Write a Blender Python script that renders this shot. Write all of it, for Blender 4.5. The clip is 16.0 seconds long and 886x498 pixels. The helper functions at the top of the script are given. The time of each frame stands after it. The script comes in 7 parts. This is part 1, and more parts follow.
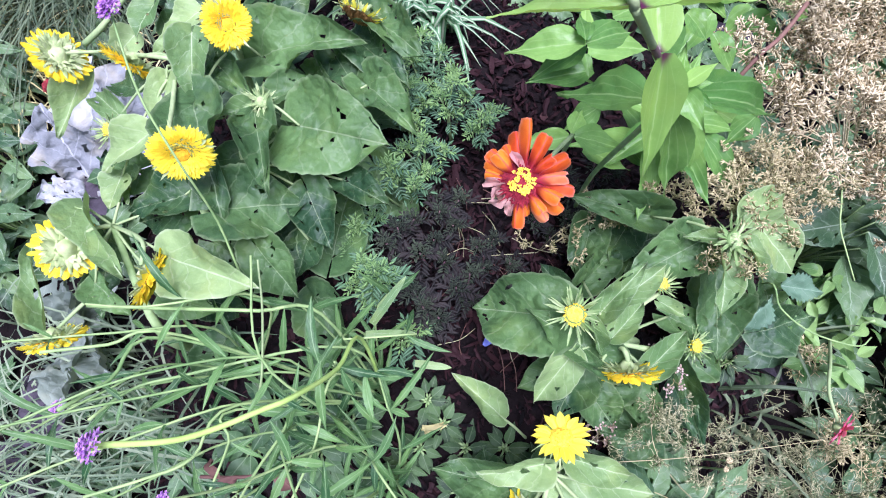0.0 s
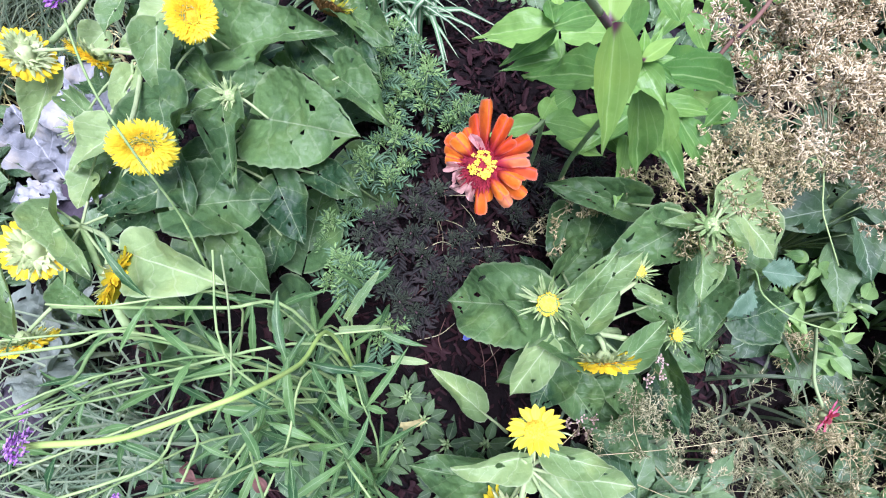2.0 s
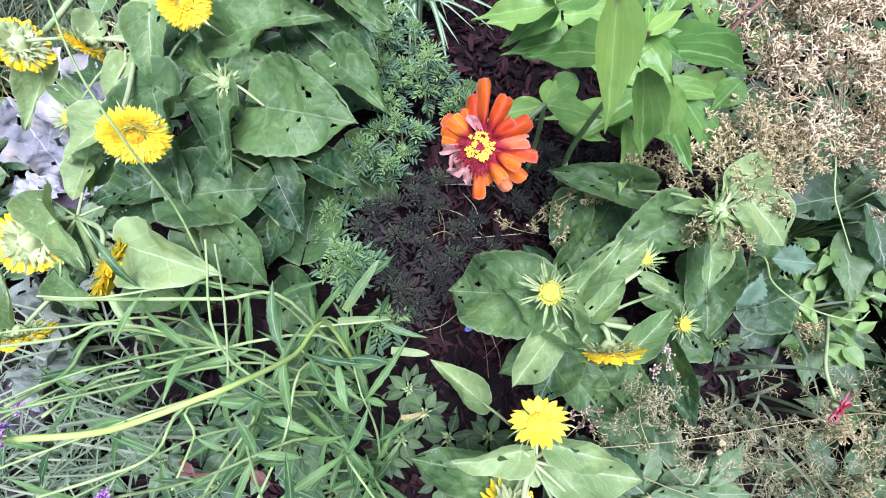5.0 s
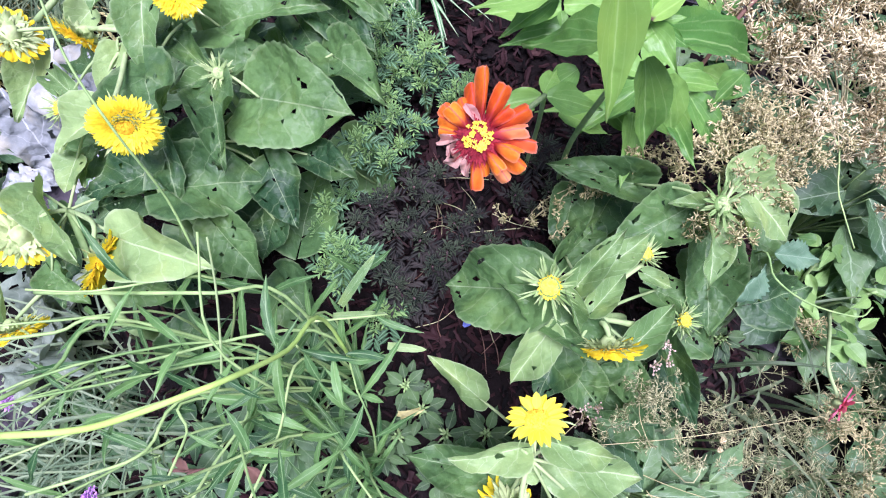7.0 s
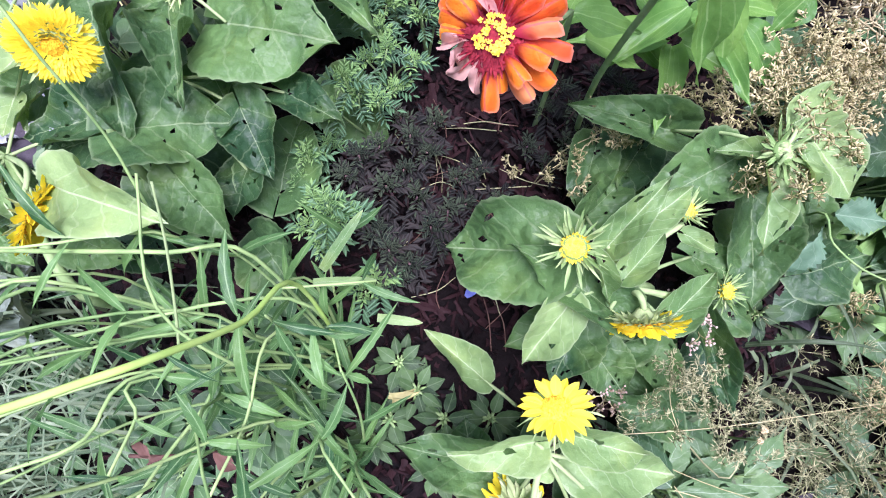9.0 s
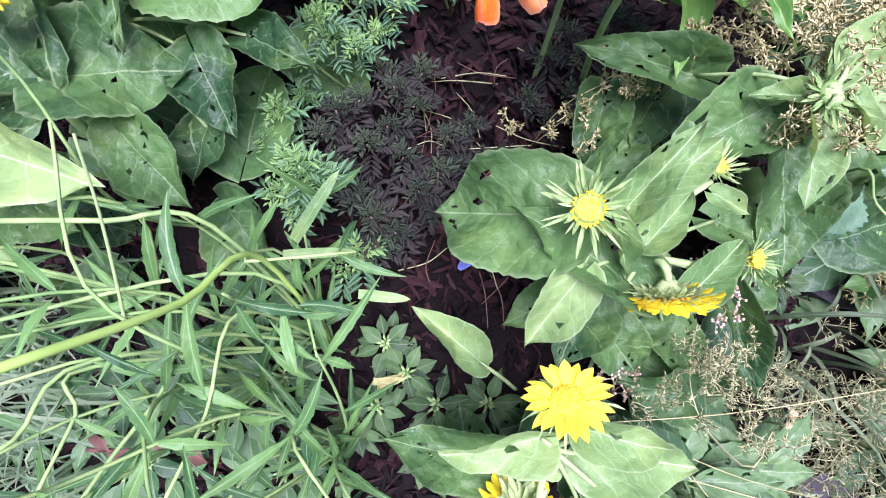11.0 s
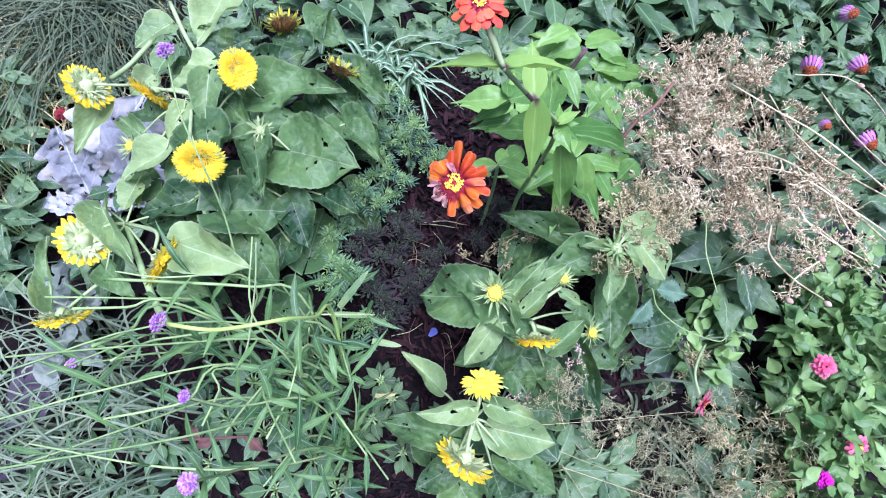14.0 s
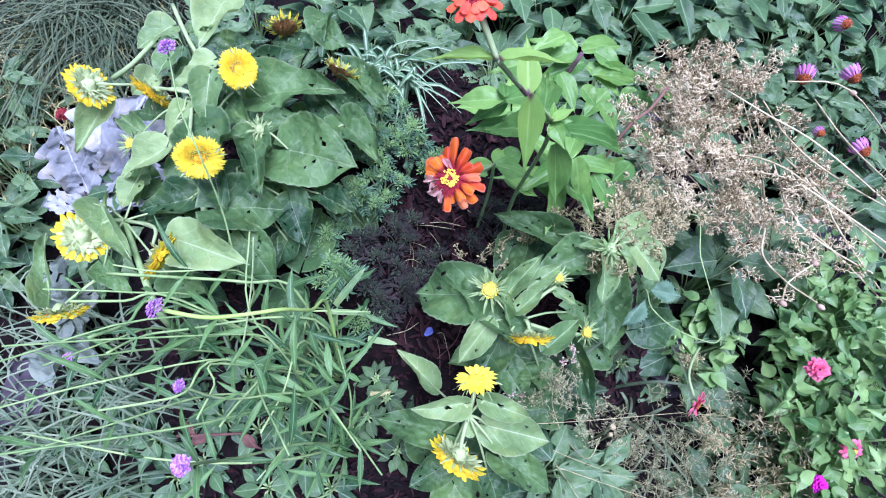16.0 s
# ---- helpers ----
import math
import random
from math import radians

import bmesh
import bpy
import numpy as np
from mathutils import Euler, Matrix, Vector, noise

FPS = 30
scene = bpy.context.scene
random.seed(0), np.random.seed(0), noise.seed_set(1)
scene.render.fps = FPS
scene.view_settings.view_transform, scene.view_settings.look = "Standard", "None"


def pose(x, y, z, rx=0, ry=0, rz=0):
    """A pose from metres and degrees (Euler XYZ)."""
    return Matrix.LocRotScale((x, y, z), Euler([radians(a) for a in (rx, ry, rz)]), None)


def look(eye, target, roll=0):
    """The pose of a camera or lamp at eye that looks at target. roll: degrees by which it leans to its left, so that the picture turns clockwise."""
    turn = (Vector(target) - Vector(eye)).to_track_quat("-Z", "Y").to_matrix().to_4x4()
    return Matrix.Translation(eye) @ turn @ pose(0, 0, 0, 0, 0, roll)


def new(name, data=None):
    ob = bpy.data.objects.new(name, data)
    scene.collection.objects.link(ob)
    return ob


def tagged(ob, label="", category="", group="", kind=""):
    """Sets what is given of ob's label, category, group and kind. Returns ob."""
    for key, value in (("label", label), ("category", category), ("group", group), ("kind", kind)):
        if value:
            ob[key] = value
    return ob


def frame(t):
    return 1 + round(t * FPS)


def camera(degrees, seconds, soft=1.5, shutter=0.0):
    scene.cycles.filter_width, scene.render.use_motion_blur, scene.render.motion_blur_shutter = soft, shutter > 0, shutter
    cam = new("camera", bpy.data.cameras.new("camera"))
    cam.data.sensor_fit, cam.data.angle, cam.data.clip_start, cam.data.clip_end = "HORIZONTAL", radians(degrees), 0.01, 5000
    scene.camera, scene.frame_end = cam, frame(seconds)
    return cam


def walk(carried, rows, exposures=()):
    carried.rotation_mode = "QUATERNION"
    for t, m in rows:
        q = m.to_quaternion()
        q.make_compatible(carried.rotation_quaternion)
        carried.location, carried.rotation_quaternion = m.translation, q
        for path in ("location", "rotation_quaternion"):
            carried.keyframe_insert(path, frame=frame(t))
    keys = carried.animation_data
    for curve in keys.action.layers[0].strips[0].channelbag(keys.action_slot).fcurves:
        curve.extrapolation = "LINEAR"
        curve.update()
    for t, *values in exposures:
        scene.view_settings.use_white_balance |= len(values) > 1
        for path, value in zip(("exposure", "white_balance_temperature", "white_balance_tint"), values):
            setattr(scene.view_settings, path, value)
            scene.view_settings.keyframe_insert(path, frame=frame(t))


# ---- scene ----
cam = camera(78.0, 16.0, soft=1.1)
PATH = [
    (0.0, pose(0.0004, 0.0001, 1.0431, 19.994, 0.025, 0.016)),
    (0.5, pose(0.0107, -0.0007, 1.0316, 19.853, 0.153, -0.367)),
    (1.0, pose(0.0156, -0.0023, 1.0289, 19.881, -0.014, -0.614)),
    (1.5, pose(0.0272, -0.0043, 1.0341, 20.212, 0.165, -1.083)),
    (2.0, pose(0.0283, -0.0044, 1.0267, 20.033, 0.265, -1.195)),
    (2.5, pose(0.0335, -0.0054, 1.0230, 19.898, 0.459, -1.564)),
    (3.0, pose(0.0321, -0.0035, 1.0187, 19.675, 0.456, -1.405)),
    (3.5, pose(0.0318, -0.0026, 1.0148, 19.541, 0.462, -1.315)),
    (4.0, pose(0.0338, -0.0041, 1.0154, 19.556, 0.724, -1.404)),
    (6.5, pose(0.0349, -0.0048, 1.0016, 19.017, 1.028, -1.352)),
    (7.0, pose(0.0359, -0.0036, 1.0007, 18.981, 0.815, -1.248)),
    (7.5, pose(0.0346, -0.0001, 0.9790, 18.465, 0.810, -1.196)),
    (8.0, pose(0.0340, 0.0047, 0.9625, 18.058, 0.587, -0.941)),
    (8.5, pose(0.0291, 0.0090, 0.9366, 17.124, 0.173, -0.387)),
    (9.0, pose(0.0342, 0.0103, 0.9072, 16.274, 0.552, -0.689)),
    (9.2, pose(0.0332, 0.0104, 0.8949, 16.235, 0.657, -0.785)),
    (11.5, pose(0.0412, 0.0247, 0.8398, 13.080, -0.003, -1.517)),
    (12.0, pose(0.0444, 0.0066, 0.8930, 14.999, -0.261, -0.891)),
    (12.5, pose(0.0200, -0.0658, 1.0612, 21.753, -3.822, -0.269)),
    (13.0, pose(0.0095, -0.1235, 1.1556, 25.581, -4.886, 0.298)),
    (13.5, pose(0.0110, -0.1413, 1.1792, 26.468, -4.872, 0.374)),
    (14.0, pose(0.0083, -0.1423, 1.1761, 26.340, -4.727, 0.481)),
    (14.5, pose(0.0083, -0.1378, 1.1602, 25.610, -4.567, 0.824)),
    (15.0, pose(0.0154, -0.1366, 1.1560, 25.560, -4.661, 0.564)),
    (15.5, pose(0.0143, -0.1373, 1.1508, 25.416, -4.537, 0.723)),
    (16.0, pose(0.0126, -0.1607, 1.1744, 27.394, -5.082, 0.885)),
]
walk(cam, PATH, [(0.0, 1.08, 5300, 36), (9.0, 1.23, 5480, 35), (11.5, 1.40, 5500, 35), (12.0, 1.42, 5500, 35), (12.5, 1.42, 5450, 34), (13.0, 1.30, 5250, 38), (13.6, 1.08, 5080, 39), (16.0, 1.00, 4880, 38)])

# ---- light: bright, softly overcast sky ----
world = bpy.data.worlds.new("sky")
scene.world = world
world.use_nodes = True
wn = world.node_tree.nodes
sky = wn.new("ShaderNodeTexSky")
sky.sky_type, sky.sun_disc = "NISHITA", False
sky.sun_elevation, sky.sun_rotation = radians(79), radians(158)
sky.dust_density, sky.ozone_density = 4.0, 0.6
world.node_tree.links.new(sky.outputs[0], wn["Background"].inputs[0])
wn["Background"].inputs[1].default_value = 0.064
sun = new("sun", bpy.data.lights.new("sun", "SUN"))
sun.data.energy, sun.data.angle, sun.data.color = 3.9, radians(32), (1.0, 0.97, 0.92)
sun.matrix_world = look((0.4, -1.0, 5.6), (0, 0, 0))
scene.view_settings.exposure = 0.0


# ---- materials ----
def nodes_of(name):
    m = bpy.data.materials.new(name)
    m.use_nodes = True
    return m, m.node_tree.nodes, m.node_tree.links


def math_node(n, l, op, a, b=0.0, c=0.0):
    k = n.new("ShaderNodeMath")
    k.operation = op
    for i, v in enumerate((a, b, c)):
        if isinstance(v, (int, float)):
            k.inputs[i].default_value = v
        else:
            l.new(v, k.inputs[i])
    return k.outputs[0]


def mix_color(n, l, fac, a, b, kind="MIX"):
    k = n.new("ShaderNodeMix")
    k.data_type, k.blend_type = "RGBA", kind
    for i, v in ((0, fac), (6, a), (7, b)):
        if isinstance(v, (int, float)):
            k.inputs[i].default_value = v
        elif isinstance(v, tuple):
            k.inputs[i].default_value = (*v, 1)
        else:
            l.new(v, k.inputs[i])
    return k.outputs[2]


def leaf_material(name, dark, light, vein, pitch=0.11, slope=0.75, rough=0.55, through_light=0.25, vein_amount=0.6, bump=0.4, blotch=0.5, rib=0.012, foot=None, parallel=False, island=0.0, margin=0.0, quilting=0.3, margin_color=None):
    """A leaf: two greens in blotches, a pale midrib and side veins drawn along the blade, and light let through."""
    m, n, l = nodes_of(name)
    b = n["Principled BSDF"]
    uv = n.new("ShaderNodeUVMap")
    sep = n.new("ShaderNodeSeparateXYZ")
    l.new(uv.outputs[0], sep.inputs[0])
    off = math_node(n, l, "ABSOLUTE", math_node(n, l, "SUBTRACT", sep.outputs[0], 0.5))
    along = math_node(n, l, "SUBTRACT", sep.outputs[1], math_node(n, l, "MULTIPLY", off, slope))
    wob = n.new("ShaderNodeTexNoise")
    wob.inputs["Scale"].default_value = 5
    l.new(uv.outputs[0], wob.inputs[0])
    along = math_node(n, l, "ADD", along, math_node(n, l, "MULTIPLY", wob.outputs[0], 0.09))
    side = math_node(n, l, "LESS_THAN", math_node(n, l, "PINGPONG", math_node(n, l, "ADD", along, 5.0), pitch), pitch * 0.075)
    if parallel:
        wide = math_node(n, l, "ADD", math_node(n, l, "MULTIPLY", math_node(n, l, "MULTIPLY", sep.outputs[1], math_node(n, l, "SUBTRACT", 1.0, sep.outputs[1])), 4.0), 0.12)
        s = math_node(n, l, "DIVIDE", off, wide)
        near = math_node(n, l, "MINIMUM", math_node(n, l, "ABSOLUTE", math_node(n, l, "SUBTRACT", s, 0.15)), math_node(n, l, "ABSOLUTE", math_node(n, l, "SUBTRACT", s, 0.30)))
        side = math_node(n, l, "LESS_THAN", near, 0.010)
    mid = math_node(n, l, "LESS_THAN", off, rib)
    veins = math_node(n, l, "MULTIPLY", math_node(n, l, "MAXIMUM", math_node(n, l, "MULTIPLY", side, 0.42), mid), vein_amount)
    big = n.new("ShaderNodeTexNoise")
    big.inputs["Scale"].default_value, big.inputs["Detail"].default_value = 14, 5
    fine = n.new("ShaderNodeTexNoise")
    fine.inputs["Scale"].default_value, fine.inputs["Detail"].default_value = 160, 3
    wp = n.new("ShaderNodeNewGeometry")
    l.new(wp.outputs["Position"], big.inputs[0])
    l.new(wp.outputs["Position"], fine.inputs[0])
    info = n.new("ShaderNodeObjectInfo")
    tone = math_node(n, l, "ADD", math_node(n, l, "MULTIPLY", math_node(n, l, "SUBTRACT", big.outputs[0], 0.5), blotch * 2.2),
                     math_node(n, l, "MULTIPLY", info.outputs["Random"], 0.95))
    tone = math_node(n, l, "ADD", tone, math_node(n, l, "MULTIPLY", math_node(n, l, "SUBTRACT", fine.outputs[0], 0.5), 0.5))
    if island:
        tone = math_node(n, l, "ADD", tone, math_node(n, l, "MULTIPLY", math_node(n, l, "SUBTRACT", wp.outputs["Random Per Island"], 0.5), island))
    clamp = n.new("ShaderNodeClamp")
    l.new(tone, clamp.inputs[0])
    col = mix_color(n, l, clamp.outputs[0], dark, light)
    net = n.new("ShaderNodeTexVoronoi")
    net.feature = "DISTANCE_TO_EDGE"
    net.inputs["Scale"].default_value = 320
    l.new(wp.outputs["Position"], net.inputs[0])
    mesh_line = n.new("ShaderNodeMapRange")
    l.new(net.outputs["Distance"], mesh_line.inputs[0])
    mesh_line.inputs[1].default_value, mesh_line.inputs[2].default_value = 0.0, 0.10
    mesh_line.inputs[3].default_value, mesh_line.inputs[4].default_value = 0.05, 0.0
    patch = n.new("ShaderNodeTexNoise")
    patch.inputs["Scale"].default_value, patch.inputs["Detail"].default_value = 23, 3
    l.new(wp.outputs["Position"], patch.inputs[0])
    worn = n.new("ShaderNodeMapRange")
    l.new(patch.outputs[0], worn.inputs[0])
    worn.inputs[1].default_value, worn.inputs[2].default_value = 0.52, 0.72
    worn.inputs[4].default_value = 0.45 * blotch
    col = mix_color(n, l, worn.outputs[0], col, (min(1.0, light[0] * 1.35), min(1.0, light[1] * 1.12), light[2] * 0.7))
    speck = n.new("ShaderNodeTexNoise")
    speck.inputs["Scale"].default_value, speck.inputs["Detail"].default_value = 520, 2
    l.new(wp.outputs["Position"], speck.inputs[0])
    dust = n.new("ShaderNodeMapRange")
    l.new(speck.outputs[0], dust.inputs[0])
    dust.inputs[1].default_value, dust.inputs[2].default_value = 0.62, 0.74
    dust.inputs[4].default_value = 0.35 * vein_amount
    col = mix_color(n, l, dust.outputs[0], col, vein)
    col = mix_color(n, l, math_node(n, l, "MULTIPLY", mesh_line.outputs[0], vein_amount), col, vein)
    col = mix_color(n, l, veins, col, vein)
    if margin:
        rim = n.new("ShaderNodeAttribute")
        rim.attribute_name = "rim"
        edge = n.new("ShaderNodeMapRange")
        l.new(rim.outputs["Fac"], edge.inputs[0])
        edge.inputs[1].default_value, edge.inputs[2].default_value = (0.8 if margin_color else 0.935), 1.0
        col = mix_color(n, l, math_node(n, l, "MULTIPLY", edge.outputs[0], margin), col, margin_color or vein)
    if foot:
        ramp = n.new("ShaderNodeMapRange")
        ramp.interpolation_type = "SMOOTHSTEP"
        reach = math_node(n, l, "ADD", sep.outputs[1], math_node(n, l, "MULTIPLY", off, 0.75 if parallel else 0.0))
        l.new(math_node(n, l, "ADD", reach, math_node(n, l, "MULTIPLY", math_node(n, l, "SUBTRACT", big.outputs[0], 0.5), 0.12)), ramp.inputs[0])
        ramp.inputs[1].default_value, ramp.inputs[2].default_value = foot[1], foot[2]
        ramp.inputs[3].default_value, ramp.inputs[4].default_value = 1.0, 0.0
        col = mix_color(n, l, ramp.outputs[0], col, foot[0])
    l.new(col, b.inputs["Base Color"])
    b.inputs["Roughness"].default_value = rough
    b.inputs["Specular IOR Level"].default_value = 0.32
    bp = n.new("ShaderNodeBump")
    bp.inputs["Strength"].default_value, bp.inputs["Distance"].default_value = bump, 0.004
    hgt = math_node(n, l, "ADD", math_node(n, l, "MULTIPLY", veins, -0.5), math_node(n, l, "MULTIPLY", fine.outputs[0], 0.6))
    quilt = n.new("ShaderNodeTexVoronoi")
    quilt.inputs["Scale"].default_value = 85
    l.new(wp.outputs["Position"], quilt.inputs[0])
    hgt = math_node(n, l, "SUBTRACT", hgt, math_node(n, l, "MULTIPLY", quilt.outputs["Distance"], quilting))
    hgt = math_node(n, l, "SUBTRACT", hgt, math_node(n, l, "MULTIPLY", mesh_line.outputs[0], 1.2))
    hgt = math_node(n, l, "ADD", hgt, math_node(n, l, "MULTIPLY", patch.outputs[0], 1.6))
    l.new(hgt, bp.inputs["Height"])
    l.new(bp.outputs[0], b.inputs["Normal"])
    t = n.new("ShaderNodeBsdfTranslucent")
    l.new(mix_color(n, l, 0.5, col, (light[0] * 1.3, light[1] * 1.3, light[2] * 0.6)), t.inputs[0])
    mx = n.new("ShaderNodeMixShader")
    mx.inputs[0].default_value = through_light
    l.new(b.outputs[0], mx.inputs[1])
    l.new(t.outputs[0], mx.inputs[2])
    l.new(mx.outputs[0], n["Material Output"].inputs[0])
    return m


def rough_material(name, dark, light, scale=60.0, rough=0.8, island=0.0, bump=0.3, through_light=0.0, metal=0.0, dist=0.004):
    """A mottled surface of two colours; island: how far separate pieces of one mesh differ."""
    m, n, l = nodes_of(name)
    b = n["Principled BSDF"]
    wp = n.new("ShaderNodeNewGeometry")
    info = n.new("ShaderNodeObjectInfo")
    a = n.new("ShaderNodeTexNoise")
    a.inputs["Scale"].default_value, a.inputs["Detail"].default_value = scale, 6
    c = n.new("ShaderNodeTexNoise")
    c.inputs["Scale"].default_value, c.inputs["Detail"].default_value = scale * 0.12, 4
    l.new(wp.outputs["Position"], a.inputs[0])
    l.new(wp.outputs["Position"], c.inputs[0])
    tone = math_node(n, l, "ADD", math_node(n, l, "MULTIPLY", math_node(n, l, "SUBTRACT", a.outputs[0], 0.5), 1.4), c.outputs[0])
    isl = math_node(n, l, "MULTIPLY", math_node(n, l, "SUBTRACT", wp.outputs["Random Per Island"], 0.5), island)
    tone = math_node(n, l, "ADD", tone, isl)
    tone = math_node(n, l, "ADD", tone, math_node(n, l, "MULTIPLY", math_node(n, l, "SUBTRACT", info.outputs["Random"], 0.5), 0.5))
    clamp = n.new("ShaderNodeClamp")
    l.new(tone, clamp.inputs[0])
    col = mix_color(n, l, clamp.outputs[0], dark, light)
    l.new(col, b.inputs["Base Color"])
    b.inputs["Roughness"].default_value = rough
    b.inputs["Metallic"].default_value = metal
    b.inputs["Specular IOR Level"].default_value = 0.18
    bp = n.new("ShaderNodeBump")
    bp.inputs["Strength"].default_value, bp.inputs["Distance"].default_value = bump, dist
    l.new(a.outputs[0], bp.inputs["Height"])
    l.new(bp.outputs[0], b.inputs["Normal"])
    if through_light:
        t = n.new("ShaderNodeBsdfTranslucent")
        l.new(col, t.inputs[0])
        mx = n.new("ShaderNodeMixShader")
        mx.inputs[0].default_value = through_light
        l.new(b.outputs[0], mx.inputs[1])
        l.new(t.outputs[0], mx.inputs[2])
        l.new(mx.outputs[0], n["Material Output"].inputs[0])
    return m


SUN_LEAF = leaf_material("sunflower_leaf", (0.020, 0.062, 0.024), (0.118, 0.228, 0.068), (0.30, 0.40, 0.20), rough=0.42, through_light=0.28, vein_amount=0.6, bump=0.6, blotch=0.8, rib=0.007, margin=0.5, quilting=0.8)
PALE_LEAF = leaf_material("young_sunflower_leaf", (0.105, 0.210, 0.066), (0.310, 0.445, 0.165), (0.52, 0.62, 0.36), rough=0.45, through_light=0.3, vein_amount=0.6, margin=0.5, bump=0.5, blotch=0.6, quilting=0.7)
ZIN_LEAF = leaf_material("zinnia_leaf", (0.070, 0.185, 0.036), (0.215, 0.400, 0.085), (0.36, 0.52, 0.19), parallel=True, rough=0.36, through_light=0.3, vein_amount=0.45, bump=0.3, rib=0.014)
ZIN_BED = leaf_material("zinnia_bed_leaf", (0.055, 0.150, 0.038), (0.240, 0.395, 0.120), (0.34, 0.47, 0.20), parallel=True, rough=0.42, through_light=0.28, vein_amount=0.45, bump=0.3, rib=0.014)
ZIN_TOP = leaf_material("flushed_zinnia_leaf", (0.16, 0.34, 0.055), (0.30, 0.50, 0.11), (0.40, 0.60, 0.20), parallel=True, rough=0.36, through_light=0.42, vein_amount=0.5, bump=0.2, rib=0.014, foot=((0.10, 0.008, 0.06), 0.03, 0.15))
DARK_LEAF = leaf_material("comfrey_leaf", (0.036, 0.088, 0.036), (0.150, 0.255, 0.100), (0.28, 0.38, 0.23), rough=0.42, vein_amount=0.8)
LANCE_LEAF = leaf_material("verbena_leaf", (0.024, 0.082, 0.028), (0.145, 0.290, 0.082), (0.28, 0.42, 0.18), pitch=0.2, rough=0.45, rib=0.04, through_light=0.28)
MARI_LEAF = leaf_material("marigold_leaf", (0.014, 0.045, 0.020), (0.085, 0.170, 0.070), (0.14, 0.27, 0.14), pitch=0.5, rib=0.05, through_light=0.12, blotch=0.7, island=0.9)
# dark copy of the marigold green; the mid-bed shade is in its colour
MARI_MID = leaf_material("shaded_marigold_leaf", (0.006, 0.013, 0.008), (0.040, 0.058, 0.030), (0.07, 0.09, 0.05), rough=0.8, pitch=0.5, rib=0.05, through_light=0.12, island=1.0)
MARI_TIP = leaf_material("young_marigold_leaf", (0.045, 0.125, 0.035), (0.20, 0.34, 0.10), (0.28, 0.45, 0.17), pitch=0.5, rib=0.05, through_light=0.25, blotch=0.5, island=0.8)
# purplish leaf, coloured darker still to hold the shade under those tufts
MARI_DARK = leaf_material("shaded_purplish_leaf", (0.002, 0.003, 0.002), (0.024, 0.019, 0.016), (0.035, 0.035, 0.03), rough=0.8, pitch=0.5, rib=0.05, through_light=0.08, island=1.8)
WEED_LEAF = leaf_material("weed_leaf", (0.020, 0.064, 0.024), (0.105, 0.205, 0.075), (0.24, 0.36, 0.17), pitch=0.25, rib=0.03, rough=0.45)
# weed leaf darkened so its colour carries the shade
WEED_SHADE = leaf_material("shaded_weed_leaf", (0.018, 0.045, 0.016), (0.085, 0.165, 0.05), (0.16, 0.24, 0.11), pitch=0.25, rib=0.03)
PALE_SILVER = leaf_material("grey_green_leaf", (0.17, 0.22, 0.165), (0.31, 0.37, 0.295), (0.38, 0.43, 0.36), rough=0.8, bump=0.5, blotch=0.4, quilting=0.5)
SILVER_LEAF = leaf_material("silver_leaf", (0.19, 0.212, 0.215), (0.41, 0.44, 0.44), (0.54, 0.57, 0.57), rough=0.8, through_light=0.12, bump=0.6, vein_amount=0.7, quilting=0.5, blotch=0.9)
GRASS_BLADE = leaf_material("grass_blade", (0.09, 0.15, 0.08), (0.25, 0.32, 0.19), (0.28, 0.38, 0.2), pitch=2.0, rib=0.05, island=0.8)
DARK_BLADES = leaf_material("dark_grass_blade", (0.045, 0.078, 0.036), (0.18, 0.235, 0.12), (0.2, 0.25, 0.15), pitch=2.0, rib=0.05, island=0.9)
STRIPED_BLADE = leaf_material("striped_blade", (0.06, 0.16, 0.07), (0.13, 0.27, 0.12), (0.62, 0.66, 0.45), pitch=3.0, rib=0.16, vein_amount=0.6)
STRAW_BLADES = rough_material("straw_blades", (0.24, 0.24, 0.08), (0.62, 0.56, 0.26), 60, 0.8, 1.3, through_light=0.2)
YELLOW = leaf_material("yellow_petal", (0.95, 0.72, 0.01), (1.0, 0.90, 0.05), (0.98, 0.88, 0.10), pitch=0.5, rib=0.03, through_light=0.40, bump=0.2, blotch=0.3, island=0.6)
PALE_YELLOW = leaf_material("lemon_petal", (0.95, 0.80, 0.025), (1.0, 0.92, 0.09), (0.98, 0.90, 0.14), pitch=0.5, rib=0.03, through_light=0.4, bump=0.2, blotch=0.3)
GOLD = rough_material("gold_florets", (0.62, 0.30, 0.005), (0.9, 0.58, 0.02), 300, 0.8, 0.8)
BRACT = rough_material("bract_green", (0.32, 0.43, 0.16), (0.60, 0.68, 0.34), 120, 0.6, 0.8, through_light=0.2)
BUD_BRACT = rough_material("bud_bract", (0.19, 0.31, 0.10), (0.48, 0.58, 0.27), 120, 0.7, 0.9, through_light=0.2)
STEM = rough_material("hairy_stem", (0.16, 0.27, 0.08), (0.34, 0.46, 0.20), 90, 0.7)
PALE_STEM = rough_material("pale_stem", (0.21, 0.31, 0.12), (0.37, 0.46, 0.21), 90, 0.7)
PURPLE_STEM = rough_material("purple_stem", (0.10, 0.05, 0.07), (0.20, 0.14, 0.12), 90, 0.6)
VERB_STEM = rough_material("verbena_stem", (0.14, 0.25, 0.08), (0.36, 0.49, 0.18), 60, 0.5)
BROWN_STEM = rough_material("brown_stem", (0.10, 0.05, 0.04), (0.22, 0.13, 0.09), 60, 0.7)
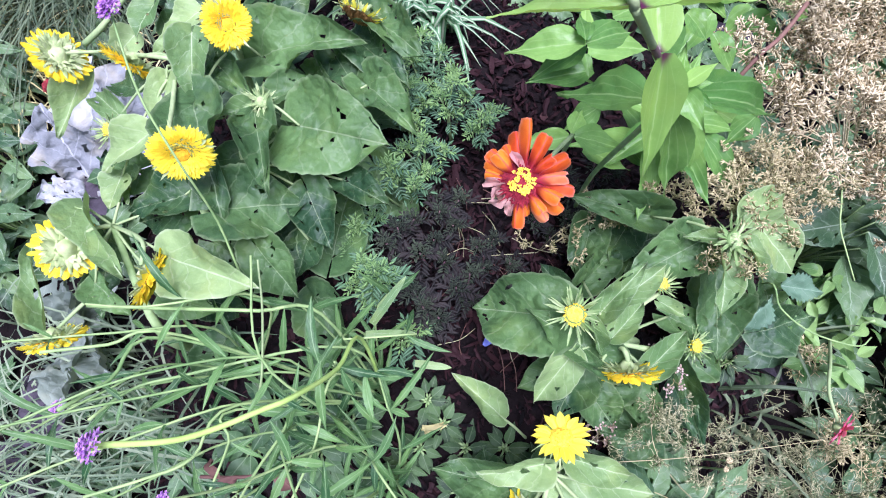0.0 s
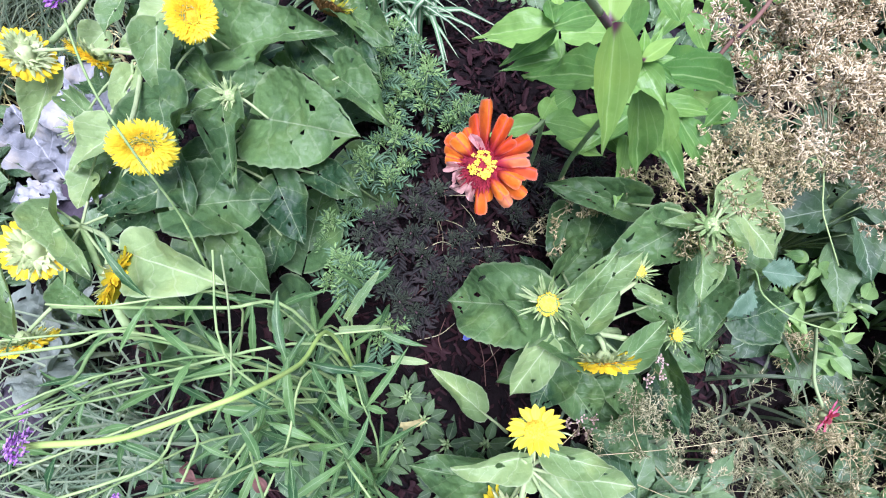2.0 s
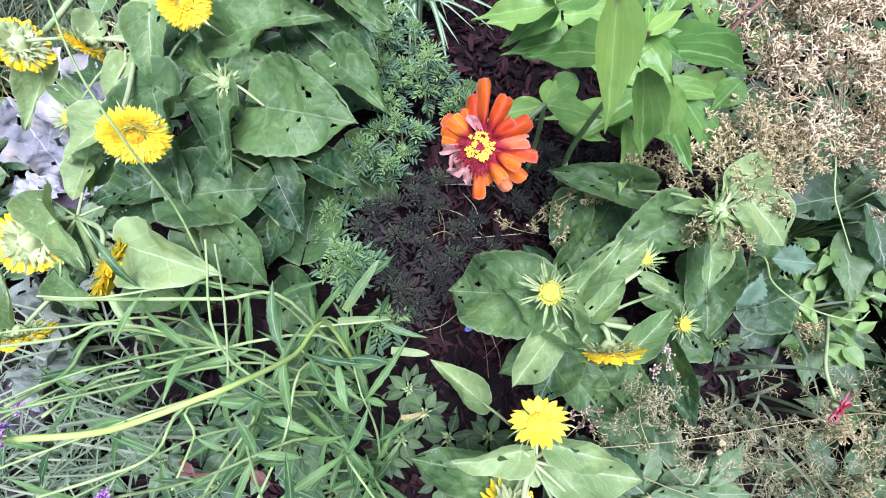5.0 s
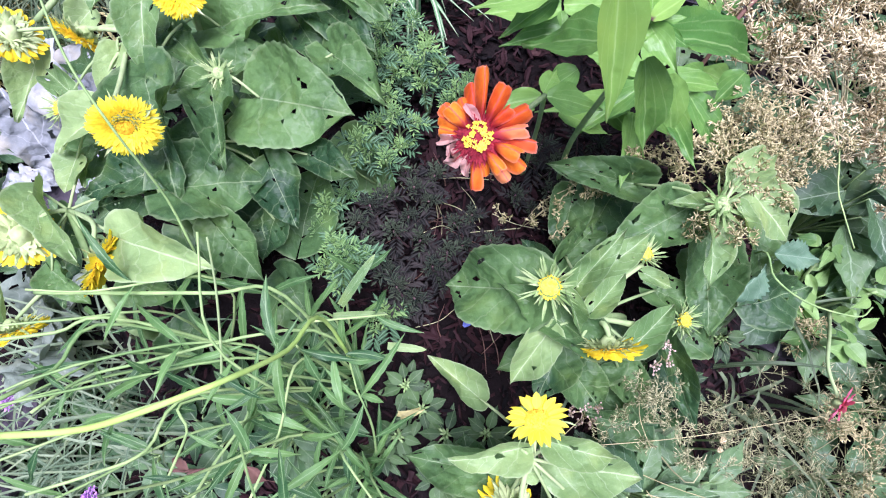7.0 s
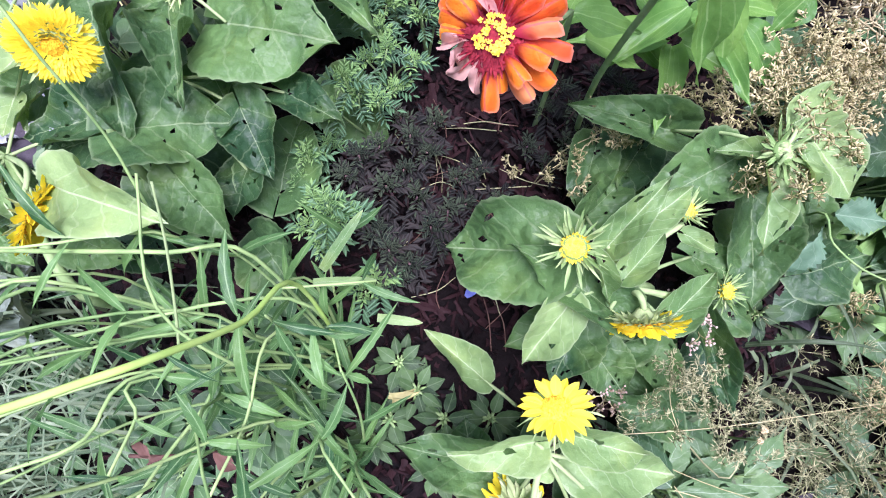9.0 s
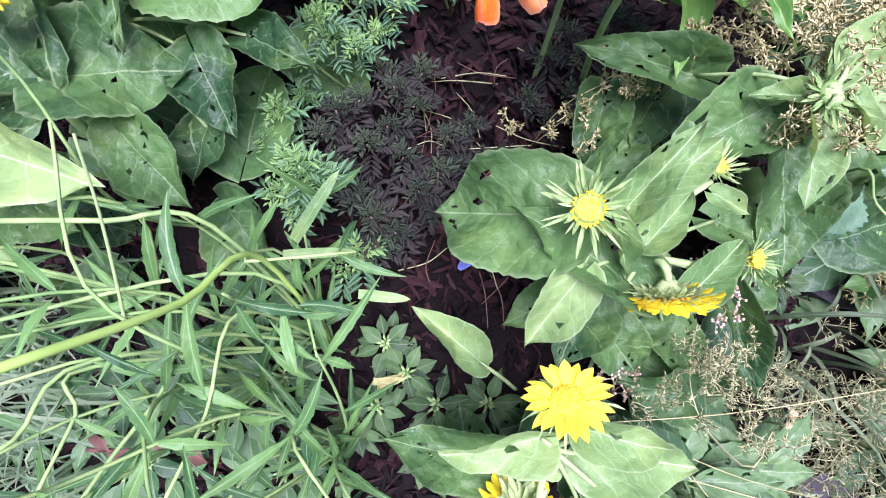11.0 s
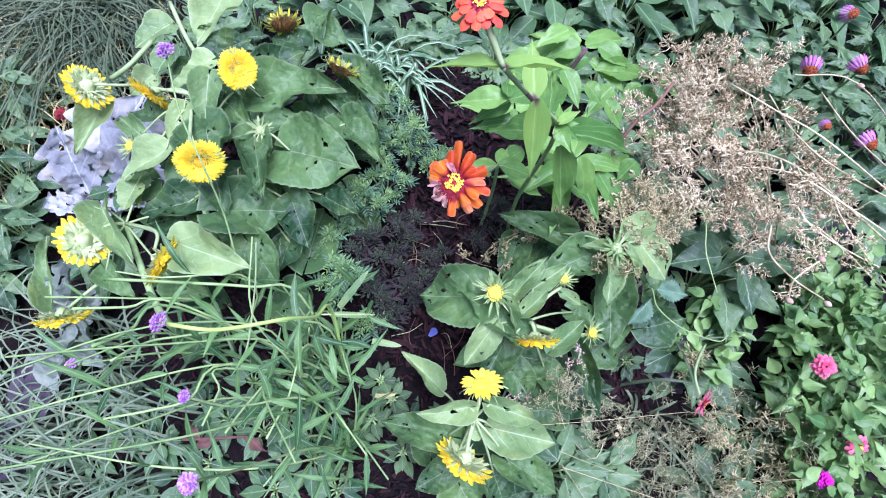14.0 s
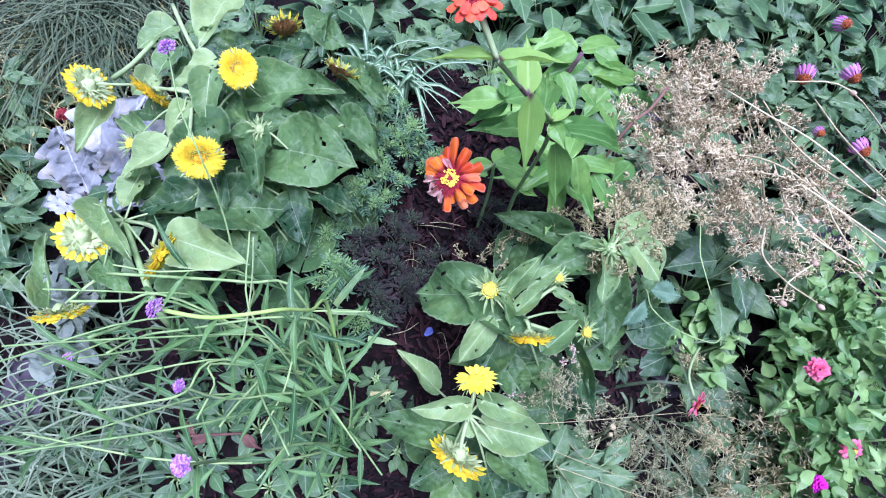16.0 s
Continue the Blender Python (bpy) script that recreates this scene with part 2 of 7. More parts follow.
ORANGE = leaf_material("orange_petal", (0.60, 0.050, 0.010), (0.90, 0.26, 0.012), (0.60, 0.05, 0.05), margin=0.30, margin_color=(0.88, 0.50, 0.40), pitch=0.6, rib=0.05, through_light=0.22, bump=0.5, blotch=1.0, rough=0.5, foot=((0.26, 0.010, 0.018), 0.15, 0.62))
FADED_PINK = leaf_material("faded_petal", (0.36, 0.11, 0.12), (0.66, 0.40, 0.33), (0.4, 0.14, 0.14), pitch=0.5, rib=0.04, through_light=0.2, blotch=1.2)
ORANGE_FADED = leaf_material("paling_orange_petal", (0.80, 0.13, 0.03), (0.90, 0.32, 0.11), (0.66, 0.12, 0.14), margin=0.45, margin_color=(0.88, 0.50, 0.40), pitch=0.6, rib=0.05, through_light=0.22, bump=0.3, blotch=1.0, rough=0.6, foot=((0.42, 0.02, 0.06), 0.1, 0.6))
CRIMSON = rough_material("crimson_disc", (0.14, 0.01, 0.02), (0.32, 0.03, 0.04), 300, 0.8, 0.8)
STAMEN = rough_material("yellow_stamens", (0.82, 0.56, 0.01), (0.95, 0.80, 0.08), 300, 0.7, 0.8)
PINK = leaf_material("pink_petal", (0.62, 0.07, 0.17), (0.84, 0.26, 0.36), (0.6, 0.08, 0.2), pitch=0.6, rib=0.04, through_light=0.35)
MAGENTA = leaf_material("magenta_petal", (0.50, 0.01, 0.36), (0.70, 0.04, 0.52), (0.6, 0.03, 0.4), pitch=0.6, rib=0.04, through_light=0.22)
SCARLET = leaf_material("scarlet_petal", (0.72, 0.06, 0.03), (0.88, 0.16, 0.05), (0.8, 0.1, 0.04), pitch=0.6, rib=0.04, through_light=0.22)
LILAC = rough_material("lilac_florets", (0.28, 0.10, 0.38), (0.64, 0.38, 0.67), 200, 0.7, 1.4, through_light=0.25)
MAIN_STALK = rough_material("verbena_stalk", (0.27, 0.47, 0.07), (0.46, 0.64, 0.17), 60, 0.5, bump=0.1, dist=0.001)
OPEN_DISC = rough_material("open_disc", (0.62, 0.36, 0.006), (0.92, 0.70, 0.05), 300, 0.8, 1.2)
DULL_RED = rough_material("dull_red_florets", (0.10, 0.008, 0.012), (0.26, 0.03, 0.03), 200, 0.7, 1.0)
MAUVE = leaf_material("mauve_petal", (0.42, 0.11, 0.36), (0.62, 0.31, 0.54), (0.5, 0.2, 0.45), pitch=0.6, rib=0.04, through_light=0.25)
CONE = rough_material("cone_spikes", (0.16, 0.03, 0.02), (0.52, 0.17, 0.03), 300, 0.7, 1.0)
DRY = rough_material("dry_umbel", (0.21, 0.165, 0.07), (0.76, 0.67, 0.40), 60, 0.8, 1.5)
DRY_GREEN = rough_material("drying_umbel", (0.17, 0.175, 0.06), (0.58, 0.51, 0.27), 60, 0.8, 1.3)
DRY_OLIVE = rough_material("olive_wiry_stalk", (0.10, 0.12, 0.045), (0.50, 0.49, 0.26), 60, 0.8, 1.5)
DRY_LEAF = rough_material("withered_leaf", (0.06, 0.03, 0.024), (0.19, 0.105, 0.08), 60, 0.85, 0.8)
POD_SKIN = rough_material("papery_pod", (0.30, 0.21, 0.13), (0.56, 0.44, 0.30), 90, 0.8)
SEED_BROWN = rough_material("seed_head", (0.12, 0.06, 0.015), (0.40, 0.22, 0.06), 350, 0.8, 0.8)
# mulch and soil colours lowered to near black for the shade between plants
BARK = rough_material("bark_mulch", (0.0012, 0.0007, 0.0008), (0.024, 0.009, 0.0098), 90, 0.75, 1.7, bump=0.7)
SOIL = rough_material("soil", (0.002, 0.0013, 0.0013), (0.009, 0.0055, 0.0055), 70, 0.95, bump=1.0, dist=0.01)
FALLEN = rough_material("fallen_leaf", (0.016, 0.008, 0.008), (0.075, 0.034, 0.032), 70, 0.7, 0.9)
STONE = rough_material("slate", (0.022, 0.019, 0.024), (0.075, 0.064, 0.078), 40, 0.8, bump=0.9, dist=0.012)
BLUE_BIT = rough_material("blue_plastic", (0.07, 0.09, 0.30), (0.16, 0.19, 0.46), 90, 0.5)
BLUE_PETAL = rough_material("blue_florets", (0.10, 0.08, 0.55), (0.22, 0.18, 0.75), 90, 0.6, 1.0)


# ---- builders ----
def mesh_of(name, verts, faces, material, uvs=None, smooth=True, rim=None):
    me = bpy.data.meshes.new(name)
    me.from_pydata([tuple(v) for v in verts], [], [tuple(f) for f in faces])
    if uvs is not None:
        layer = me.uv_layers.new(name="UVMap")
        idx = np.empty(len(me.loops), dtype=np.int32)
        me.loops.foreach_get("vertex_index", idx)
        layer.data.foreach_set("uv", np.asarray(uvs, dtype=np.float32)[idx].ravel())
    if rim is not None:
        at = me.attributes.new("rim", "FLOAT", "POINT")
        at.data.foreach_set("value", np.asarray(rim, dtype=np.float32))
    if smooth:
        me.polygons.foreach_set("use_smooth", np.ones(len(me.polygons), dtype=bool))
    me.materials.append(material)
    me.update()
    return me


def thing(name, at, label, category, group="", kind=""):
    ob = new(name)
    ob.empty_display_size = 0.02
    ob.matrix_basis = Matrix.Translation(at)
    return tagged(ob, label, category, group, kind)


def part(name, me, parent, m=None, label=""):
    """One mesh under a thing or part; m is its place in the world."""
    ob = new(name, me)
    ob.parent = parent
    root = Matrix.Identity(4)
    p = parent
    while p is not None:
        root = p.matrix_basis @ root
        p = p.parent
    ob.matrix_basis = root.inverted() @ (m if m is not None else Matrix.Identity(4))
    if label:
        ob["label"] = label
    return ob


class Heap:
    """Gathers many small pieces into one mesh."""
    def __init__(self):
        self.v, self.f, self.u, self.n = [], [], [], 0

    def add(self, verts, faces, uvs=None):
        verts = np.asarray(verts, dtype=float)
        self.v.append(verts)
        self.f.extend([tuple(i + self.n for i in f) for f in faces])
        self.u.append(np.asarray(uvs if uvs is not None else np.tile((0.5, 0.5), (len(verts), 1)), dtype=float))
        self.n += len(verts)

    def tube(self, points, radii, sides=6):
        v, f = tube_data(points, radii, sides)
        self.add(v, f)

    def mesh(self, name, material, smooth=True):
        return mesh_of(name, np.concatenate(self.v), self.f, material, np.concatenate(self.u), smooth)


def spline(points, steps=5):
    """A smooth line through the points."""
    p = [np.asarray(q, dtype=float) for q in points]
    if len(p) < 3:
        return [p[0] + (p[-1] - p[0]) * i / steps for i in range(steps + 1)]
    p = [2 * p[0] - p[1], *p, 2 * p[-1] - p[-2]]
    out = []
    for a, b, c, d in zip(p, p[1:], p[2:], p[3:]):
        for i in range(steps):
            t = i / steps
            out.append(0.5 * (2 * b + (c - a) * t + (2 * a - 5 * b + 4 * c - d) * t * t + (3 * b - a - 3 * c + d) * t ** 3))
    out.append(p[-2])
    return out


def tube_data(points, radii, sides=6):
    pts = np.asarray(points, dtype=float)
    k = len(pts)
    rad = np.interp(np.linspace(0, 1, k), np.linspace(0, 1, len(radii)), radii)
    tang = np.gradient(pts, axis=0)
    tang /= np.linalg.norm(tang, axis=1, keepdims=True) + 1e-9
    ref = np.array((0.31, 0.87, 0.38)) if abs(tang[0] @ (0.31, 0.87, 0.38)) < 0.9 else np.array((0.9, -0.2, 0.3))
    verts, faces = [], []
    ang = np.arange(sides) * 2 * math.pi / sides
    for p, t, r in zip(pts, tang, rad):
        a = np.cross(t, ref)
        a /= np.linalg.norm(a) + 1e-9
        b = np.cross(t, a)
        verts.extend(p + r * (np.cos(q) * a + np.sin(q) * b) for q in ang)
    for i in range(k - 1):
        for j in range(sides):
            j2 = (j + 1) % sides
            faces.append((i * sides + j, i * sides + j2, (i + 1) * sides + j2, (i + 1) * sides + j))
    faces.append(tuple(range(sides))[::-1])
    faces.append(tuple((k - 1) * sides + j for j in range(sides)))
    return verts, faces


OUTLINE = {
    "heart": ((0, 0.06), (0.015, 0.40), (0.05, 0.68), (0.12, 0.90), (0.22, 1.0), (0.34, 0.99), (0.48, 0.90), (0.62, 0.77), (0.75, 0.57), (0.86, 0.33), (0.94, 0.13), (1, 0.0)),
    "ovate": ((0, 0.06), (0.06, 0.36), (0.18, 0.78), (0.34, 1.0), (0.52, 0.94), (0.70, 0.66), (0.86, 0.30), (1, 0.0)),
    "zin": ((0, 0.34), (0.07, 0.62), (0.16, 0.87), (0.27, 1.0), (0.40, 0.94), (0.53, 0.75), (0.66, 0.50), (0.78, 0.28), (0.88, 0.12), (0.95, 0.04), (1, 0.0)),
    "lance": ((0, 0.10), (0.10, 0.42), (0.30, 0.86), (0.48, 1.0), (0.68, 0.80), (0.86, 0.40), (1, 0.0)),
    "petal": ((0, 0.30), (0.2, 0.62), (0.5, 0.95), (0.72, 1.0), (0.88, 0.90), (0.96, 0.66), (1, 0.28)),
    "point": ((0, 0.45), (0.25, 0.9), (0.45, 1.0), (0.7, 0.72), (0.88, 0.36), (1, 0.0)),
    "strap": ((0, 0.8), (0.3, 1.0), (0.7, 0.85), (0.9, 0.5), (1, 0.05)),
    "lobed": ((0, 0.20), (0.1, 0.35), (0.2, 0.6), (0.36, 0.9), (0.5, 0.95), (0.66, 1.0), (0.82, 0.78), (0.93, 0.5), (1, 0.15)),
}


ASPECT = {"heart": 0.8, "ovate": 0.45, "zin": 0.42, "lance": 0.13, "petal": 0.32, "point": 0.25, "strap": 0.05, "lobed": 0.7}


def blade_data(kind, seed, nu=6, nv=10, droop=0.15, fold=0.10, wave=0.03, teeth=0.0, lobe=0.0, holes=0, curl=0.0, back=0.0, crinkle=0.0, bend=0.0):
    """A blade along +y, one long and one wide, its upper side towards +z. back: how far the base lobes reach behind the stalk."""
    r = random.Random(seed)
    keys, vals = zip(*OUTLINE[kind])
    ph = [r.uniform(0, 6.28) for _ in range(4)]
    side = r.uniform(-1, 1)
    verts, uvs, faces = [], [], []
    for j in range(nv + 1):
        v = (j / nv) ** (1.35 if back else 1.0)
        half = 0.5 * float(np.interp(v, keys, vals))
        for i in range(nu + 1):
            s = 2 * i / nu - 1
            edge = abs(s) ** 3
            h = half * (1 + teeth * edge * (0.5 if (j % 2) else -0.5))
            if lobe:
                h *= 1 + lobe * edge * math.sin(v * 21 + 1.2 * math.sin(v * 9) + ph[3] + (1 if s > 0 else 0))
            x = s * h
            y = v - back * abs(s) ** 2 * max(0.0, 1 - v * 3.2)
            z = fold * abs(x) * 2.0 * ASPECT[kind] - droop * v * v + wave * 1.5 * ASPECT[kind] ** 0.5 * math.sin(v * 9 + ph[0] + (2 if s > 0 else 0)) * abs(s) ** 1.5
            z += wave * 0.6 * math.sin(x * 7 + ph[1]) * math.sin(v * 6 + ph[2]) - curl * edge * half
            if holes and 0 < i < nu and 0 < j < nv:
                x += r.uniform(-0.45, 0.45) * 2 * half / nu
                y += r.uniform(-0.45, 0.45) / nv
            if crinkle:
                z += crinkle * noise.noise((x * 7, v * 7, seed)) + 0.5 * crinkle * noise.noise((x * 17, v * 17, seed))
            verts.append((x + side * bend * v * v, y, z))
            uvs.append((x + 0.5, v))
    gone = set()
    for _ in range(holes):
        ci, cj = r.randrange(1, nu - 1), r.randrange(2, nv - 2)
        gone.add((ci, cj))
        if r.random() < 0.45:
            gone.add((ci + r.choice((0, 1)), cj + 1))
    for j in range(nv):
        for i in range(nu):
            if (i, j) not in gone:
                a = j * (nu + 1) + i
                faces.append((a, a + 1, a + nu + 2, a + nu + 1))
    return np.array(verts), faces, np.array(uvs)


def blades(name, material, kind, count, seed, **how):
    """A few meshes of one kind of leaf, no two alike."""
    out = []
    for i in range(count):
        v, f, u = blade_data(kind, seed + i, **how)
        nu = how.get("nu", 6)
        rim = [max(abs(2 * (k % (nu + 1)) / nu - 1), 1.0 if k >= len(v) - nu - 1 else 0.0) for k in range(len(v))]
        out.append(mesh_of(name, v, f, material, u, rim=rim))
    return out


def frame_of(base, tip, width, up=(0, -0.25, 1), thick=None):
    b, t = Vector(base), Vector(tip)
    y = t - b
    length = y.length
    y.normalize()
    z = Vector(up)
    z = z - y * z.dot(y)
    if z.length < 1e-4:
        z = Vector((0.3, -1, 0.2)) - y * Vector((0.3, -1, 0.2)).dot(y)
    z.normalize()
    x = y.cross(z)
    m = Matrix((x, y, z)).transposed().to_4x4()
    return Matrix.Translation(b) @ m @ Matrix.Diagonal((width, length, thick or length, 1))


rng = random.Random(7)
BIG_LEAF = blades("big_leaf", SUN_LEAF, "heart", 8, 10, nu=18, nv=28, droop=0.22, fold=0.14, wave=0.075, teeth=0.034, holes=5, back=0.26, crinkle=0.042, curl=-0.2)
PALE_BLADE = blades("pale_leaf", PALE_LEAF, "heart", 4, 40, nu=10, nv=16, droop=0.18, fold=0.20, wave=0.05, teeth=0.03, holes=1, back=0.14, crinkle=0.025, curl=-0.10)
ZIN_BLADE = blades("zin_leaf", ZIN_LEAF, "zin", 6, 60, nu=10, nv=18, droop=0.07, fold=0.26, wave=0.035, crinkle=0.03)
ZIN_BED_BLADE = blades("zin_bed_leaf", ZIN_BED, "zin", 5, 65, nu=6, nv=10, droop=0.18, fold=0.25, wave=0.03, crinkle=0.03)
ZIN_TOP_BLADE = blades("zin_top_leaf", ZIN_TOP, "zin", 3, 70, nu=10, nv=18, droop=0.06, fold=0.24, wave=0.015, crinkle=0.02)
DARK_BLADE = blades("dark_leaf", DARK_LEAF, "ovate", 5, 80, nu=8, nv=14, droop=0.20, fold=0.18, wave=0.04, teeth=0.04, holes=2, crinkle=0.04)
LANCE_BLADE = blades("lance_leaf", LANCE_LEAF, "lance", 9, 100, bend=2.6, nu=4, nv=14, droop=0.30, fold=0.16, wave=0.03, teeth=0.14, crinkle=0.012)
SHADED_WEED = blades("shaded_weed_leaf", WEED_SHADE, "ovate", 4, 128, nu=4, nv=6, droop=0.18, fold=0.15, wave=0.03)
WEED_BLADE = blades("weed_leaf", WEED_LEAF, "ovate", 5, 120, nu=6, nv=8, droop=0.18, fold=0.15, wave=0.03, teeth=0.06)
SILVER_BLADE = blades("silver_leaf", SILVER_LEAF, "lobed", 5, 140, nu=16, nv=40, droop=0.22, fold=0.12, wave=0.035, lobe=0.27, holes=12, crinkle=0.055)

PALE_SILVER_BLADE = blades("grey_green_leaf", PALE_SILVER, "lobed", 3, 150, nu=16, nv=40, droop=0.25, fold=0.12, wave=0.05, lobe=0.24, holes=6, crinkle=0.06)


def add_leaf(parent, meshes, base, tip, width, up=(0, -0.25, 1), name="leaf", label=""):
    return part(name, rng.choice(meshes), parent, frame_of(base, tip, width, up), label)


def add_stem(parent, points, radii, material=None, name="stem", label=""):
    v, f = tube_data(spline(points), radii, 8)
    return part(name, mesh_of(name, v, f, material or STEM), parent, None, label)


def toward(at, facing):
    """A pose at a place whose +z looks along facing."""
    return Matrix.Translation(at) @ Vector(facing).to_track_quat("Z", "Y").to_matrix().to_4x4()


def ring_of_petals(h, count, r0, length, width, lift, seed, kind="point", jitter=0.15, droop=0.2, nu=2, nv=5):
    r = random.Random(seed)
    for i in range(count):
        a = 2 * math.pi * (i + r.uniform(-0.35, 0.35)) / count
        v, f, u = blade_data(kind, r.randrange(9999), nu, nv, droop + r.uniform(-0.1, 0.1), 0.25, 0.04)
        ln, wd = length * (1 + r.uniform(-jitter, jitter)), width * (1 + r.uniform(-jitter, jitter))
        v = v * (wd, ln, ln)
        tilt = lift + r.uniform(-jitter, jitter)
        c, s = math.cos(tilt), math.sin(tilt)
        v = np.stack([v[:, 0], r0 + v[:, 1] * c - v[:, 2] * s, v[:, 1] * s + v[:, 2] * c], 1)
        ca, sa = math.cos(a), math.sin(a)
        v = np.stack([v[:, 0] * ca - v[:, 1] * sa, v[:, 0] * sa + v[:, 1] * ca, v[:, 2]], 1)
        h.add(v, f, u)


def dome(h, radius, height, seed, count=160, size=0.1):
    """A low dome set with little florets."""
    r = random.Random(seed)
    rings, seg = 5, 16
    verts = [(0, 0, height)]
    for i in range(1, rings + 1):
        q = i / rings
        verts += [(radius * q * math.cos(6.2832 * j / seg), radius * q * math.sin(6.2832 * j / seg), height * (1 - q * q)) for j in range(seg)]
    faces = [(0, 1 + j, 1 + (j + 1) % seg) for j in range(seg)]
    for i in range(rings - 1):
        faces += [(1 + i * seg + j, 1 + (i + 1) * seg + j, 1 + (i + 1) * seg + (j + 1) % seg, 1 + i * seg + (j + 1) % seg) for j in range(seg)]
    h.add(verts, faces)
    s = size * radius
    for i in range(count):
        q = math.sqrt((i + 0.5) / count)
        a = i * 2.399963
        x, y = radius * q * math.cos(a), radius * q * math.sin(a)
        z = height * (1 - q * q)
        k = s * r.uniform(0.7, 1.2)
        up = k * r.uniform(1.2, 2.2)
        h.add([(x - k, y - k, z - k), (x + k, y - k, z - k), (x + k, y + k, z - k), (x - k, y + k, z - k), (x + r.uniform(-k, k), y + r.uniform(-k, k), z + up)],
              [(0, 1, 4), (1, 2, 4), (2, 3, 4), (3, 0, 4)])


HEAD_CACHE = {}


def head_meshes(style):
    """Meshes of a flower head of one unit radius, facing +z."""
    if style in HEAD_CACHE:
        return HEAD_CACHE[style]
    out = []
    if style in ("double", "spent", "drooping"):
        h = Heap()
        if style == "double":
            ring_of_petals(h, 56, 0.58, 0.36, 0.15, -0.05, 300, "point", 0.16)
            ring_of_petals(h, 54, 0.56, 0.34, 0.14, 0.15, 301, "point", 0.16)
            for k, (r0, ln, lift, n) in enumerate(((0.58, 0.26, 0.35, 60), (0.52, 0.26, 0.55, 58), (0.46, 0.25, 0.7, 54), (0.40, 0.24, 0.85, 48), (0.34, 0.22, 0.95, 42), (0.28, 0.2, 1.1, 34), (0.22, 0.16, 1.25, 24))):
                ring_of_petals(h, n, r0, ln, 0.09, lift, 302 + k, "point", 0.3, 0.1, 2, 3)
            out.append(("corolla", h.mesh("corolla", YELLOW), ""))
            d = Heap()
            dome(d, 0.24, 0.10, 5, 90, 0.10)
            out.append(("disc", d.mesh("disc", GOLD), ""))
        elif style == "drooping":
            for k, (r0, ln, lift) in enumerate(((0.58, 0.40, 0.15), (0.56, 0.38, 0.45), (0.52, 0.34, 0.75), (0.45, 0.30, 1.0))):
                ring_of_petals(h, 30 - 3 * k, r0, ln, 0.20, lift, 330 + k, "petal", 0.25)
            out.append(("corolla", h.mesh("corolla", YELLOW), ""))
            d = Heap()
            dome(d, 0.50, 0.16, 6, 170, 0.08)
            out.append(("disc", d.mesh("disc", GOLD), ""))
        else:
            ring_of_petals(h, 26, 0.52, 0.42, 0.13, -0.2, 360, "point", 0.45, 0.4)
            out.append(("corolla", h.mesh("corolla", PALE_YELLOW), "shrivelled ochre petals"))
            d = Heap()
            dome(d, 0.58, 0.22, 7, 220, 0.07)
            out.append(("disc", d.mesh("disc", SEED_BROWN), "brown seed disc"))
        b = Heap()
        ring_of_petals(b, 24, 0.30, 0.42, 0.20, -0.12, 380, "point", 0.25, 0.25)
        ring_of_petals(b, 20, 0.28, 0.50, 0.19, -0.38, 381, "point", 0.35, -0.20)
        ring_of_petals(b, 16, 0.42, 0.46, 0.13, -0.50, 382, "point", 0.35, -0.4)
        ring_of_petals(b, 12, 0.40, 0.50, 0.07, -0.75, 383, "point", 0.40, -0.3)
        ring_of_petals(b, 18, 0.16, 0.50, 0.21, -0.26, 384, "point", 0.30, 0.1)
        ring_of_petals(b, 13, 0.10, 0.42, 0.19, -0.42, 385, "point", 0.30, 0.1)
        v, f = tube_data([(0, 0, -0.36), (0, 0, -0.30), (0, 0, -0.20), (0, 0, -0.06), (0, 0, 0.02)], (0.06, 0.14, 0.22, 0.34, 0.42), 14)
        b.add(v, f)
        out.append(("calyx", b.mesh("calyx", BRACT), ""))
    elif style in ("bud", "green_bud"):
        h = Heap()
        ring_of_petals(h, 18, 0.30, 0.60, 0.10, 0.6, 400, "point", 0.45, -0.2)
        ring_of_petals(h, 16, 0.32, 0.66, 0.10, 0.15, 401, "point", 0.5, -0.3)
        ring_of_petals(h, 9, 0.3, 0.66, 0.09, -0.3, 403, "point", 0.45, -0.25)
        v, f = tube_data([(0, 0, -0.4), (0, 0, -0.25), (0, 0, 0.0), (0, 0, 0.12)], (0.10, 0.28, 0.36, 0.33), 14)
        h.add(v, f)
        out.append(("calyx", h.mesh("calyx", BUD_BRACT), ""))
        d = Heap()
        dome(d, 0.35 if style == "bud" else 0.33, 0.26, 8, 130, 0.11)
        if style == "bud":
            ring_of_petals(d, 26, 0.30, 0.26, 0.10, 1.2, 402, "point", 0.3, 0.1)
        out.append(("disc", d.mesh("disc", STAMEN if style == "bud" else BUD_BRACT), "yellow tuft of unopened petals" if style == "bud" else "closed green centre"))
    HEAD_CACHE[style] = out
    return out


def sunflower_head(parent, at, facing, radius, style="double"):
    m = toward(at, facing) @ Matrix.Rotation(rng.uniform(0, 6), 4, "Z") @ Matrix.Diagonal((radius, radius, radius, 1))
    head = None
    for name, me, label in head_meshes(style):
        if head is None:
            head = part("flower_bud" if "bud" in style else "flower_head", me, parent, m, label)
        else:
            part(name, me, head, m, label)
    return head


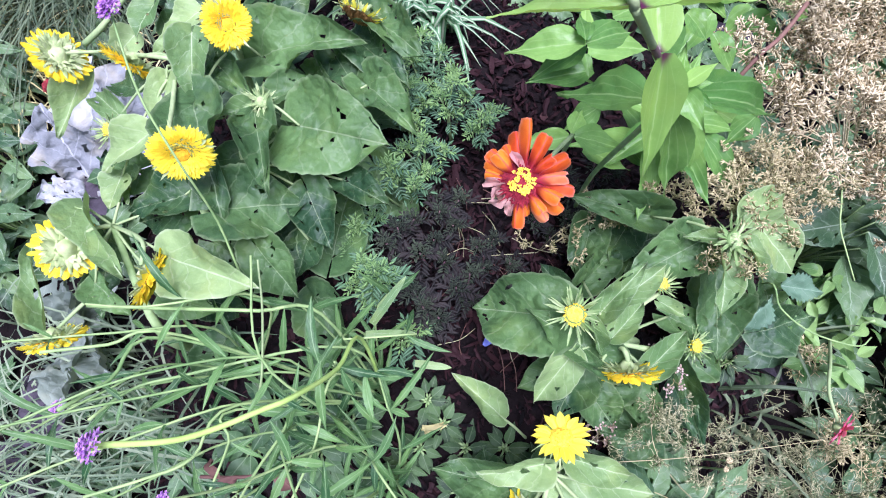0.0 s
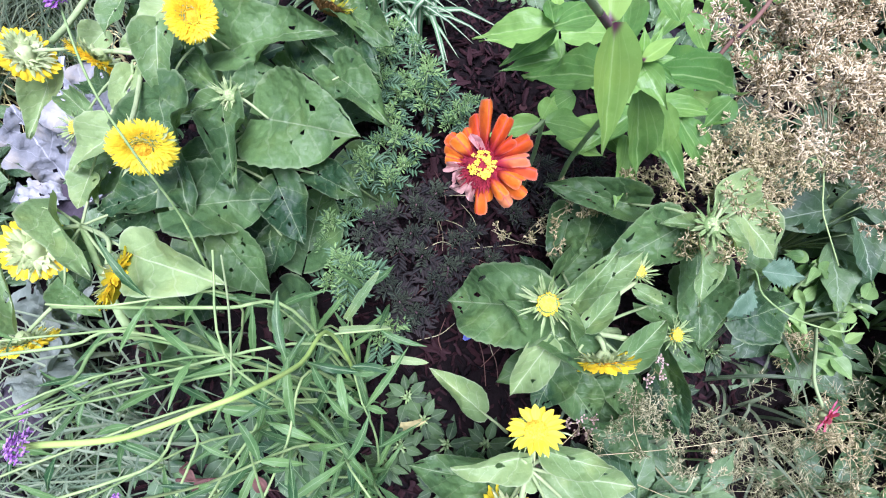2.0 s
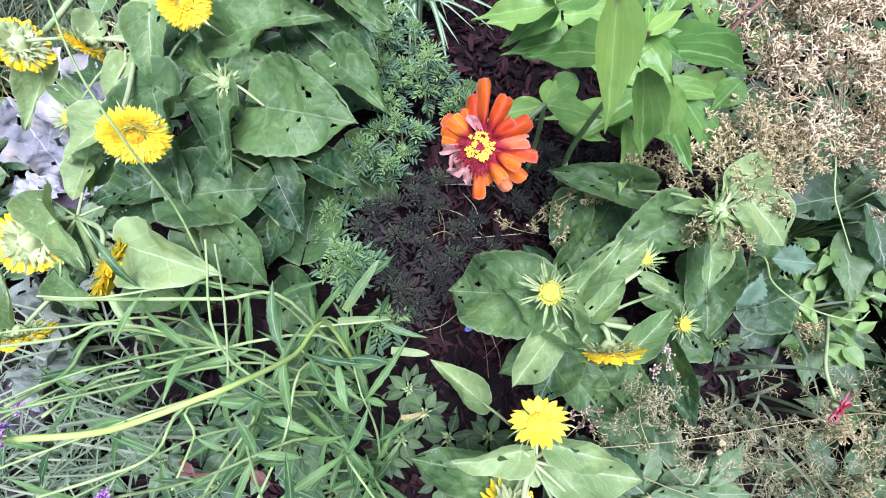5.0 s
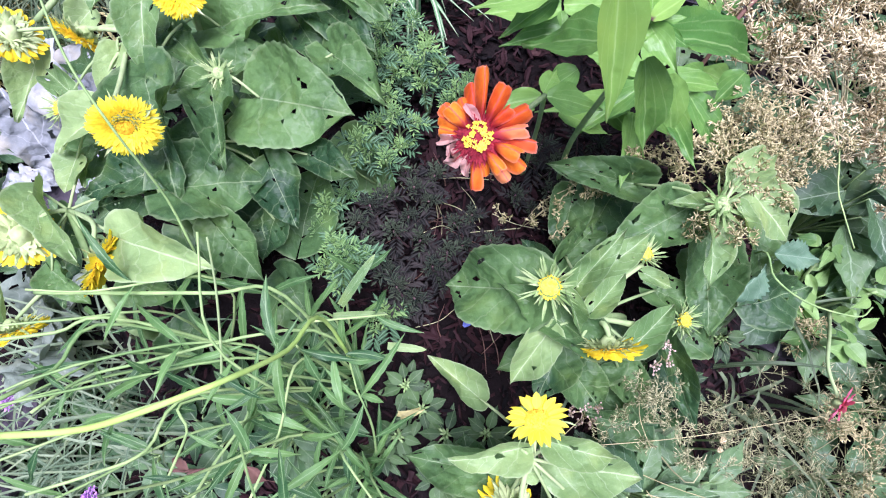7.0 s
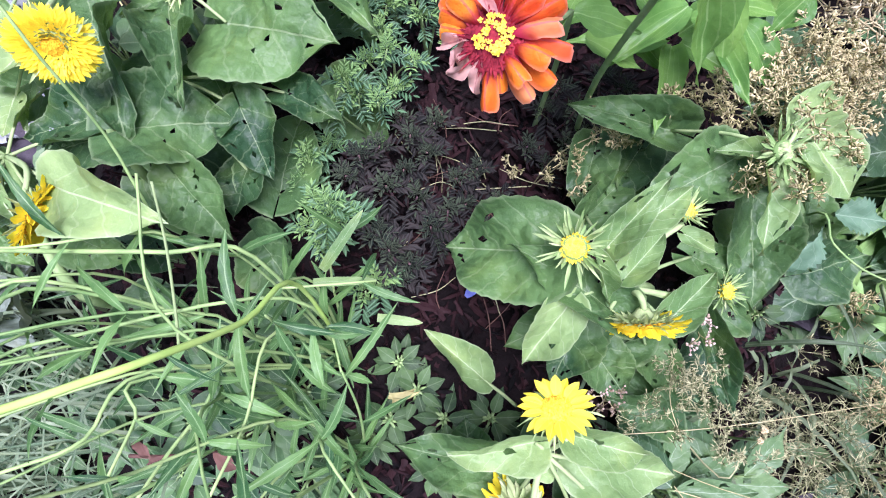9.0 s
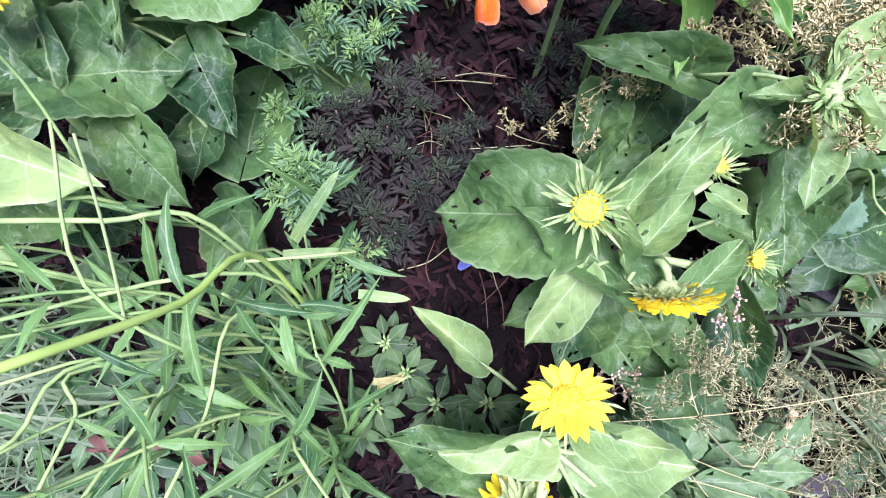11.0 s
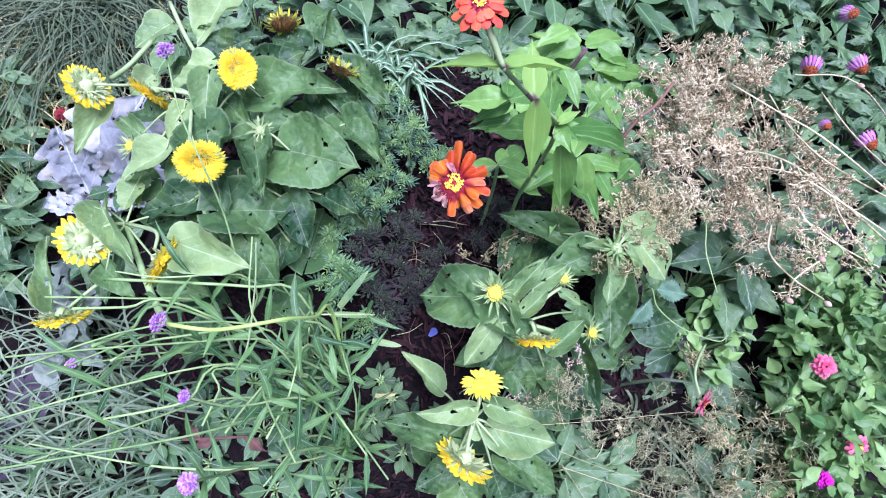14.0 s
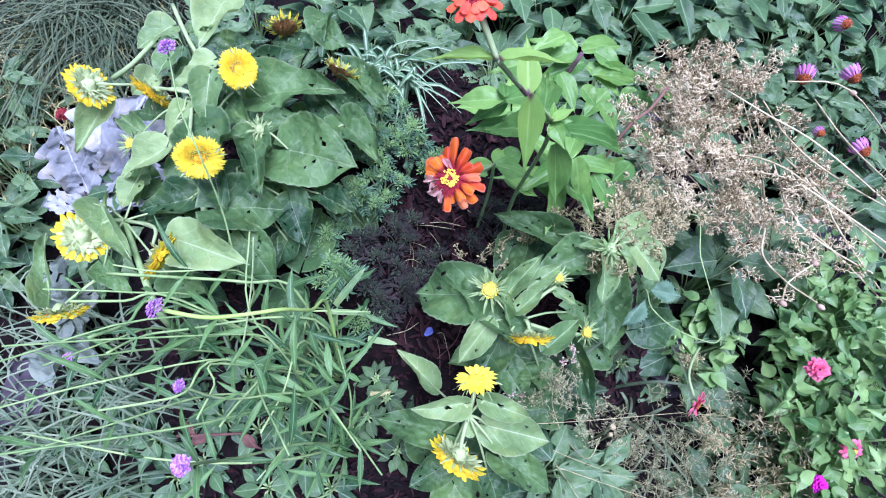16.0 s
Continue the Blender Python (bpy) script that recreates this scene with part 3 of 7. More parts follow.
# ---- ground: a low mounded bed ringed with slate, sloping to rough ground ----
def ground_height(x, y):
    dx, dy = (x - 0.02) / 0.60, (y - 0.34) / 0.62
    d = math.sqrt(dx * dx + dy * dy)
    s = min(1.0, max(0.0, (1.12 - d) / 0.55))
    s = s * s * (3 - 2 * s)
    far = 0.10 * min(1.0, max(0.0, (y - 0.6) / 1.5))
    return 0.02 + 0.245 * s + far + 0.012 * noise.noise((x * 9, y * 9, 0)) + 0.006 * noise.noise((x * 31, y * 31, 3))


def build_ground():
    xs = np.concatenate([np.linspace(-60, -3, 12), np.linspace(-2.5, 2.5, 170), np.linspace(3, 60, 12)])
    ys = np.concatenate([np.linspace(-60, -3, 12), np.linspace(-2.5, 2.5, 170), np.linspace(3, 60, 12)])
    verts = [(x, y, ground_height(x, y)) for y in ys for x in xs]
    k = len(xs)
    faces = [(j * k + i, j * k + i + 1, (j + 1) * k + i + 1, (j + 1) * k + i) for j in range(len(ys) - 1) for i in range(k - 1)]
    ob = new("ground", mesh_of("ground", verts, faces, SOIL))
    tagged(ob, "dark garden soil under bark mulch", "ground", kind="structure")


build_ground()


def on_ground(x, y, up=0.0):
    return (x, y, ground_height(x, y) + up)


def build_mulch():
    r = random.Random(21)
    h = Heap()
    for i in range(12000):
        a, q = r.uniform(0, 6.283), math.sqrt(r.random())
        wide = 1.0 if i % 5 < 3 else 1.9
        x, y = 0.06 + 0.55 * wide * q * math.cos(a), 0.36 + 0.60 * wide * q * math.sin(a)
        z = ground_height(x, y) + r.uniform(0.0, 0.016)
        m = Euler((r.gauss(0, 0.55), r.gauss(0, 0.55), r.uniform(0, 6.28))).to_matrix()
        if i % 2:
            # a splinter, thick in the middle and torn at both ends
            ln, wd, th = r.uniform(0.010, 0.042), r.uniform(0.002, 0.006), r.uniform(0.001, 0.003)
            bow = r.uniform(-0.2, 0.2) * ln
            loc = [(-0.5 * ln, 0, 0)]
            for s in (-0.2, 0.22):
                w = wd * r.uniform(0.6, 1.1)
                loc += [(s * ln, bow * 0.5 - w * 0.5, -th), (s * ln, bow * 0.5 + w * 0.5, -th * 0.6), (s * ln, bow * 0.5 + w * 0.3, th), (s * ln, bow * 0.5 - w * 0.4, th * 0.8)]
            loc.append((0.5 * ln, bow * -0.3, 0))
            faces = [(0, 2, 1), (0, 3, 2), (0, 4, 3), (0, 1, 4), (1, 2, 6, 5), (2, 3, 7, 6), (3, 4, 8, 7), (4, 1, 5, 8), (9, 5, 6), (9, 6, 7), (9, 7, 8), (9, 8, 5)]
        else:
            # a curled flake
            ln, wd, c = r.uniform(0.008, 0.024), r.uniform(0.004, 0.011), r.uniform(-0.9, 0.9)
            loc = []
            for u in (-0.5, 0.0, 0.5):
                for v in (-0.5, 0.0, 0.5):
                    k = r.uniform(0.55, 1.0)
                    loc.append((u * ln * k, v * wd * r.uniform(0.6, 1.0), (c * abs(v) * wd + 0.3 * c * u * u * ln + r.uniform(-0.1, 0.1) * wd)))
            faces = [(0, 1, 4, 3), (1, 2, 5, 4), (3, 4, 7, 6), (4, 5, 8, 7)]
        pts = [(x + p.x, y + p.y, z + p.z) for p in (m @ Vector(w) for w in loc)]
        h.add(pts, faces)
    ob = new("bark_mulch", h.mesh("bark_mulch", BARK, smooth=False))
    tagged(ob, "dark reddish brown shredded bark mulch on the bed", "mulch", kind="stuff")


build_mulch()


def stone(at, size, turn, seed):
    r = random.Random(seed)
    bm = bmesh.new()
    bmesh.ops.create_cube(bm, size=1)
    bmesh.ops.subdivide_edges(bm, edges=bm.edges[:], cuts=3, use_grid_fill=True)
    for v in bm.verts:
        n = noise.noise_vector(v.co * 2.3 + Vector((seed, 0, 0))) * 0.14
        v.co = v.co * (1 - 0.10 * v.co.length_squared) + n
    me = bpy.data.meshes.new("edging_stone")
    bm.to_mesh(me)
    bm.free()
    me.materials.append(STONE)
    ob = new("edging_stone", me)
    ob.matrix_basis = Matrix.Translation(at) @ Euler((r.gauss(0, 0.06), r.gauss(0, 0.06), turn)).to_matrix().to_4x4() @ Matrix.Diagonal((*size, 1))
    return tagged(ob, "rough purplish grey slate block edging the bed", "stone", "edging stones")


for k, (at, size, turn) in enumerate((((-0.6757, 0.0630, 0.0600), (0.08, 0.12, 0.08), 0.2), ((-0.7168, -0.0382, 0.0500), (0.07, 0.12, 0.07), 0.5),
                                      ((0.5817, 0.1787, 0.0500), (0.09, 0.14, 0.08), -0.2), ((0.7904, 0.0277, 0.0400), (0.06, 0.10, 0.05), -0.5), ((1.0628, 0.5172, 0.0400), (0.10, 0.2, 0.09), 0.2),
                                      ((0.6133, 0.8491, 0.2200), (0.16, 0.07, 0.06), -0.5), ((0.1624, 0.9673, 0.2600), (0.16, 0.08, 0.06), -0.1), ((0.5490, -0.1398, 0.1000), (0.07, 0.06, 0.05), 0.3),
                                      ((-0.6805, 0.4624, 0.1000), (0.10, 0.14, 0.10), 0.0))):
    stone((at[0], at[1], ground_height(at[0], at[1]) + 0.02), size, turn, 30 + k)


# ---- sunflowers over the slate edge ----
SUN_A = thing("sunflower", on_ground(-0.17, 0.30), "bushy sunflower with double yellow heads and insect-bitten leaves", "sunflower", "sunflowers")
A0 = Vector(on_ground(-0.17, 0.30, -0.01))


def sun_leaf(plant, base, tip, width, root=None, meshes=None, up=(0, -0.25, 1)):
    """A leaf with its stalk, which runs to root."""
    ob = add_leaf(plant, meshes or BIG_LEAF, base, tip, width, (up[0] + rng.uniform(-0.3, 0.3), up[1] + rng.uniform(-0.25, 0.3), up[2]))
    if root is not None:
        b, q = Vector(base), Vector(root)
        midp = (b + q) / 2 + Vector((0, 0, 0.012))
        add_stem(plant, [q, midp, b + (Vector(tip) - b) * 0.02], (0.0019, 0.0015), PALE_STEM, "leaf_stalk")
    return ob


MID_A = (-0.2695, 0.3600, 0.3900)
A_TOP = (-0.2303, 0.4149, 0.4550)
add_stem(SUN_A, [A0, A0 + Vector((0.0, 0.02, 0.09)), (-0.2441, 0.4334, 0.4000), A_TOP], (0.007, 0.005, 0.0035), STEM)
A_SIDE = (-0.2792, 0.5142, 0.4400)
add_stem(SUN_A, [(-0.2793, 0.4898, 0.3600), A_SIDE, (-0.2649, 0.4961, 0.4900)], (0.005, 0.0035), STEM, "side_stem")
sun_leaf(SUN_A, (-0.1810, 0.3783, 0.4550), (-0.0737, 0.3373, 0.4850), 0.119, A_TOP)
sun_leaf(SUN_A, (-0.2520, 0.5037, 0.4300), (-0.1213, 0.4940, 0.4974), 0.092, A_SIDE)
sun_leaf(SUN_A, (-0.2349, 0.3931, 0.4550), (-0.2029, 0.2830, 0.5014), 0.054, A_TOP)
sun_leaf(SUN_A, (-0.2408, 0.4064, 0.4550), (-0.2882, 0.3897, 0.4581), 0.026, A_TOP, PALE_BLADE)
sun_leaf(SUN_A, (-0.2203, 0.4219, 0.4450), (-0.1642, 0.4666, 0.4447), 0.046, A_TOP)
sun_leaf(SUN_A, (-0.3052, 0.4840, 0.4450), (-0.2499, 0.4237, 0.4564), 0.046, A_SIDE)
sun_leaf(SUN_A, (-0.2708, 0.2641, 0.4520), (-0.1669, 0.2846, 0.4374), 0.093, MID_A)
sun_leaf(SUN_A, (-0.1701, 0.3033, 0.4200), (-0.1406, 0.2333, 0.4157), 0.062, MID_A)
sun_leaf(SUN_A, (-0.1743, 0.2558, 0.3750), (-0.1942, 0.2056, 0.3712), 0.065, MID_A)
sun_leaf(SUN_A, (-0.2257, 0.2305, 0.4200), (-0.1781, 0.1696, 0.4020), 0.061, MID_A)
sun_leaf(SUN_A, (-0.1278, 0.3208, 0.4200), (-0.0694, 0.2800, 0.4444), 0.047, MID_A)
sun_leaf(SUN_A, (-0.1029, 0.4575, 0.4300), (-0.0389, 0.3829, 0.4598), 0.062, MID_A)
sun_leaf(SUN_A, (-0.1210, 0.5410, 0.4200), (-0.0539, 0.4493, 0.4579), 0.068)
sun_leaf(SUN_A, (-0.1028, 0.5598, 0.4450), (-0.0315, 0.4792, 0.4838), 0.060)
sun_leaf(SUN_A, (-0.2739, 0.5537, 0.4100), (-0.1845, 0.6184, 0.4422), 0.070, A_SIDE)
sun_leaf(SUN_A, (-0.3014, 0.3959, 0.4750), (-0.2617, 0.2511, 0.4921), 0.079, A_SIDE)
sun_leaf(SUN_A, (-0.3613, 0.3461, 0.4000), (-0.2901, 0.3549, 0.4045), 0.083, MID_A)
sun_leaf(SUN_A, (-0.3356, 0.3114, 0.3950), (-0.4122, 0.2914, 0.3961), 0.062, MID_A)
sun_leaf(SUN_A, (-0.2683, 0.3785, 0.4000), (-0.2555, 0.3081, 0.4044), 0.065, MID_A)
sun_leaf(SUN_A, (-0.1511, 0.5157, 0.4200), (-0.1111, 0.4448, 0.4264), 0.055)
sun_leaf(SUN_A, (-0.1954, 0.4990, 0.4000), (-0.1464, 0.4371, 0.4158), 0.052)
sun_leaf(SUN_A, (-0.2294, 0.3843, 0.3900), (-0.2008, 0.3312, 0.3922), 0.054)
sunflower_head(SUN_A, (-0.2609, 0.4822, 0.5150), (0.60, -0.58, 0.62), 0.0342, "double")
add_stem(SUN_A, [A_SIDE, (-0.2783, 0.4917, 0.4850), (-0.2657, 0.4834, 0.5080)], (0.0030, 0.0024), PALE_STEM, "flower_stalk")
sunflower_head(SUN_A, (-0.2250, 0.4040, 0.4680), (0.20, -0.40, 0.90), 0.0210, "green_bud")

B0 = Vector(on_ground(-0.30, 0.26, -0.01))
SUN_B = thing("sunflower", B0, "sunflower with nodding double yellow heads and pale young leaves", "sunflower", "sunflowers")
B_TOP = (-0.3441, 0.4613, 0.4600)
B_NODE = (-0.3477, 0.4673, 0.4700)
add_stem(SUN_B, [B0, B0 + Vector((0.0, 0.02, 0.16)), (-0.3544, 0.4426, 0.4000), B_TOP, B_NODE], (0.006, 0.004, 0.003), STEM)
sun_leaf(SUN_B, (-0.3690, 0.3731, 0.4450), (-0.4457, 0.3351, 0.4201), 0.057, B_TOP, PALE_BLADE)
sun_leaf(SUN_B, (-0.3500, 0.4417, 0.4650), (-0.3595, 0.3733, 0.4613), 0.037, B_TOP, PALE_BLADE)
sun_leaf(SUN_B, (-0.3097, 0.4820, 0.5000), (-0.3128, 0.4044, 0.4721), 0.051, meshes=PALE_BLADE)
sun_leaf(SUN_B, (-0.3237, 0.4909, 0.4500), (-0.3091, 0.4359, 0.4516), 0.045, B_TOP)
sun_leaf(SUN_B, (-0.4286, 0.3413, 0.3900), (-0.4464, 0.2985, 0.3828), 0.045, B_TOP, PALE_BLADE)
sun_leaf(SUN_B, (-0.4203, 0.3568, 0.3800), (-0.4286, 0.3091, 0.3779), 0.031, meshes=PALE_BLADE)
sun_leaf(SUN_B, (-0.4215, 0.4080, 0.4300), (-0.4798, 0.4576, 0.4227), 0.032, B_TOP, PALE_BLADE)
sun_leaf(SUN_B, (-0.5577, 0.5516, 0.3350), (-0.6044, 0.4533, 0.3088), 0.050, meshes=PALE_BLADE)
sun_leaf(SUN_B, (-0.4261, 0.6156, 0.4100), (-0.4474, 0.5605, 0.4096), 0.050, meshes=PALE_BLADE)
sun_leaf(SUN_B, (-0.3344, 0.5610, 0.4500), (-0.3819, 0.5305, 0.4396), 0.047, meshes=PALE_BLADE)
sun_leaf(SUN_B, (-0.3514, 0.5333, 0.4400), (-0.4039, 0.5119, 0.4296), 0.034, meshes=PALE_BLADE)
sun_leaf(SUN_B, (-0.4288, 0.4778, 0.3900), (-0.4886, 0.5023, 0.3835), 0.049)
sun_leaf(SUN_B, (-0.4119, 0.5863, 0.3800), (-0.3933, 0.6293, 0.3894), 0.043)
sunflower_head(SUN_B, (-0.2704, 0.2852, 0.5450), (0.30, -0.88, 0.40), 0.0362, "double")
add_stem(SUN_B, [B_TOP, (-0.3158, 0.3738, 0.5000), (-0.2930, 0.3177, 0.5350), (-0.2747, 0.2932, 0.5450)], (0.0030, 0.0024), PALE_STEM, "flower_stalk")
sunflower_head(SUN_B, (-0.4212, 0.4884, 0.4350), (-0.50, -0.76, -0.34), 0.0458, "double")
add_stem(SUN_B, [B_NODE, (-0.3698, 0.4827, 0.4600), (-0.4038, 0.4889, 0.4480)], (0.0030, 0.0024), PALE_STEM, "flower_stalk")
sunflower_head(SUN_B, (-0.5649, 0.5427, 0.3850), (-0.62, -0.05, -0.52), 0.0432, "drooping")
add_stem(SUN_B, [B_NODE, (-0.4605, 0.5196, 0.4200), (-0.4998, 0.5363, 0.4000), (-0.5484, 0.5410, 0.3920)], (0.0030, 0.0024), PALE_STEM, "flower_stalk")
sunflower_head(SUN_B, (-0.4320, 0.3875, 0.4300), (-0.30, -0.30, 0.80), 0.0220, "bud")
add_stem(SUN_B, [(-0.5192, 0.5503, 0.4000), (-0.4844, 0.5650, 0.4200), (-0.4550, 0.6148, 0.4300)], (0.0045, 0.004), PALE_STEM, "side_stem")

C0 = Vector(on_ground(-0.36, 0.14, -0.01))
SUN_C = thing("sunflower", C0, "sunflower with drooping pale heads seen from behind", "sunflower", "sunflowers")
C_TOP = (-0.4324, 0.2736, 0.3800)
add_stem(SUN_C, [C0, C0 + Vector((0, 0, 0.14)), C_TOP], (0.007, 0.006, 0.004), STEM)
sun_leaf(SUN_C, (-0.3047, 0.2010, 0.4650), (-0.2062, 0.1543, 0.5027), 0.071, C_TOP, PALE_BLADE)
sun_leaf(SUN_C, (-0.4796, 0.3051, 0.3750), (-0.3993, 0.1950, 0.4222), 0.046, C_TOP, PALE_BLADE)
sun_leaf(SUN_C, (-0.4737, 0.2854, 0.3750), (-0.5161, 0.2835, 0.3672), 0.030, meshes=PALE_BLADE)
sun_leaf(SUN_C, (-0.5658, 0.1711, 0.2800), (-0.5990, 0.2800, 0.3185), 0.032, meshes=PALE_BLADE)
sun_leaf(SUN_C, (-0.4526, 0.2025, 0.3600), (-0.4052, 0.1584, 0.3631), 0.038, C_TOP)
sun_leaf(SUN_C, (-0.4235, 0.3676, 0.3600), (-0.4785, 0.3374, 0.3627), 0.063, C_TOP)
sun_leaf(SUN_C, (-0.3500, 0.3052, 0.3600), (-0.4193, 0.2901, 0.3547), 0.065, C_TOP)
sun_leaf(SUN_C, (-0.3426, 0.1818, 0.3800), (-0.2861, 0.1553, 0.3826), 0.050, C_TOP)
sun_leaf(SUN_C, (-0.4752, 0.2857, 0.3300), (-0.4278, 0.2389, 0.3335), 0.047, C_TOP)
sun_leaf(SUN_C, (-0.4783, 0.2370, 0.3000), (-0.4723, 0.1714, 0.3132), 0.051, C_TOP)
sunflower_head(SUN_C, (-0.4931, 0.2457, 0.3700), (-0.55, 0.10, -0.62), 0.0415, "drooping")
add_stem(SUN_C, [C_TOP, (-0.4506, 0.2656, 0.3900), (-0.4688, 0.2519, 0.3850)], (0.0030, 0.0024), PALE_STEM, "flower_stalk")
sunflower_head(SUN_C, (-0.3313, 0.1811, 0.4500), (0.80, -0.30, -0.40), 0.0397, "drooping")
add_stem(SUN_C, [C_TOP, (-0.3502, 0.2270, 0.4500), (-0.3415, 0.1943, 0.4550)], (0.0030, 0.0024), PALE_STEM, "flower_stalk")
sunflower_head(SUN_C, (-0.5201, 0.1387, 0.3150), (0.15, -0.70, -0.48), 0.0408, "drooping")
add_stem(SUN_C, [(-0.4492, 0.2084, 0.3400), (-0.4825, 0.1748, 0.3350), (-0.5102, 0.1503, 0.3250)], (0.0030, 0.0024), PALE_STEM, "flower_stalk")

D0 = Vector(on_ground(-0.12, 0.52, -0.01))
SUN_D = thing("sunflower", D0, "sunflower going to seed with brown withered heads", "sunflower", "sunflowers")
D_TOP = (-0.1162, 0.5710, 0.4200)
add_stem(SUN_D, [D0, D0 + Vector((0, 0, 0.1)), D_TOP], (0.006, 0.004), STEM)
sunflower_head(SUN_D, (-0.1104, 0.5364, 0.4700), (-0.35, -0.72, -0.30), 0.0373, "spent")
add_stem(SUN_D, [D_TOP, (-0.0978, 0.5611, 0.4600), (-0.1044, 0.5420, 0.4720)], (0.0030, 0.0024), PALE_STEM, "flower_stalk")
sunflower_head(SUN_D, (-0.2359, 0.6896, 0.4200), (0.20, -0.85, -0.20), 0.0396, "spent")
sun_leaf(SUN_D, (-0.3715, 0.6925, 0.4200), (-0.4119, 0.6679, 0.4197), 0.062)
sun_leaf(SUN_D, (-0.3540, 0.7514, 0.4200), (-0.3808, 0.6291, 0.4400), 0.087, meshes=PALE_BLADE)
sun_leaf(SUN_D, (-0.4504, 0.6898, 0.4000), (-0.5035, 0.6352, 0.4023), 0.064, meshes=PALE_BLADE)
sun_leaf(SUN_D, (-0.1884, 0.7254, 0.3800), (-0.1214, 0.6978, 0.3846), 0.066)
sun_leaf(SUN_D, (-0.2017, 0.6683, 0.3900), (-0.2701, 0.6943, 0.3948), 0.064)
sun_leaf(SUN_D, (-0.1772, 0.7734, 0.3800), (-0.1834, 0.6808, 0.3985), 0.057)
sun_leaf(SUN_D, (-0.3569, 0.6279, 0.4000), (-0.2918, 0.6599, 0.4145), 0.062)
sun_leaf(SUN_D, (-0.4632, 0.5833, 0.3800), (-0.5013, 0.5455, 0.3692), 0.051, meshes=PALE_BLADE)
add_stem(SUN_D, [(-0.4635, 0.7485, 0.4000), (-0.4019, 0.6366, 0.4200), (-0.3531, 0.5638, 0.4300)], (0.0042, 0.0036), PALE_STEM, "side_stem")

# ---- sunflowers beside the dry stalks ----
E0 = Vector(on_ground(0.25, 0.13, -0.01))
SUN_E = thing("sunflower", E0, "leafy sunflower with spiny buds and a nodding golden head", "sunflower", "sunflowers")
E_TOP = (0.1788, 0.1088, 0.4500)
add_stem(SUN_E, [E0, E0 + Vector((0, 0, 0.08)), E_TOP], (0.006, 0.0045), STEM)
sun_leaf(SUN_E, (0.1212, 0.1277, 0.4900), (0.0249, 0.1466, 0.4485), 0.086, E_TOP)
sun_leaf(SUN_E, (0.1651, 0.0838, 0.4750), (0.0903, 0.1307, 0.5095), 0.046, E_TOP)
sun_leaf(SUN_E, (0.1316, 0.0914, 0.4850), (0.0941, 0.0399, 0.4570), 0.039, E_TOP, PALE_BLADE)
sun_leaf(SUN_E, (0.1642, 0.1033, 0.4200), (0.1281, 0.0271, 0.4173), 0.056, E_TOP)
sun_leaf(SUN_E, (0.1537, 0.1242, 0.5150), (0.1922, 0.1629, 0.5550), 0.027, E_TOP, PALE_BLADE)
sun_leaf(SUN_E, (0.1898, 0.1496, 0.4750), (0.2400, 0.1819, 0.4947), 0.030, E_TOP, PALE_BLADE)
sun_leaf(SUN_E, (0.1692, 0.1036, 0.5000), (0.2060, 0.1408, 0.5034), 0.026, E_TOP, PALE_BLADE)
sun_leaf(SUN_E, (0.1440, 0.1174, 0.5200), (0.1650, 0.0827, 0.4847), 0.015, meshes=PALE_BLADE)
sun_leaf(SUN_E, (0.2346, 0.1497, 0.4650), (0.2659, 0.1345, 0.4608), 0.018, meshes=PALE_BLADE)
sun_leaf(SUN_E, (0.2266, 0.0794, 0.4200), (0.2791, 0.1254, 0.4312), 0.035, E_TOP, PALE_BLADE)
sun_leaf(SUN_E, (0.2754, 0.0978, 0.3800), (0.3112, -0.0117, 0.3643), 0.031, E_TOP)
sun_leaf(SUN_E, (0.1733, 0.0658, 0.3700), (0.2089, 0.0150, 0.3630), 0.054, E_TOP)
sun_leaf(SUN_E, (0.2294, 0.0668, 0.3600), (0.2558, 0.0214, 0.3607), 0.048, E_TOP)
sun_leaf(SUN_E, (0.1545, 0.0985, 0.3750), (0.0900, 0.0668, 0.3747), 0.048, E_TOP)
sun_leaf(SUN_E, (0.1781, 0.1996, 0.3700), (0.2374, 0.2495, 0.3756), 0.044, E_TOP)
sun_leaf(SUN_E, (0.2742, 0.1519, 0.3850), (0.3298, 0.1260, 0.3874), 0.042, E_TOP)
sunflower_head(SUN_E, (0.1273, 0.1218, 0.5250), (-0.10, -0.35, 0.85), 0.0273, "bud")
add_stem(SUN_E, [E_TOP, (0.1535, 0.1130, 0.4900), (0.1335, 0.1219, 0.5100)], (0.0030, 0.0024), PALE_STEM, "flower_stalk")
sunflower_head(SUN_E, (0.2354, 0.1653, 0.4750), (0.15, 0.25, 0.85), 0.0195, "bud")
add_stem(SUN_E, [E_TOP, (0.2135, 0.1440, 0.4600), (0.2346, 0.1578, 0.4680)], (0.0030, 0.0024), PALE_STEM, "flower_stalk")
sunflower_head(SUN_E, (0.2932, 0.1118, 0.4050), (0.35, -0.20, 0.75), 0.0211, "bud")
add_stem(SUN_E, [E_TOP, (0.2478, 0.1046, 0.4200), (0.2905, 0.1106, 0.4000)], (0.0030, 0.0024), PALE_STEM, "flower_stalk")
sunflower_head(SUN_E, (0.1851, 0.0731, 0.4850), (0.02, -0.90, -0.34), 0.0330, "drooping")
add_stem(SUN_E, [E_TOP, (0.1811, 0.0931, 0.4930), (0.1851, 0.0811, 0.4910)], (0.0030, 0.0024), PALE_STEM, "flower_stalk")

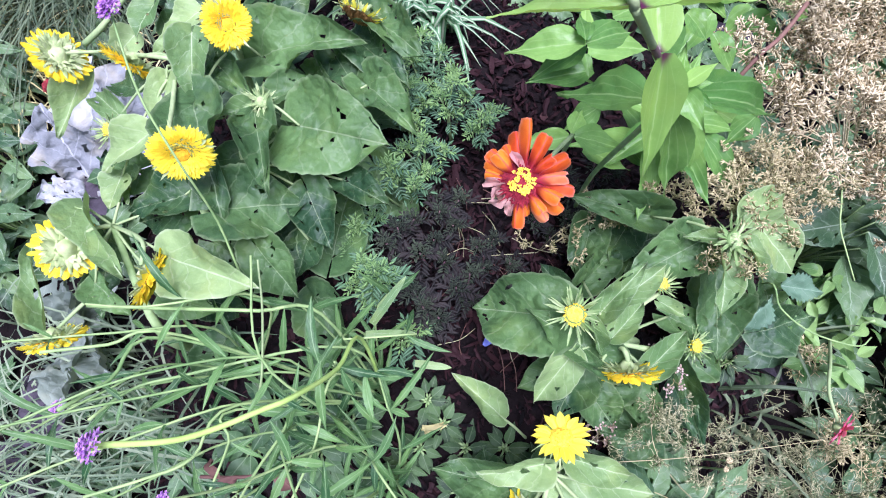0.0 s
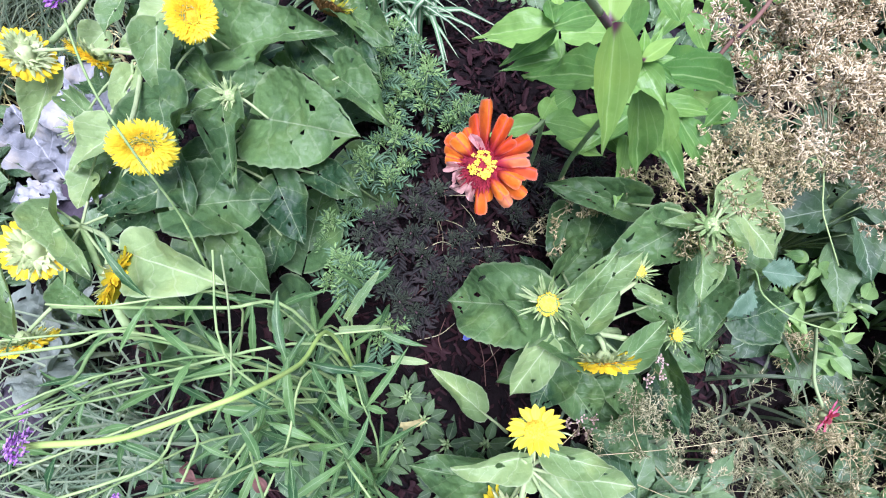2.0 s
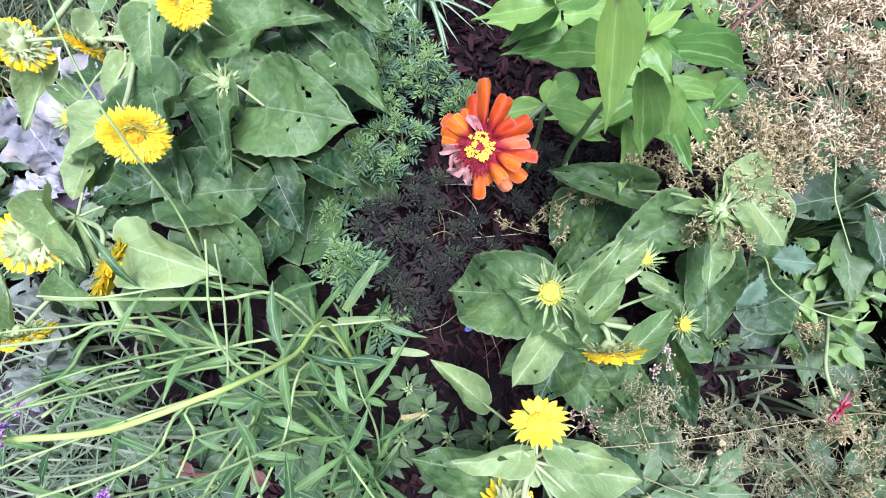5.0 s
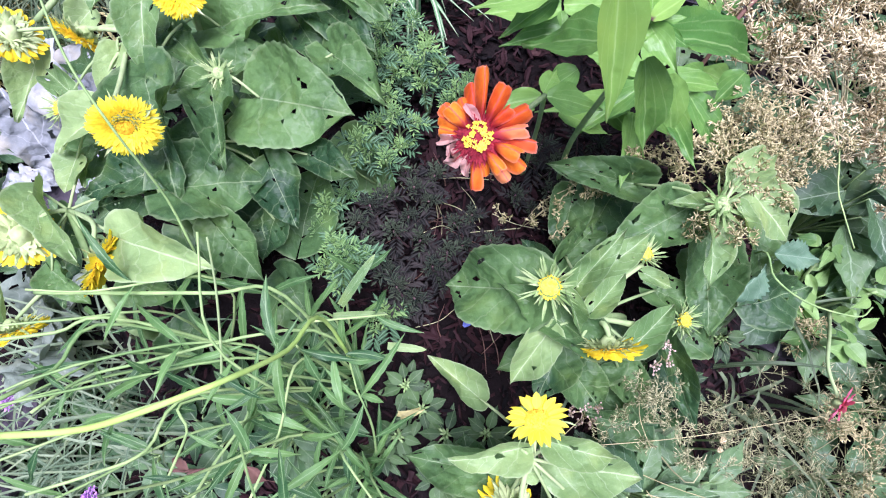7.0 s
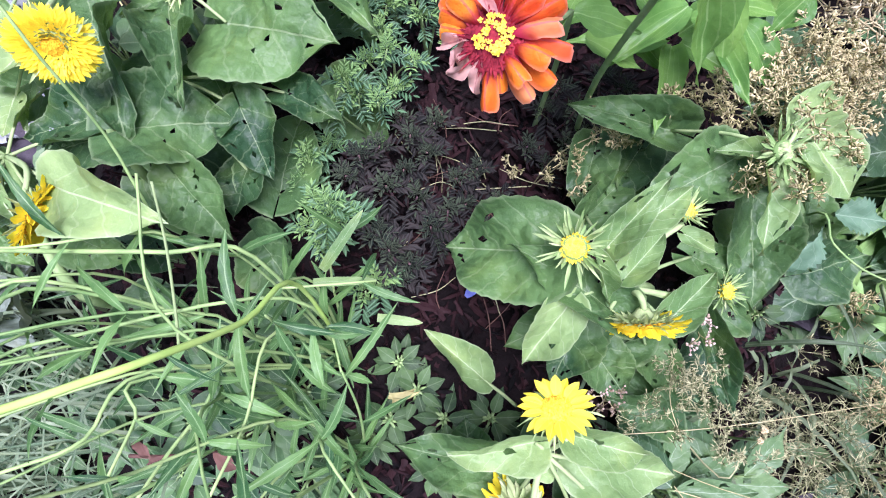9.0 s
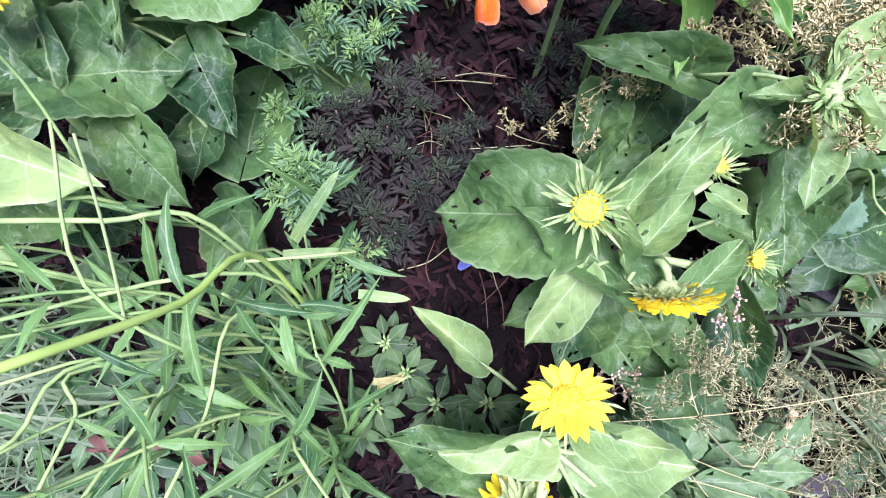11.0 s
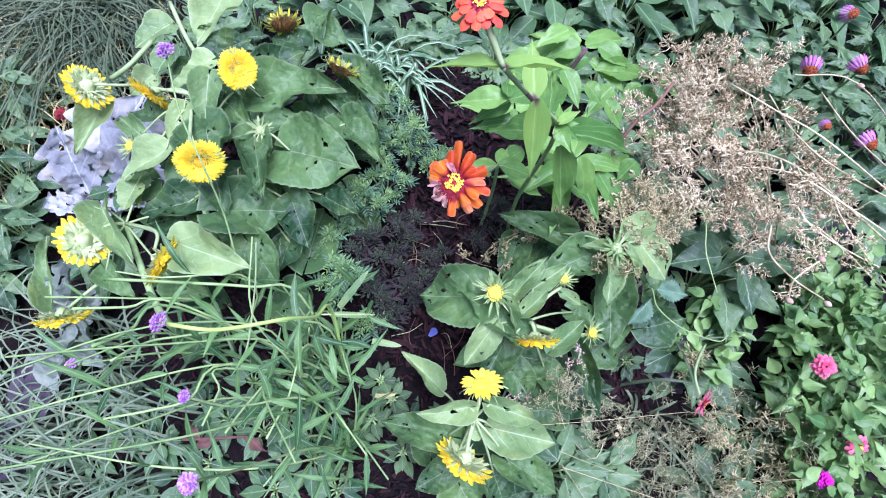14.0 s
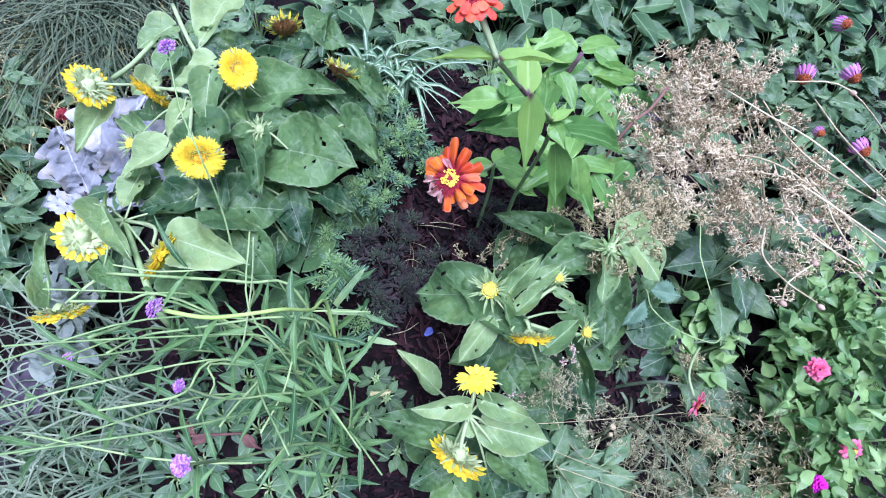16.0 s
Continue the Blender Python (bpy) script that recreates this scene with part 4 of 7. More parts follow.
F0 = Vector(on_ground(0.10, -0.06, -0.01))
SUN_F = thing("sunflower", F0, "sunflower with one open lemon-yellow flower and one nodding", "sunflower", "sunflowers")
F_TOP = (0.1085, -0.0237, 0.4500)
add_stem(SUN_F, [F0, F0 + Vector((0, 0, 0.1)), F_TOP], (0.006, 0.0045), STEM)
sun_leaf(SUN_F, (0.0996, -0.0146, 0.4750), (0.0351, -0.0290, 0.4806), 0.031, F_TOP, PALE_BLADE)
sun_leaf(SUN_F, (0.1240, -0.0095, 0.4750), (0.1905, -0.0307, 0.4666), 0.032, F_TOP, PALE_BLADE)
sun_leaf(SUN_F, (0.1360, -0.0306, 0.4200), (0.2263, -0.0503, 0.4151), 0.060, F_TOP, PALE_BLADE)
sun_leaf(SUN_F, (0.0797, -0.0394, 0.4000), (-0.0149, -0.0221, 0.4045), 0.050, F_TOP)
sun_leaf(SUN_F, (0.1607, -0.0680, 0.3900), (0.2330, -0.1091, 0.3871), 0.049, F_TOP)
sun_leaf(SUN_F, (0.1061, -0.0383, 0.4300), (0.1270, -0.0336, 0.4238), 0.022, F_TOP, PALE_BLADE)
sun_leaf(SUN_F, (0.0838, -0.0772, 0.3600), (0.0386, -0.1061, 0.3609), 0.046, F_TOP)
sun_leaf(SUN_F, (0.1462, -0.0832, 0.3600), (0.1641, -0.1249, 0.3499), 0.047, F_TOP)
sun_leaf(SUN_F, (0.2529, 0.0056, 0.3450), (0.1926, 0.0111, 0.3621), 0.050)
add_stem(SUN_F, [F_TOP, (0.1103, -0.0095, 0.4750), (0.1128, 0.0043, 0.4920)], (0.0032, 0.0026), PALE_STEM, "flower_stalk")
SUN_F_AT = (0.1115, 0.0087, 0.5000)
sunflower_head(SUN_F, (0.0963, -0.0724, 0.4250), (-0.42, -0.62, -0.42), 0.0402, "drooping")
add_stem(SUN_F, [F_TOP, (0.1018, -0.0494, 0.4400), (0.0998, -0.0655, 0.4320)], (0.0030, 0.0024), PALE_STEM, "flower_stalk")

def open_sunflower(parent, at, facing, radius):
    m = toward(at, facing) @ Matrix.Diagonal((radius, radius, radius, 1))
    h = Heap()
    ring_of_petals(h, 16, 0.3, 0.70, 0.08, -0.2, 500, "point", 0.3, 0.3)
    head = part("flower_head", h.mesh("calyx", BUD_BRACT), parent, m, "green bracts")
    d = Heap()
    dome(d, 0.44, 0.20, 9, 190, 0.075)
    part("disc", d.mesh("disc", OPEN_DISC), head, m, "golden disc")
    petals = blades("petal", PALE_YELLOW, "point", 4, 520, nu=4, nv=7, droop=0.12, fold=0.3, wave=0.02)
    r = random.Random(4)
    for k in range(20):
        a = k * 2 * math.pi / 20 + r.uniform(-0.08, 0.08)
        lay = 0.02 if k % 2 else 0.06
        b = Vector((0.38 * math.cos(a), 0.38 * math.sin(a), lay))
        t = Vector((r.uniform(0.92, 1.05) * math.cos(a), r.uniform(0.92, 1.05) * math.sin(a), lay + 0.12))
        part("petal", petals[k % 4], head, m @ frame_of(b, t, r.uniform(0.27, 0.33), (r.uniform(-0.3, 0.3), r.uniform(-0.3, 0.3), 1)))
    return head


open_sunflower(SUN_F, SUN_F_AT, (-0.15, 0.55, 0.80), 0.0281)

G0 = Vector(on_ground(0.42, 0.22, -0.01))
SUN_G = thing("sunflower", G0, "young sunflower with a closed bud caught in dry seed stalks", "sunflower", "sunflowers")
G_TOP = (0.3128, 0.2099, 0.4950)
add_stem(SUN_G, [G0, (G0 + Vector(G_TOP)) / 2 + Vector((0.01, 0, 0)), G_TOP], (0.006, 0.004), STEM)
sun_leaf(SUN_G, (0.2949, 0.2231, 0.4550), (0.2112, 0.1787, 0.4641), 0.065, G_TOP)
sun_leaf(SUN_G, (0.3337, 0.2420, 0.4800), (0.4003, 0.2800, 0.4746), 0.039, G_TOP, PALE_BLADE)
sun_leaf(SUN_G, (0.3680, 0.2414, 0.4550), (0.4179, 0.1904, 0.4327), 0.058, G_TOP, PALE_BLADE)
sun_leaf(SUN_G, (0.3055, 0.1961, 0.4850), (0.3014, 0.1284, 0.4716), 0.033, G_TOP, PALE_BLADE)
sun_leaf(SUN_G, (0.3284, 0.2092, 0.4950), (0.3465, 0.1660, 0.4832), 0.016, G_TOP, PALE_BLADE)
sun_leaf(SUN_G, (0.3063, 0.2144, 0.4850), (0.2669, 0.2209, 0.4816), 0.019, G_TOP, PALE_BLADE)
sun_leaf(SUN_G, (0.3384, 0.2126, 0.4000), (0.3284, 0.0952, 0.3943), 0.069, G_TOP)
sun_leaf(SUN_G, (0.2555, 0.2650, 0.4300), (0.1561, 0.2777, 0.4653), 0.046, G_TOP)
sun_leaf(SUN_G, (0.1941, 0.2753, 0.3800), (0.1707, 0.2011, 0.3809), 0.054)
sun_leaf(SUN_G, (0.2468, 0.2811, 0.3700), (0.2041, 0.2164, 0.3756), 0.058)
sun_leaf(SUN_G, (0.2845, 0.2656, 0.3600), (0.2386, 0.2467, 0.3601), 0.061)
sun_leaf(SUN_G, (0.4126, 0.2148, 0.3700), (0.4145, 0.1533, 0.3725), 0.048, G_TOP)
sun_leaf(SUN_G, (0.1663, 0.1942, 0.3350), (0.1317, 0.2340, 0.3455), 0.031)
sun_leaf(SUN_G, (0.0701, 0.0378, 0.3350), (0.0181, 0.0843, 0.3719), 0.035, (0.1060, 0.0126, 0.3000), PALE_BLADE)
sunflower_head(SUN_G, G_TOP, (0.05, -0.2, 1), 0.027, "green_bud")


def low_leaves(plant, spots, z0, z1, size, seed, meshes=None):
    """Older leaves lower on the stem."""
    r = random.Random(seed)
    for x, y in spots:
        z = max(ground_height(x, y) + 0.03, r.uniform(z0, z1))
        a = r.uniform(0, 6.28)
        p = Vector((x, y, z))
        s = size * r.uniform(0.8, 1.2)
        sun_leaf(plant, p, p + Vector((math.cos(a), math.sin(a), r.uniform(-0.25, 0.1))) * s, s * 0.85, None, meshes, (r.uniform(-0.3, 0.3), -0.3, 1))


low_leaves(SUN_A, ((-0.10, 0.40), (-0.20, 0.42), (-0.22, 0.36), (-0.15, 0.24), (-0.22, 0.28), (-0.12, 0.47), (-0.26, 0.22), (-0.18, 0.20), (-0.24, 0.46), (-0.30, 0.38)), 0.30, 0.36, 0.09, 1)
low_leaves(SUN_C, ((-0.34, 0.20), (-0.30, 0.14), (-0.40, 0.22), (-0.33, 0.28)), 0.24, 0.30, 0.08, 2)
low_leaves(SUN_E, ((0.26, 0.10), (0.32, 0.12), (0.22, 0.08), (0.30, 0.06), (0.20, 0.04)), 0.31, 0.36, 0.075, 3)
low_leaves(SUN_F, ((0.12, -0.03), (0.16, -0.06), (0.06, -0.06), (0.10, -0.10)), 0.30, 0.36, 0.075, 4)
low_leaves(SUN_G, ((0.36, 0.20), (0.40, 0.14), (0.28, 0.24), (0.34, 0.26), (0.24, 0.22)), 0.30, 0.36, 0.08, 5)

# ---- zinnias ----
def zinnia_petals(parent, m, count_rows, material, width=0.36, seed=0, kind="petal"):
    petals = blades("petal", material, kind, 4, 540 + seed, nu=4, nv=7, droop=0.22, fold=-0.25, wave=0.04)
    r = random.Random(seed)
    for row, (count, r0, reach, z0, rise) in enumerate(count_rows):
        for k in range(count):
            a = (k + 0.5 * (row % 2)) * 2 * math.pi / count + r.uniform(-0.14, 0.14)
            far = reach * r.uniform(0.86, 1.1)
            b = Vector((r0 * math.cos(a), r0 * math.sin(a), z0))
            t = Vector((far * math.cos(a), far * math.sin(a), z0 + rise + r.uniform(-0.08, 0.1)))
            part("petal", petals[r.randrange(4)], parent, m @ frame_of(b, t, width * r.uniform(0.85, 1.1), (0, 0, 1)))


def zinnia_flower(parent, at, facing, radius, material, rows, seed, stamens=True, width=0.36):
    m = toward(at, facing) @ Matrix.Diagonal((radius, radius, radius, 1))
    d = Heap()
    dome(d, 0.40, 0.18, seed, 160, 0.10)
    head = part("flower_head", d.mesh("disc", CRIMSON), parent, m, "dark crimson disc")
    g = Heap()
    v, f = tube_data([(0, 0, -0.42), (0, 0, -0.28), (0, 0, -0.06), (0, 0, 0.0)], (0.10, 0.26, 0.34, 0.3), 12)
    g.add(v, f)
    part("calyx", g.mesh("calyx", BRACT), head, m)
    zinnia_petals(head, m, rows, material, width, seed)
    if stamens:
        s = Heap()
        r = random.Random(seed + 1)
        for k in range(74):
            a, q = r.uniform(0, 6.283), r.uniform(0.09, 0.26)
            c = np.array((q * math.cos(a), q * math.sin(a), 0.20 + r.uniform(-0.02, 0.04)))
            for w in range(4):
                b = w * math.pi / 2 + r.uniform(0, 1)
                o = np.array((math.cos(b), math.sin(b), 0.5)) * 0.036
                e = np.array((-math.sin(b), math.cos(b), 0)) * 0.018
                s.add([c, c + o * 0.7 + e, c + o * 1.2, c + o * 0.7 - e], [(0, 1, 2, 3)])
        part("stamen_ring", s.mesh("stamen_ring", STAMEN), head, m, "ring of yellow star-shaped stamens")
    return head


Z0 = Vector(on_ground(0.20, 0.34, -0.01))
ZIN = thing("zinnia", Z0, "tall zinnia with broad fresh green leaves and an orange-red flower", "zinnia", "zinnias")
Z_NODE = (0.1217, 0.2072, 0.7900)
Z_UP = (0.0764, 0.1640, 0.8720)
Z_FLOWER = (0.0530, 0.1816, 0.9120)
add_stem(ZIN, [Z0, Z0 + Vector((-0.02, -0.03, 0.2)), (0.1731, 0.2507, 0.6900), Z_NODE], (0.0035, 0.0022), STEM)
add_stem(ZIN, [Z_NODE, Vector(Z_NODE).lerp(Vector(Z_UP), 0.15), Vector(Z_NODE).lerp(Vector(Z_UP), 0.3)], (0.0022, 0.0021), PURPLE_STEM, "stem_node", "purple-flushed stem node")
add_stem(ZIN, [Vector(Z_NODE).lerp(Vector(Z_UP), 0.3), Vector(Z_NODE).lerp(Vector(Z_UP), 0.65), Z_UP], (0.0021, 0.0022), PALE_STEM, "upper_stem")
add_stem(ZIN, [Z_UP, (Vector(Z_UP) + Vector(Z_FLOWER)) / 2, Z_FLOWER], (0.0023, 0.0030), PALE_STEM, "flower_stalk")


def zin_leaf(base, tip, width, up=(0, -0.25, 1), plant=None, meshes=None):
    end = Vector(base).lerp(Vector(tip), 1.12)
    return add_leaf(plant or ZIN, meshes or ZIN_BLADE, base, end, width * 0.86, up)


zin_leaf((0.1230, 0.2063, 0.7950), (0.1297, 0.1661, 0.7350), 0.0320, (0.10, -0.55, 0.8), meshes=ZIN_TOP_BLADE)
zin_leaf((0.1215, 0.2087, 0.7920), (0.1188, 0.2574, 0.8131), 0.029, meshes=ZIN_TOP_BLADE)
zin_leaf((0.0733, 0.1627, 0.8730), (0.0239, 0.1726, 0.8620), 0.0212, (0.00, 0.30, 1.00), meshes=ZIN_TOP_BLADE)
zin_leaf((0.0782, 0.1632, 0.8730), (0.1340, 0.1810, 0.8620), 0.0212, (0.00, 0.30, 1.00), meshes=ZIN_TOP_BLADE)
zin_leaf((0.1535, 0.2431, 0.7000), (0.1029, 0.2914, 0.6455), 0.046)
zin_leaf((0.1746, 0.2444, 0.7050), (0.2925, 0.2779, 0.6386), 0.045)
zin_leaf((0.1875, 0.2604, 0.6600), (0.2082, 0.2232, 0.5854), 0.041)
zin_leaf((0.1645, 0.2337, 0.7250), (0.1768, 0.2043, 0.7219), 0.022, (-0.40, -0.30, 1.00))
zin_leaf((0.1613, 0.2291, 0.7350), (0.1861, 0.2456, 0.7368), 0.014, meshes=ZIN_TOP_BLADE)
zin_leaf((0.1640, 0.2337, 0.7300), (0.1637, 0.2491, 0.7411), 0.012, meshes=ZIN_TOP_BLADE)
zin_leaf((0.1736, 0.4579, 0.5000), (0.0889, 0.4628, 0.4902), 0.056)
zin_leaf((0.1765, 0.4596, 0.5000), (0.2518, 0.4688, 0.4896), 0.053)
zin_leaf((0.1886, 0.4459, 0.4750), (0.1134, 0.4423, 0.4597), 0.047)
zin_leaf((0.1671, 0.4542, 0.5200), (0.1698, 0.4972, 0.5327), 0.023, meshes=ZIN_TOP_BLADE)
zin_leaf((0.1697, 0.4412, 0.5100), (0.1740, 0.4165, 0.5016), 0.015)
zin_leaf((0.2499, 0.3175, 0.5600), (0.2723, 0.2839, 0.5043), 0.040)
zin_leaf((0.3027, 0.3435, 0.4900), (0.3448, 0.2918, 0.4547), 0.044)
zin_leaf((0.3627, 0.3615, 0.5000), (0.3401, 0.3435, 0.4725), 0.040)
zin_leaf((0.2779, 0.4663, 0.5500), (0.3054, 0.4455, 0.5324), 0.036)
zin_leaf((0.3146, 0.4536, 0.5300), (0.3460, 0.4214, 0.5032), 0.036)
zin_leaf((0.2158, 0.3667, 0.4500), (0.2647, 0.3354, 0.4239), 0.043)
zin_leaf((0.1953, 0.4013, 0.4600), (0.1581, 0.3875, 0.4330), 0.040)
zin_leaf((0.2177, 0.5534, 0.4600), (0.1724, 0.6026, 0.4442), 0.050)
zin_leaf((0.2281, 0.5438, 0.4600), (0.2815, 0.5823, 0.4441), 0.046)
zin_leaf((0.4001, 0.4447, 0.4700), (0.4317, 0.4351, 0.4621), 0.030)
zin_leaf((0.3737, 0.3938, 0.4400), (0.3523, 0.4288, 0.4227), 0.044)
zin_leaf((0.3424, 0.6261, 0.4800), (0.3953, 0.6032, 0.4637), 0.052)
zin_leaf((0.3065, 0.6225, 0.4800), (0.2504, 0.6110, 0.4636), 0.050)
zin_leaf((0.4178, 0.5603, 0.4600), (0.3870, 0.5306, 0.4331), 0.044)
zin_leaf((0.1643, 0.2701, 0.7000), (0.1880, 0.3730, 0.6668), 0.036)
zin_leaf((0.2816, 0.6387, 0.5000), (0.2222, 0.6033, 0.4942), 0.043)
zin_leaf((0.3304, 0.3788, 0.4700), (0.3104, 0.4006, 0.4521), 0.045)

for k in range(6):
    y_at = Vector((0.1693, 0.2388, 0.7200))
    zin_leaf(y_at, y_at + Vector((math.cos(k * 1.05), math.sin(k * 1.05), 0.35)) * (0.026 if k % 2 else 0.018), 0.012)
add_stem(ZIN, [(0.1749, 0.2481, 0.6900), (0.1693, 0.2388, 0.7200)], (0.002, 0.0016), STEM, "side_stem")

for k in range(10):
    an = k * 0.63 + 0.2 * math.sin(k * 3.1)
    y_at = Vector((0.2584, 0.3546, 0.5000)) + Vector((0, 0, -0.05 * (k % 2)))
    zin_leaf(y_at + Vector((math.cos(an), math.sin(an), 0)) * 0.008, y_at + Vector((math.cos(an), math.sin(an), -0.15 + 0.12 * (k % 3))) * (0.088 + 0.008 * (k % 3)), 0.036 + 0.003 * (k % 3), (0.2 * math.sin(k * 2.0), -0.2, 1))

# the orange flower and its own stem
H0 = Vector(on_ground(0.15, 0.36, -0.01))
ZIN_O = thing("zinnia", H0, "zinnia with one large faded orange flower, petals fraying", "zinnia", "zinnias")
O_NODE = (0.1338, 0.3049, 0.5500)
O_AT = (0.0595, 0.1878, 0.6720)
add_stem(ZIN_O, [H0, H0 + Vector((0.0, -0.01, 0.15)), O_NODE], (0.003, 0.0025), STEM)
add_stem(ZIN_O, [O_NODE, (0.0953, 0.2472, 0.6000), Vector(O_AT) + Vector((0.006, 0.008, -0.02))], (0.0024, 0.0022, 0.003), PALE_STEM, "flower_stalk")
zin_leaf((0.1308, 0.3024, 0.5520), (0.0775, 0.2918, 0.5483), 0.027, plant=ZIN_O)
zin_leaf((0.1354, 0.3024, 0.5520), (0.1904, 0.3006, 0.5336), 0.037, plant=ZIN_O)
zin_leaf((0.1333, 0.3089, 0.5480), (0.1529, 0.3488, 0.5329), 0.024, plant=ZIN_O)
zin_leaf((0.1575, 0.3196, 0.5000), (0.2193, 0.3138, 0.4644), 0.037, plant=ZIN_O)
zin_leaf((0.1334, 0.3314, 0.4800), (0.1030, 0.3667, 0.4533), 0.030, plant=ZIN_O)
zin_leaf((0.1418, 0.3804, 0.6000), (0.0708, 0.3888, 0.5800), 0.042, plant=ZIN_O)
zin_leaf((0.1434, 0.3804, 0.6000), (0.2002, 0.4159, 0.5800), 0.042, plant=ZIN_O)
zin_leaf((0.1511, 0.4034, 0.5700), (0.0992, 0.3801, 0.5500), 0.035, plant=ZIN_O)
zin_leaf((0.1400, 0.3758, 0.6100), (0.1408, 0.4166, 0.6000), 0.022, plant=ZIN_O)
orange_head = zinnia_flower(ZIN_O, O_AT, (-0.10, -0.30, 0.95), 0.038, ORANGE, (), 3)
om = toward(O_AT, (-0.10, -0.30, 0.95)) @ Matrix.Diagonal((0.038, 0.038, 0.038, 1))
opet = blades("petal", ORANGE, "petal", 6, 560, nu=8, nv=11, droop=0.42, fold=-0.55, wave=0.05, crinkle=0.05, curl=0.45)
opale = blades("petal", ORANGE_FADED, "petal", 4, 566, nu=8, nv=11, droop=0.50, fold=-0.45, wave=0.08, crinkle=0.06, curl=0.50)
fade = blades("faded_petal", FADED_PINK, "petal", 4, 572, nu=6, nv=11, droop=0.45, fold=0.8, wave=0.2, crinkle=0.1, bend=0.5)
ro = random.Random(17)
for k, (a, far, wide, z0, rise) in enumerate(((95, 1.06, 0.25, 0.06, 0.45), (75, 0.86, 0.31, 0.04, 0.35), (112, 1.0, 0.30, 0.0, 0.25), (143, 0.82, 0.34, 0.0, 0.20), (130, 0.84, 0.30, -0.04, 0.10), (45, 0.90, 0.36, 0.02, 0.25), (17, 0.92, 0.28, 0.02, 0.15),
                                              (-9, 0.94, 0.33, -0.02, 0.05), (-36, 0.88, 0.26, -0.05, 0.0), (-86, 0.86, 0.25, 0.0, 0.0), (-64, 0.66, 0.24, -0.04, 0.0), (164, 0.78, 0.32, 0.0, 0.15), (178, 0.72, 0.28, -0.03, 0.08),
                                              (150, 0.62, 0.32, 0.12, 0.30), (28, 0.64, 0.27, 0.14, 0.35), (-2, 0.66, 0.31, 0.10, 0.25), (-41, 0.62, 0.27, 0.10, 0.20), (60, 0.58, 0.24, 0.12, 0.35))):
    c, s = math.cos(radians(a)), math.sin(radians(a))
    part("petal", (opale if k in (6, 8, 14) else opet)[k % 4], orange_head, om @ frame_of((0.24 * c, 0.24 * s, z0), (far * c, far * s, z0 + rise + ro.uniform(-0.05, 0.10)), wide * ro.uniform(0.95, 1.1), (ro.uniform(-0.3, 0.3), ro.uniform(-0.3, 0.3), 1)))
for k, (a, far) in enumerate(((191, 0.82), (208, 0.66), (239, 0.76), (257, 0.72), (224, 0.62), (114, 0.56))):
    c, s = math.cos(radians(a)), math.sin(radians(a))
    part("petal", fade[k % 4], orange_head, om @ frame_of((0.3 * c, 0.3 * s, 0.0), (far * c, far * s, 0.30 if k > 4 else -0.15), 0.20, (ro.uniform(-0.4, 0.4), ro.uniform(-0.4, 0.4), 1)), "withered pinkish petal")
hairs = Heap()
for k in range(4):
    ring_of_petals(hairs, 34, 0.16 + 0.05 * k, 0.24, 0.035, 0.75 - 0.22 * k, 580 + k, "point", 0.35, 0.2, 2, 3)
part("bristles", hairs.mesh("bristles", CRIMSON), orange_head, om, "dark crimson bristles round the stamens")
zinnia_flower(ZIN, Z_FLOWER, (-0.15, -0.2, 1), 0.020, SCARLET, ((12, 0.3, 1.0, 0.0, -0.12), (10, 0.26, 0.8, 0.08, 0.05)), 8)

# far zinnia leaves behind
J0 = Vector(on_ground(0.30, 0.62, -0.01))
ZIN_J = thing("zinnia", J0, "leafy zinnia plant behind the bed", "zinnia", "zinnias")
add_stem(ZIN_J, [J0, J0 + Vector((-0.01, -0.02, 0.15)), (0.3074, 0.5955, 0.5000)], (0.006, 0.004), PURPLE_STEM)
zin_leaf((0.3310, 0.6113, 0.4600), (0.3984, 0.5636, 0.4400), 0.040, plant=ZIN_J)
zin_leaf((0.3268, 0.6174, 0.4600), (0.2455, 0.5908, 0.4400), 0.050, plant=ZIN_J)
zin_leaf((0.3257, 0.6491, 0.4600), (0.4210, 0.6993, 0.4400), 0.050, plant=ZIN_J)
zin_leaf((0.3157, 0.6488, 0.4600), (0.2342, 0.6935, 0.4400), 0.050, plant=ZIN_J)
zin_leaf((0.2793, 0.5853, 0.4600), (0.3065, 0.5198, 0.4400), 0.045, plant=ZIN_J)
zin_leaf((0.3377, 0.5867, 0.4600), (0.4680, 0.6088, 0.4400), 0.050, plant=ZIN_J)
zin_leaf((0.2832, 0.6225, 0.4600), (0.1898, 0.6397, 0.4400), 0.050, plant=ZIN_J)
zin_leaf((0.2330, 0.6087, 0.4600), (0.1579, 0.6010, 0.4400), 0.050, plant=ZIN_J)
zin_leaf((0.3744, 0.5046, 0.4600), (0.4167, 0.4813, 0.4400), 0.035, plant=ZIN_J)
zin_leaf((0.3620, 0.5511, 0.4600), (0.3134, 0.4967, 0.4400), 0.045, plant=ZIN_J)
zin_leaf((0.3989, 0.5401, 0.4600), (0.4726, 0.5231, 0.4400), 0.045, plant=ZIN_J)
zin_leaf((0.4559, 0.5897, 0.4600), (0.5070, 0.5477, 0.4400), 0.045, plant=ZIN_J)


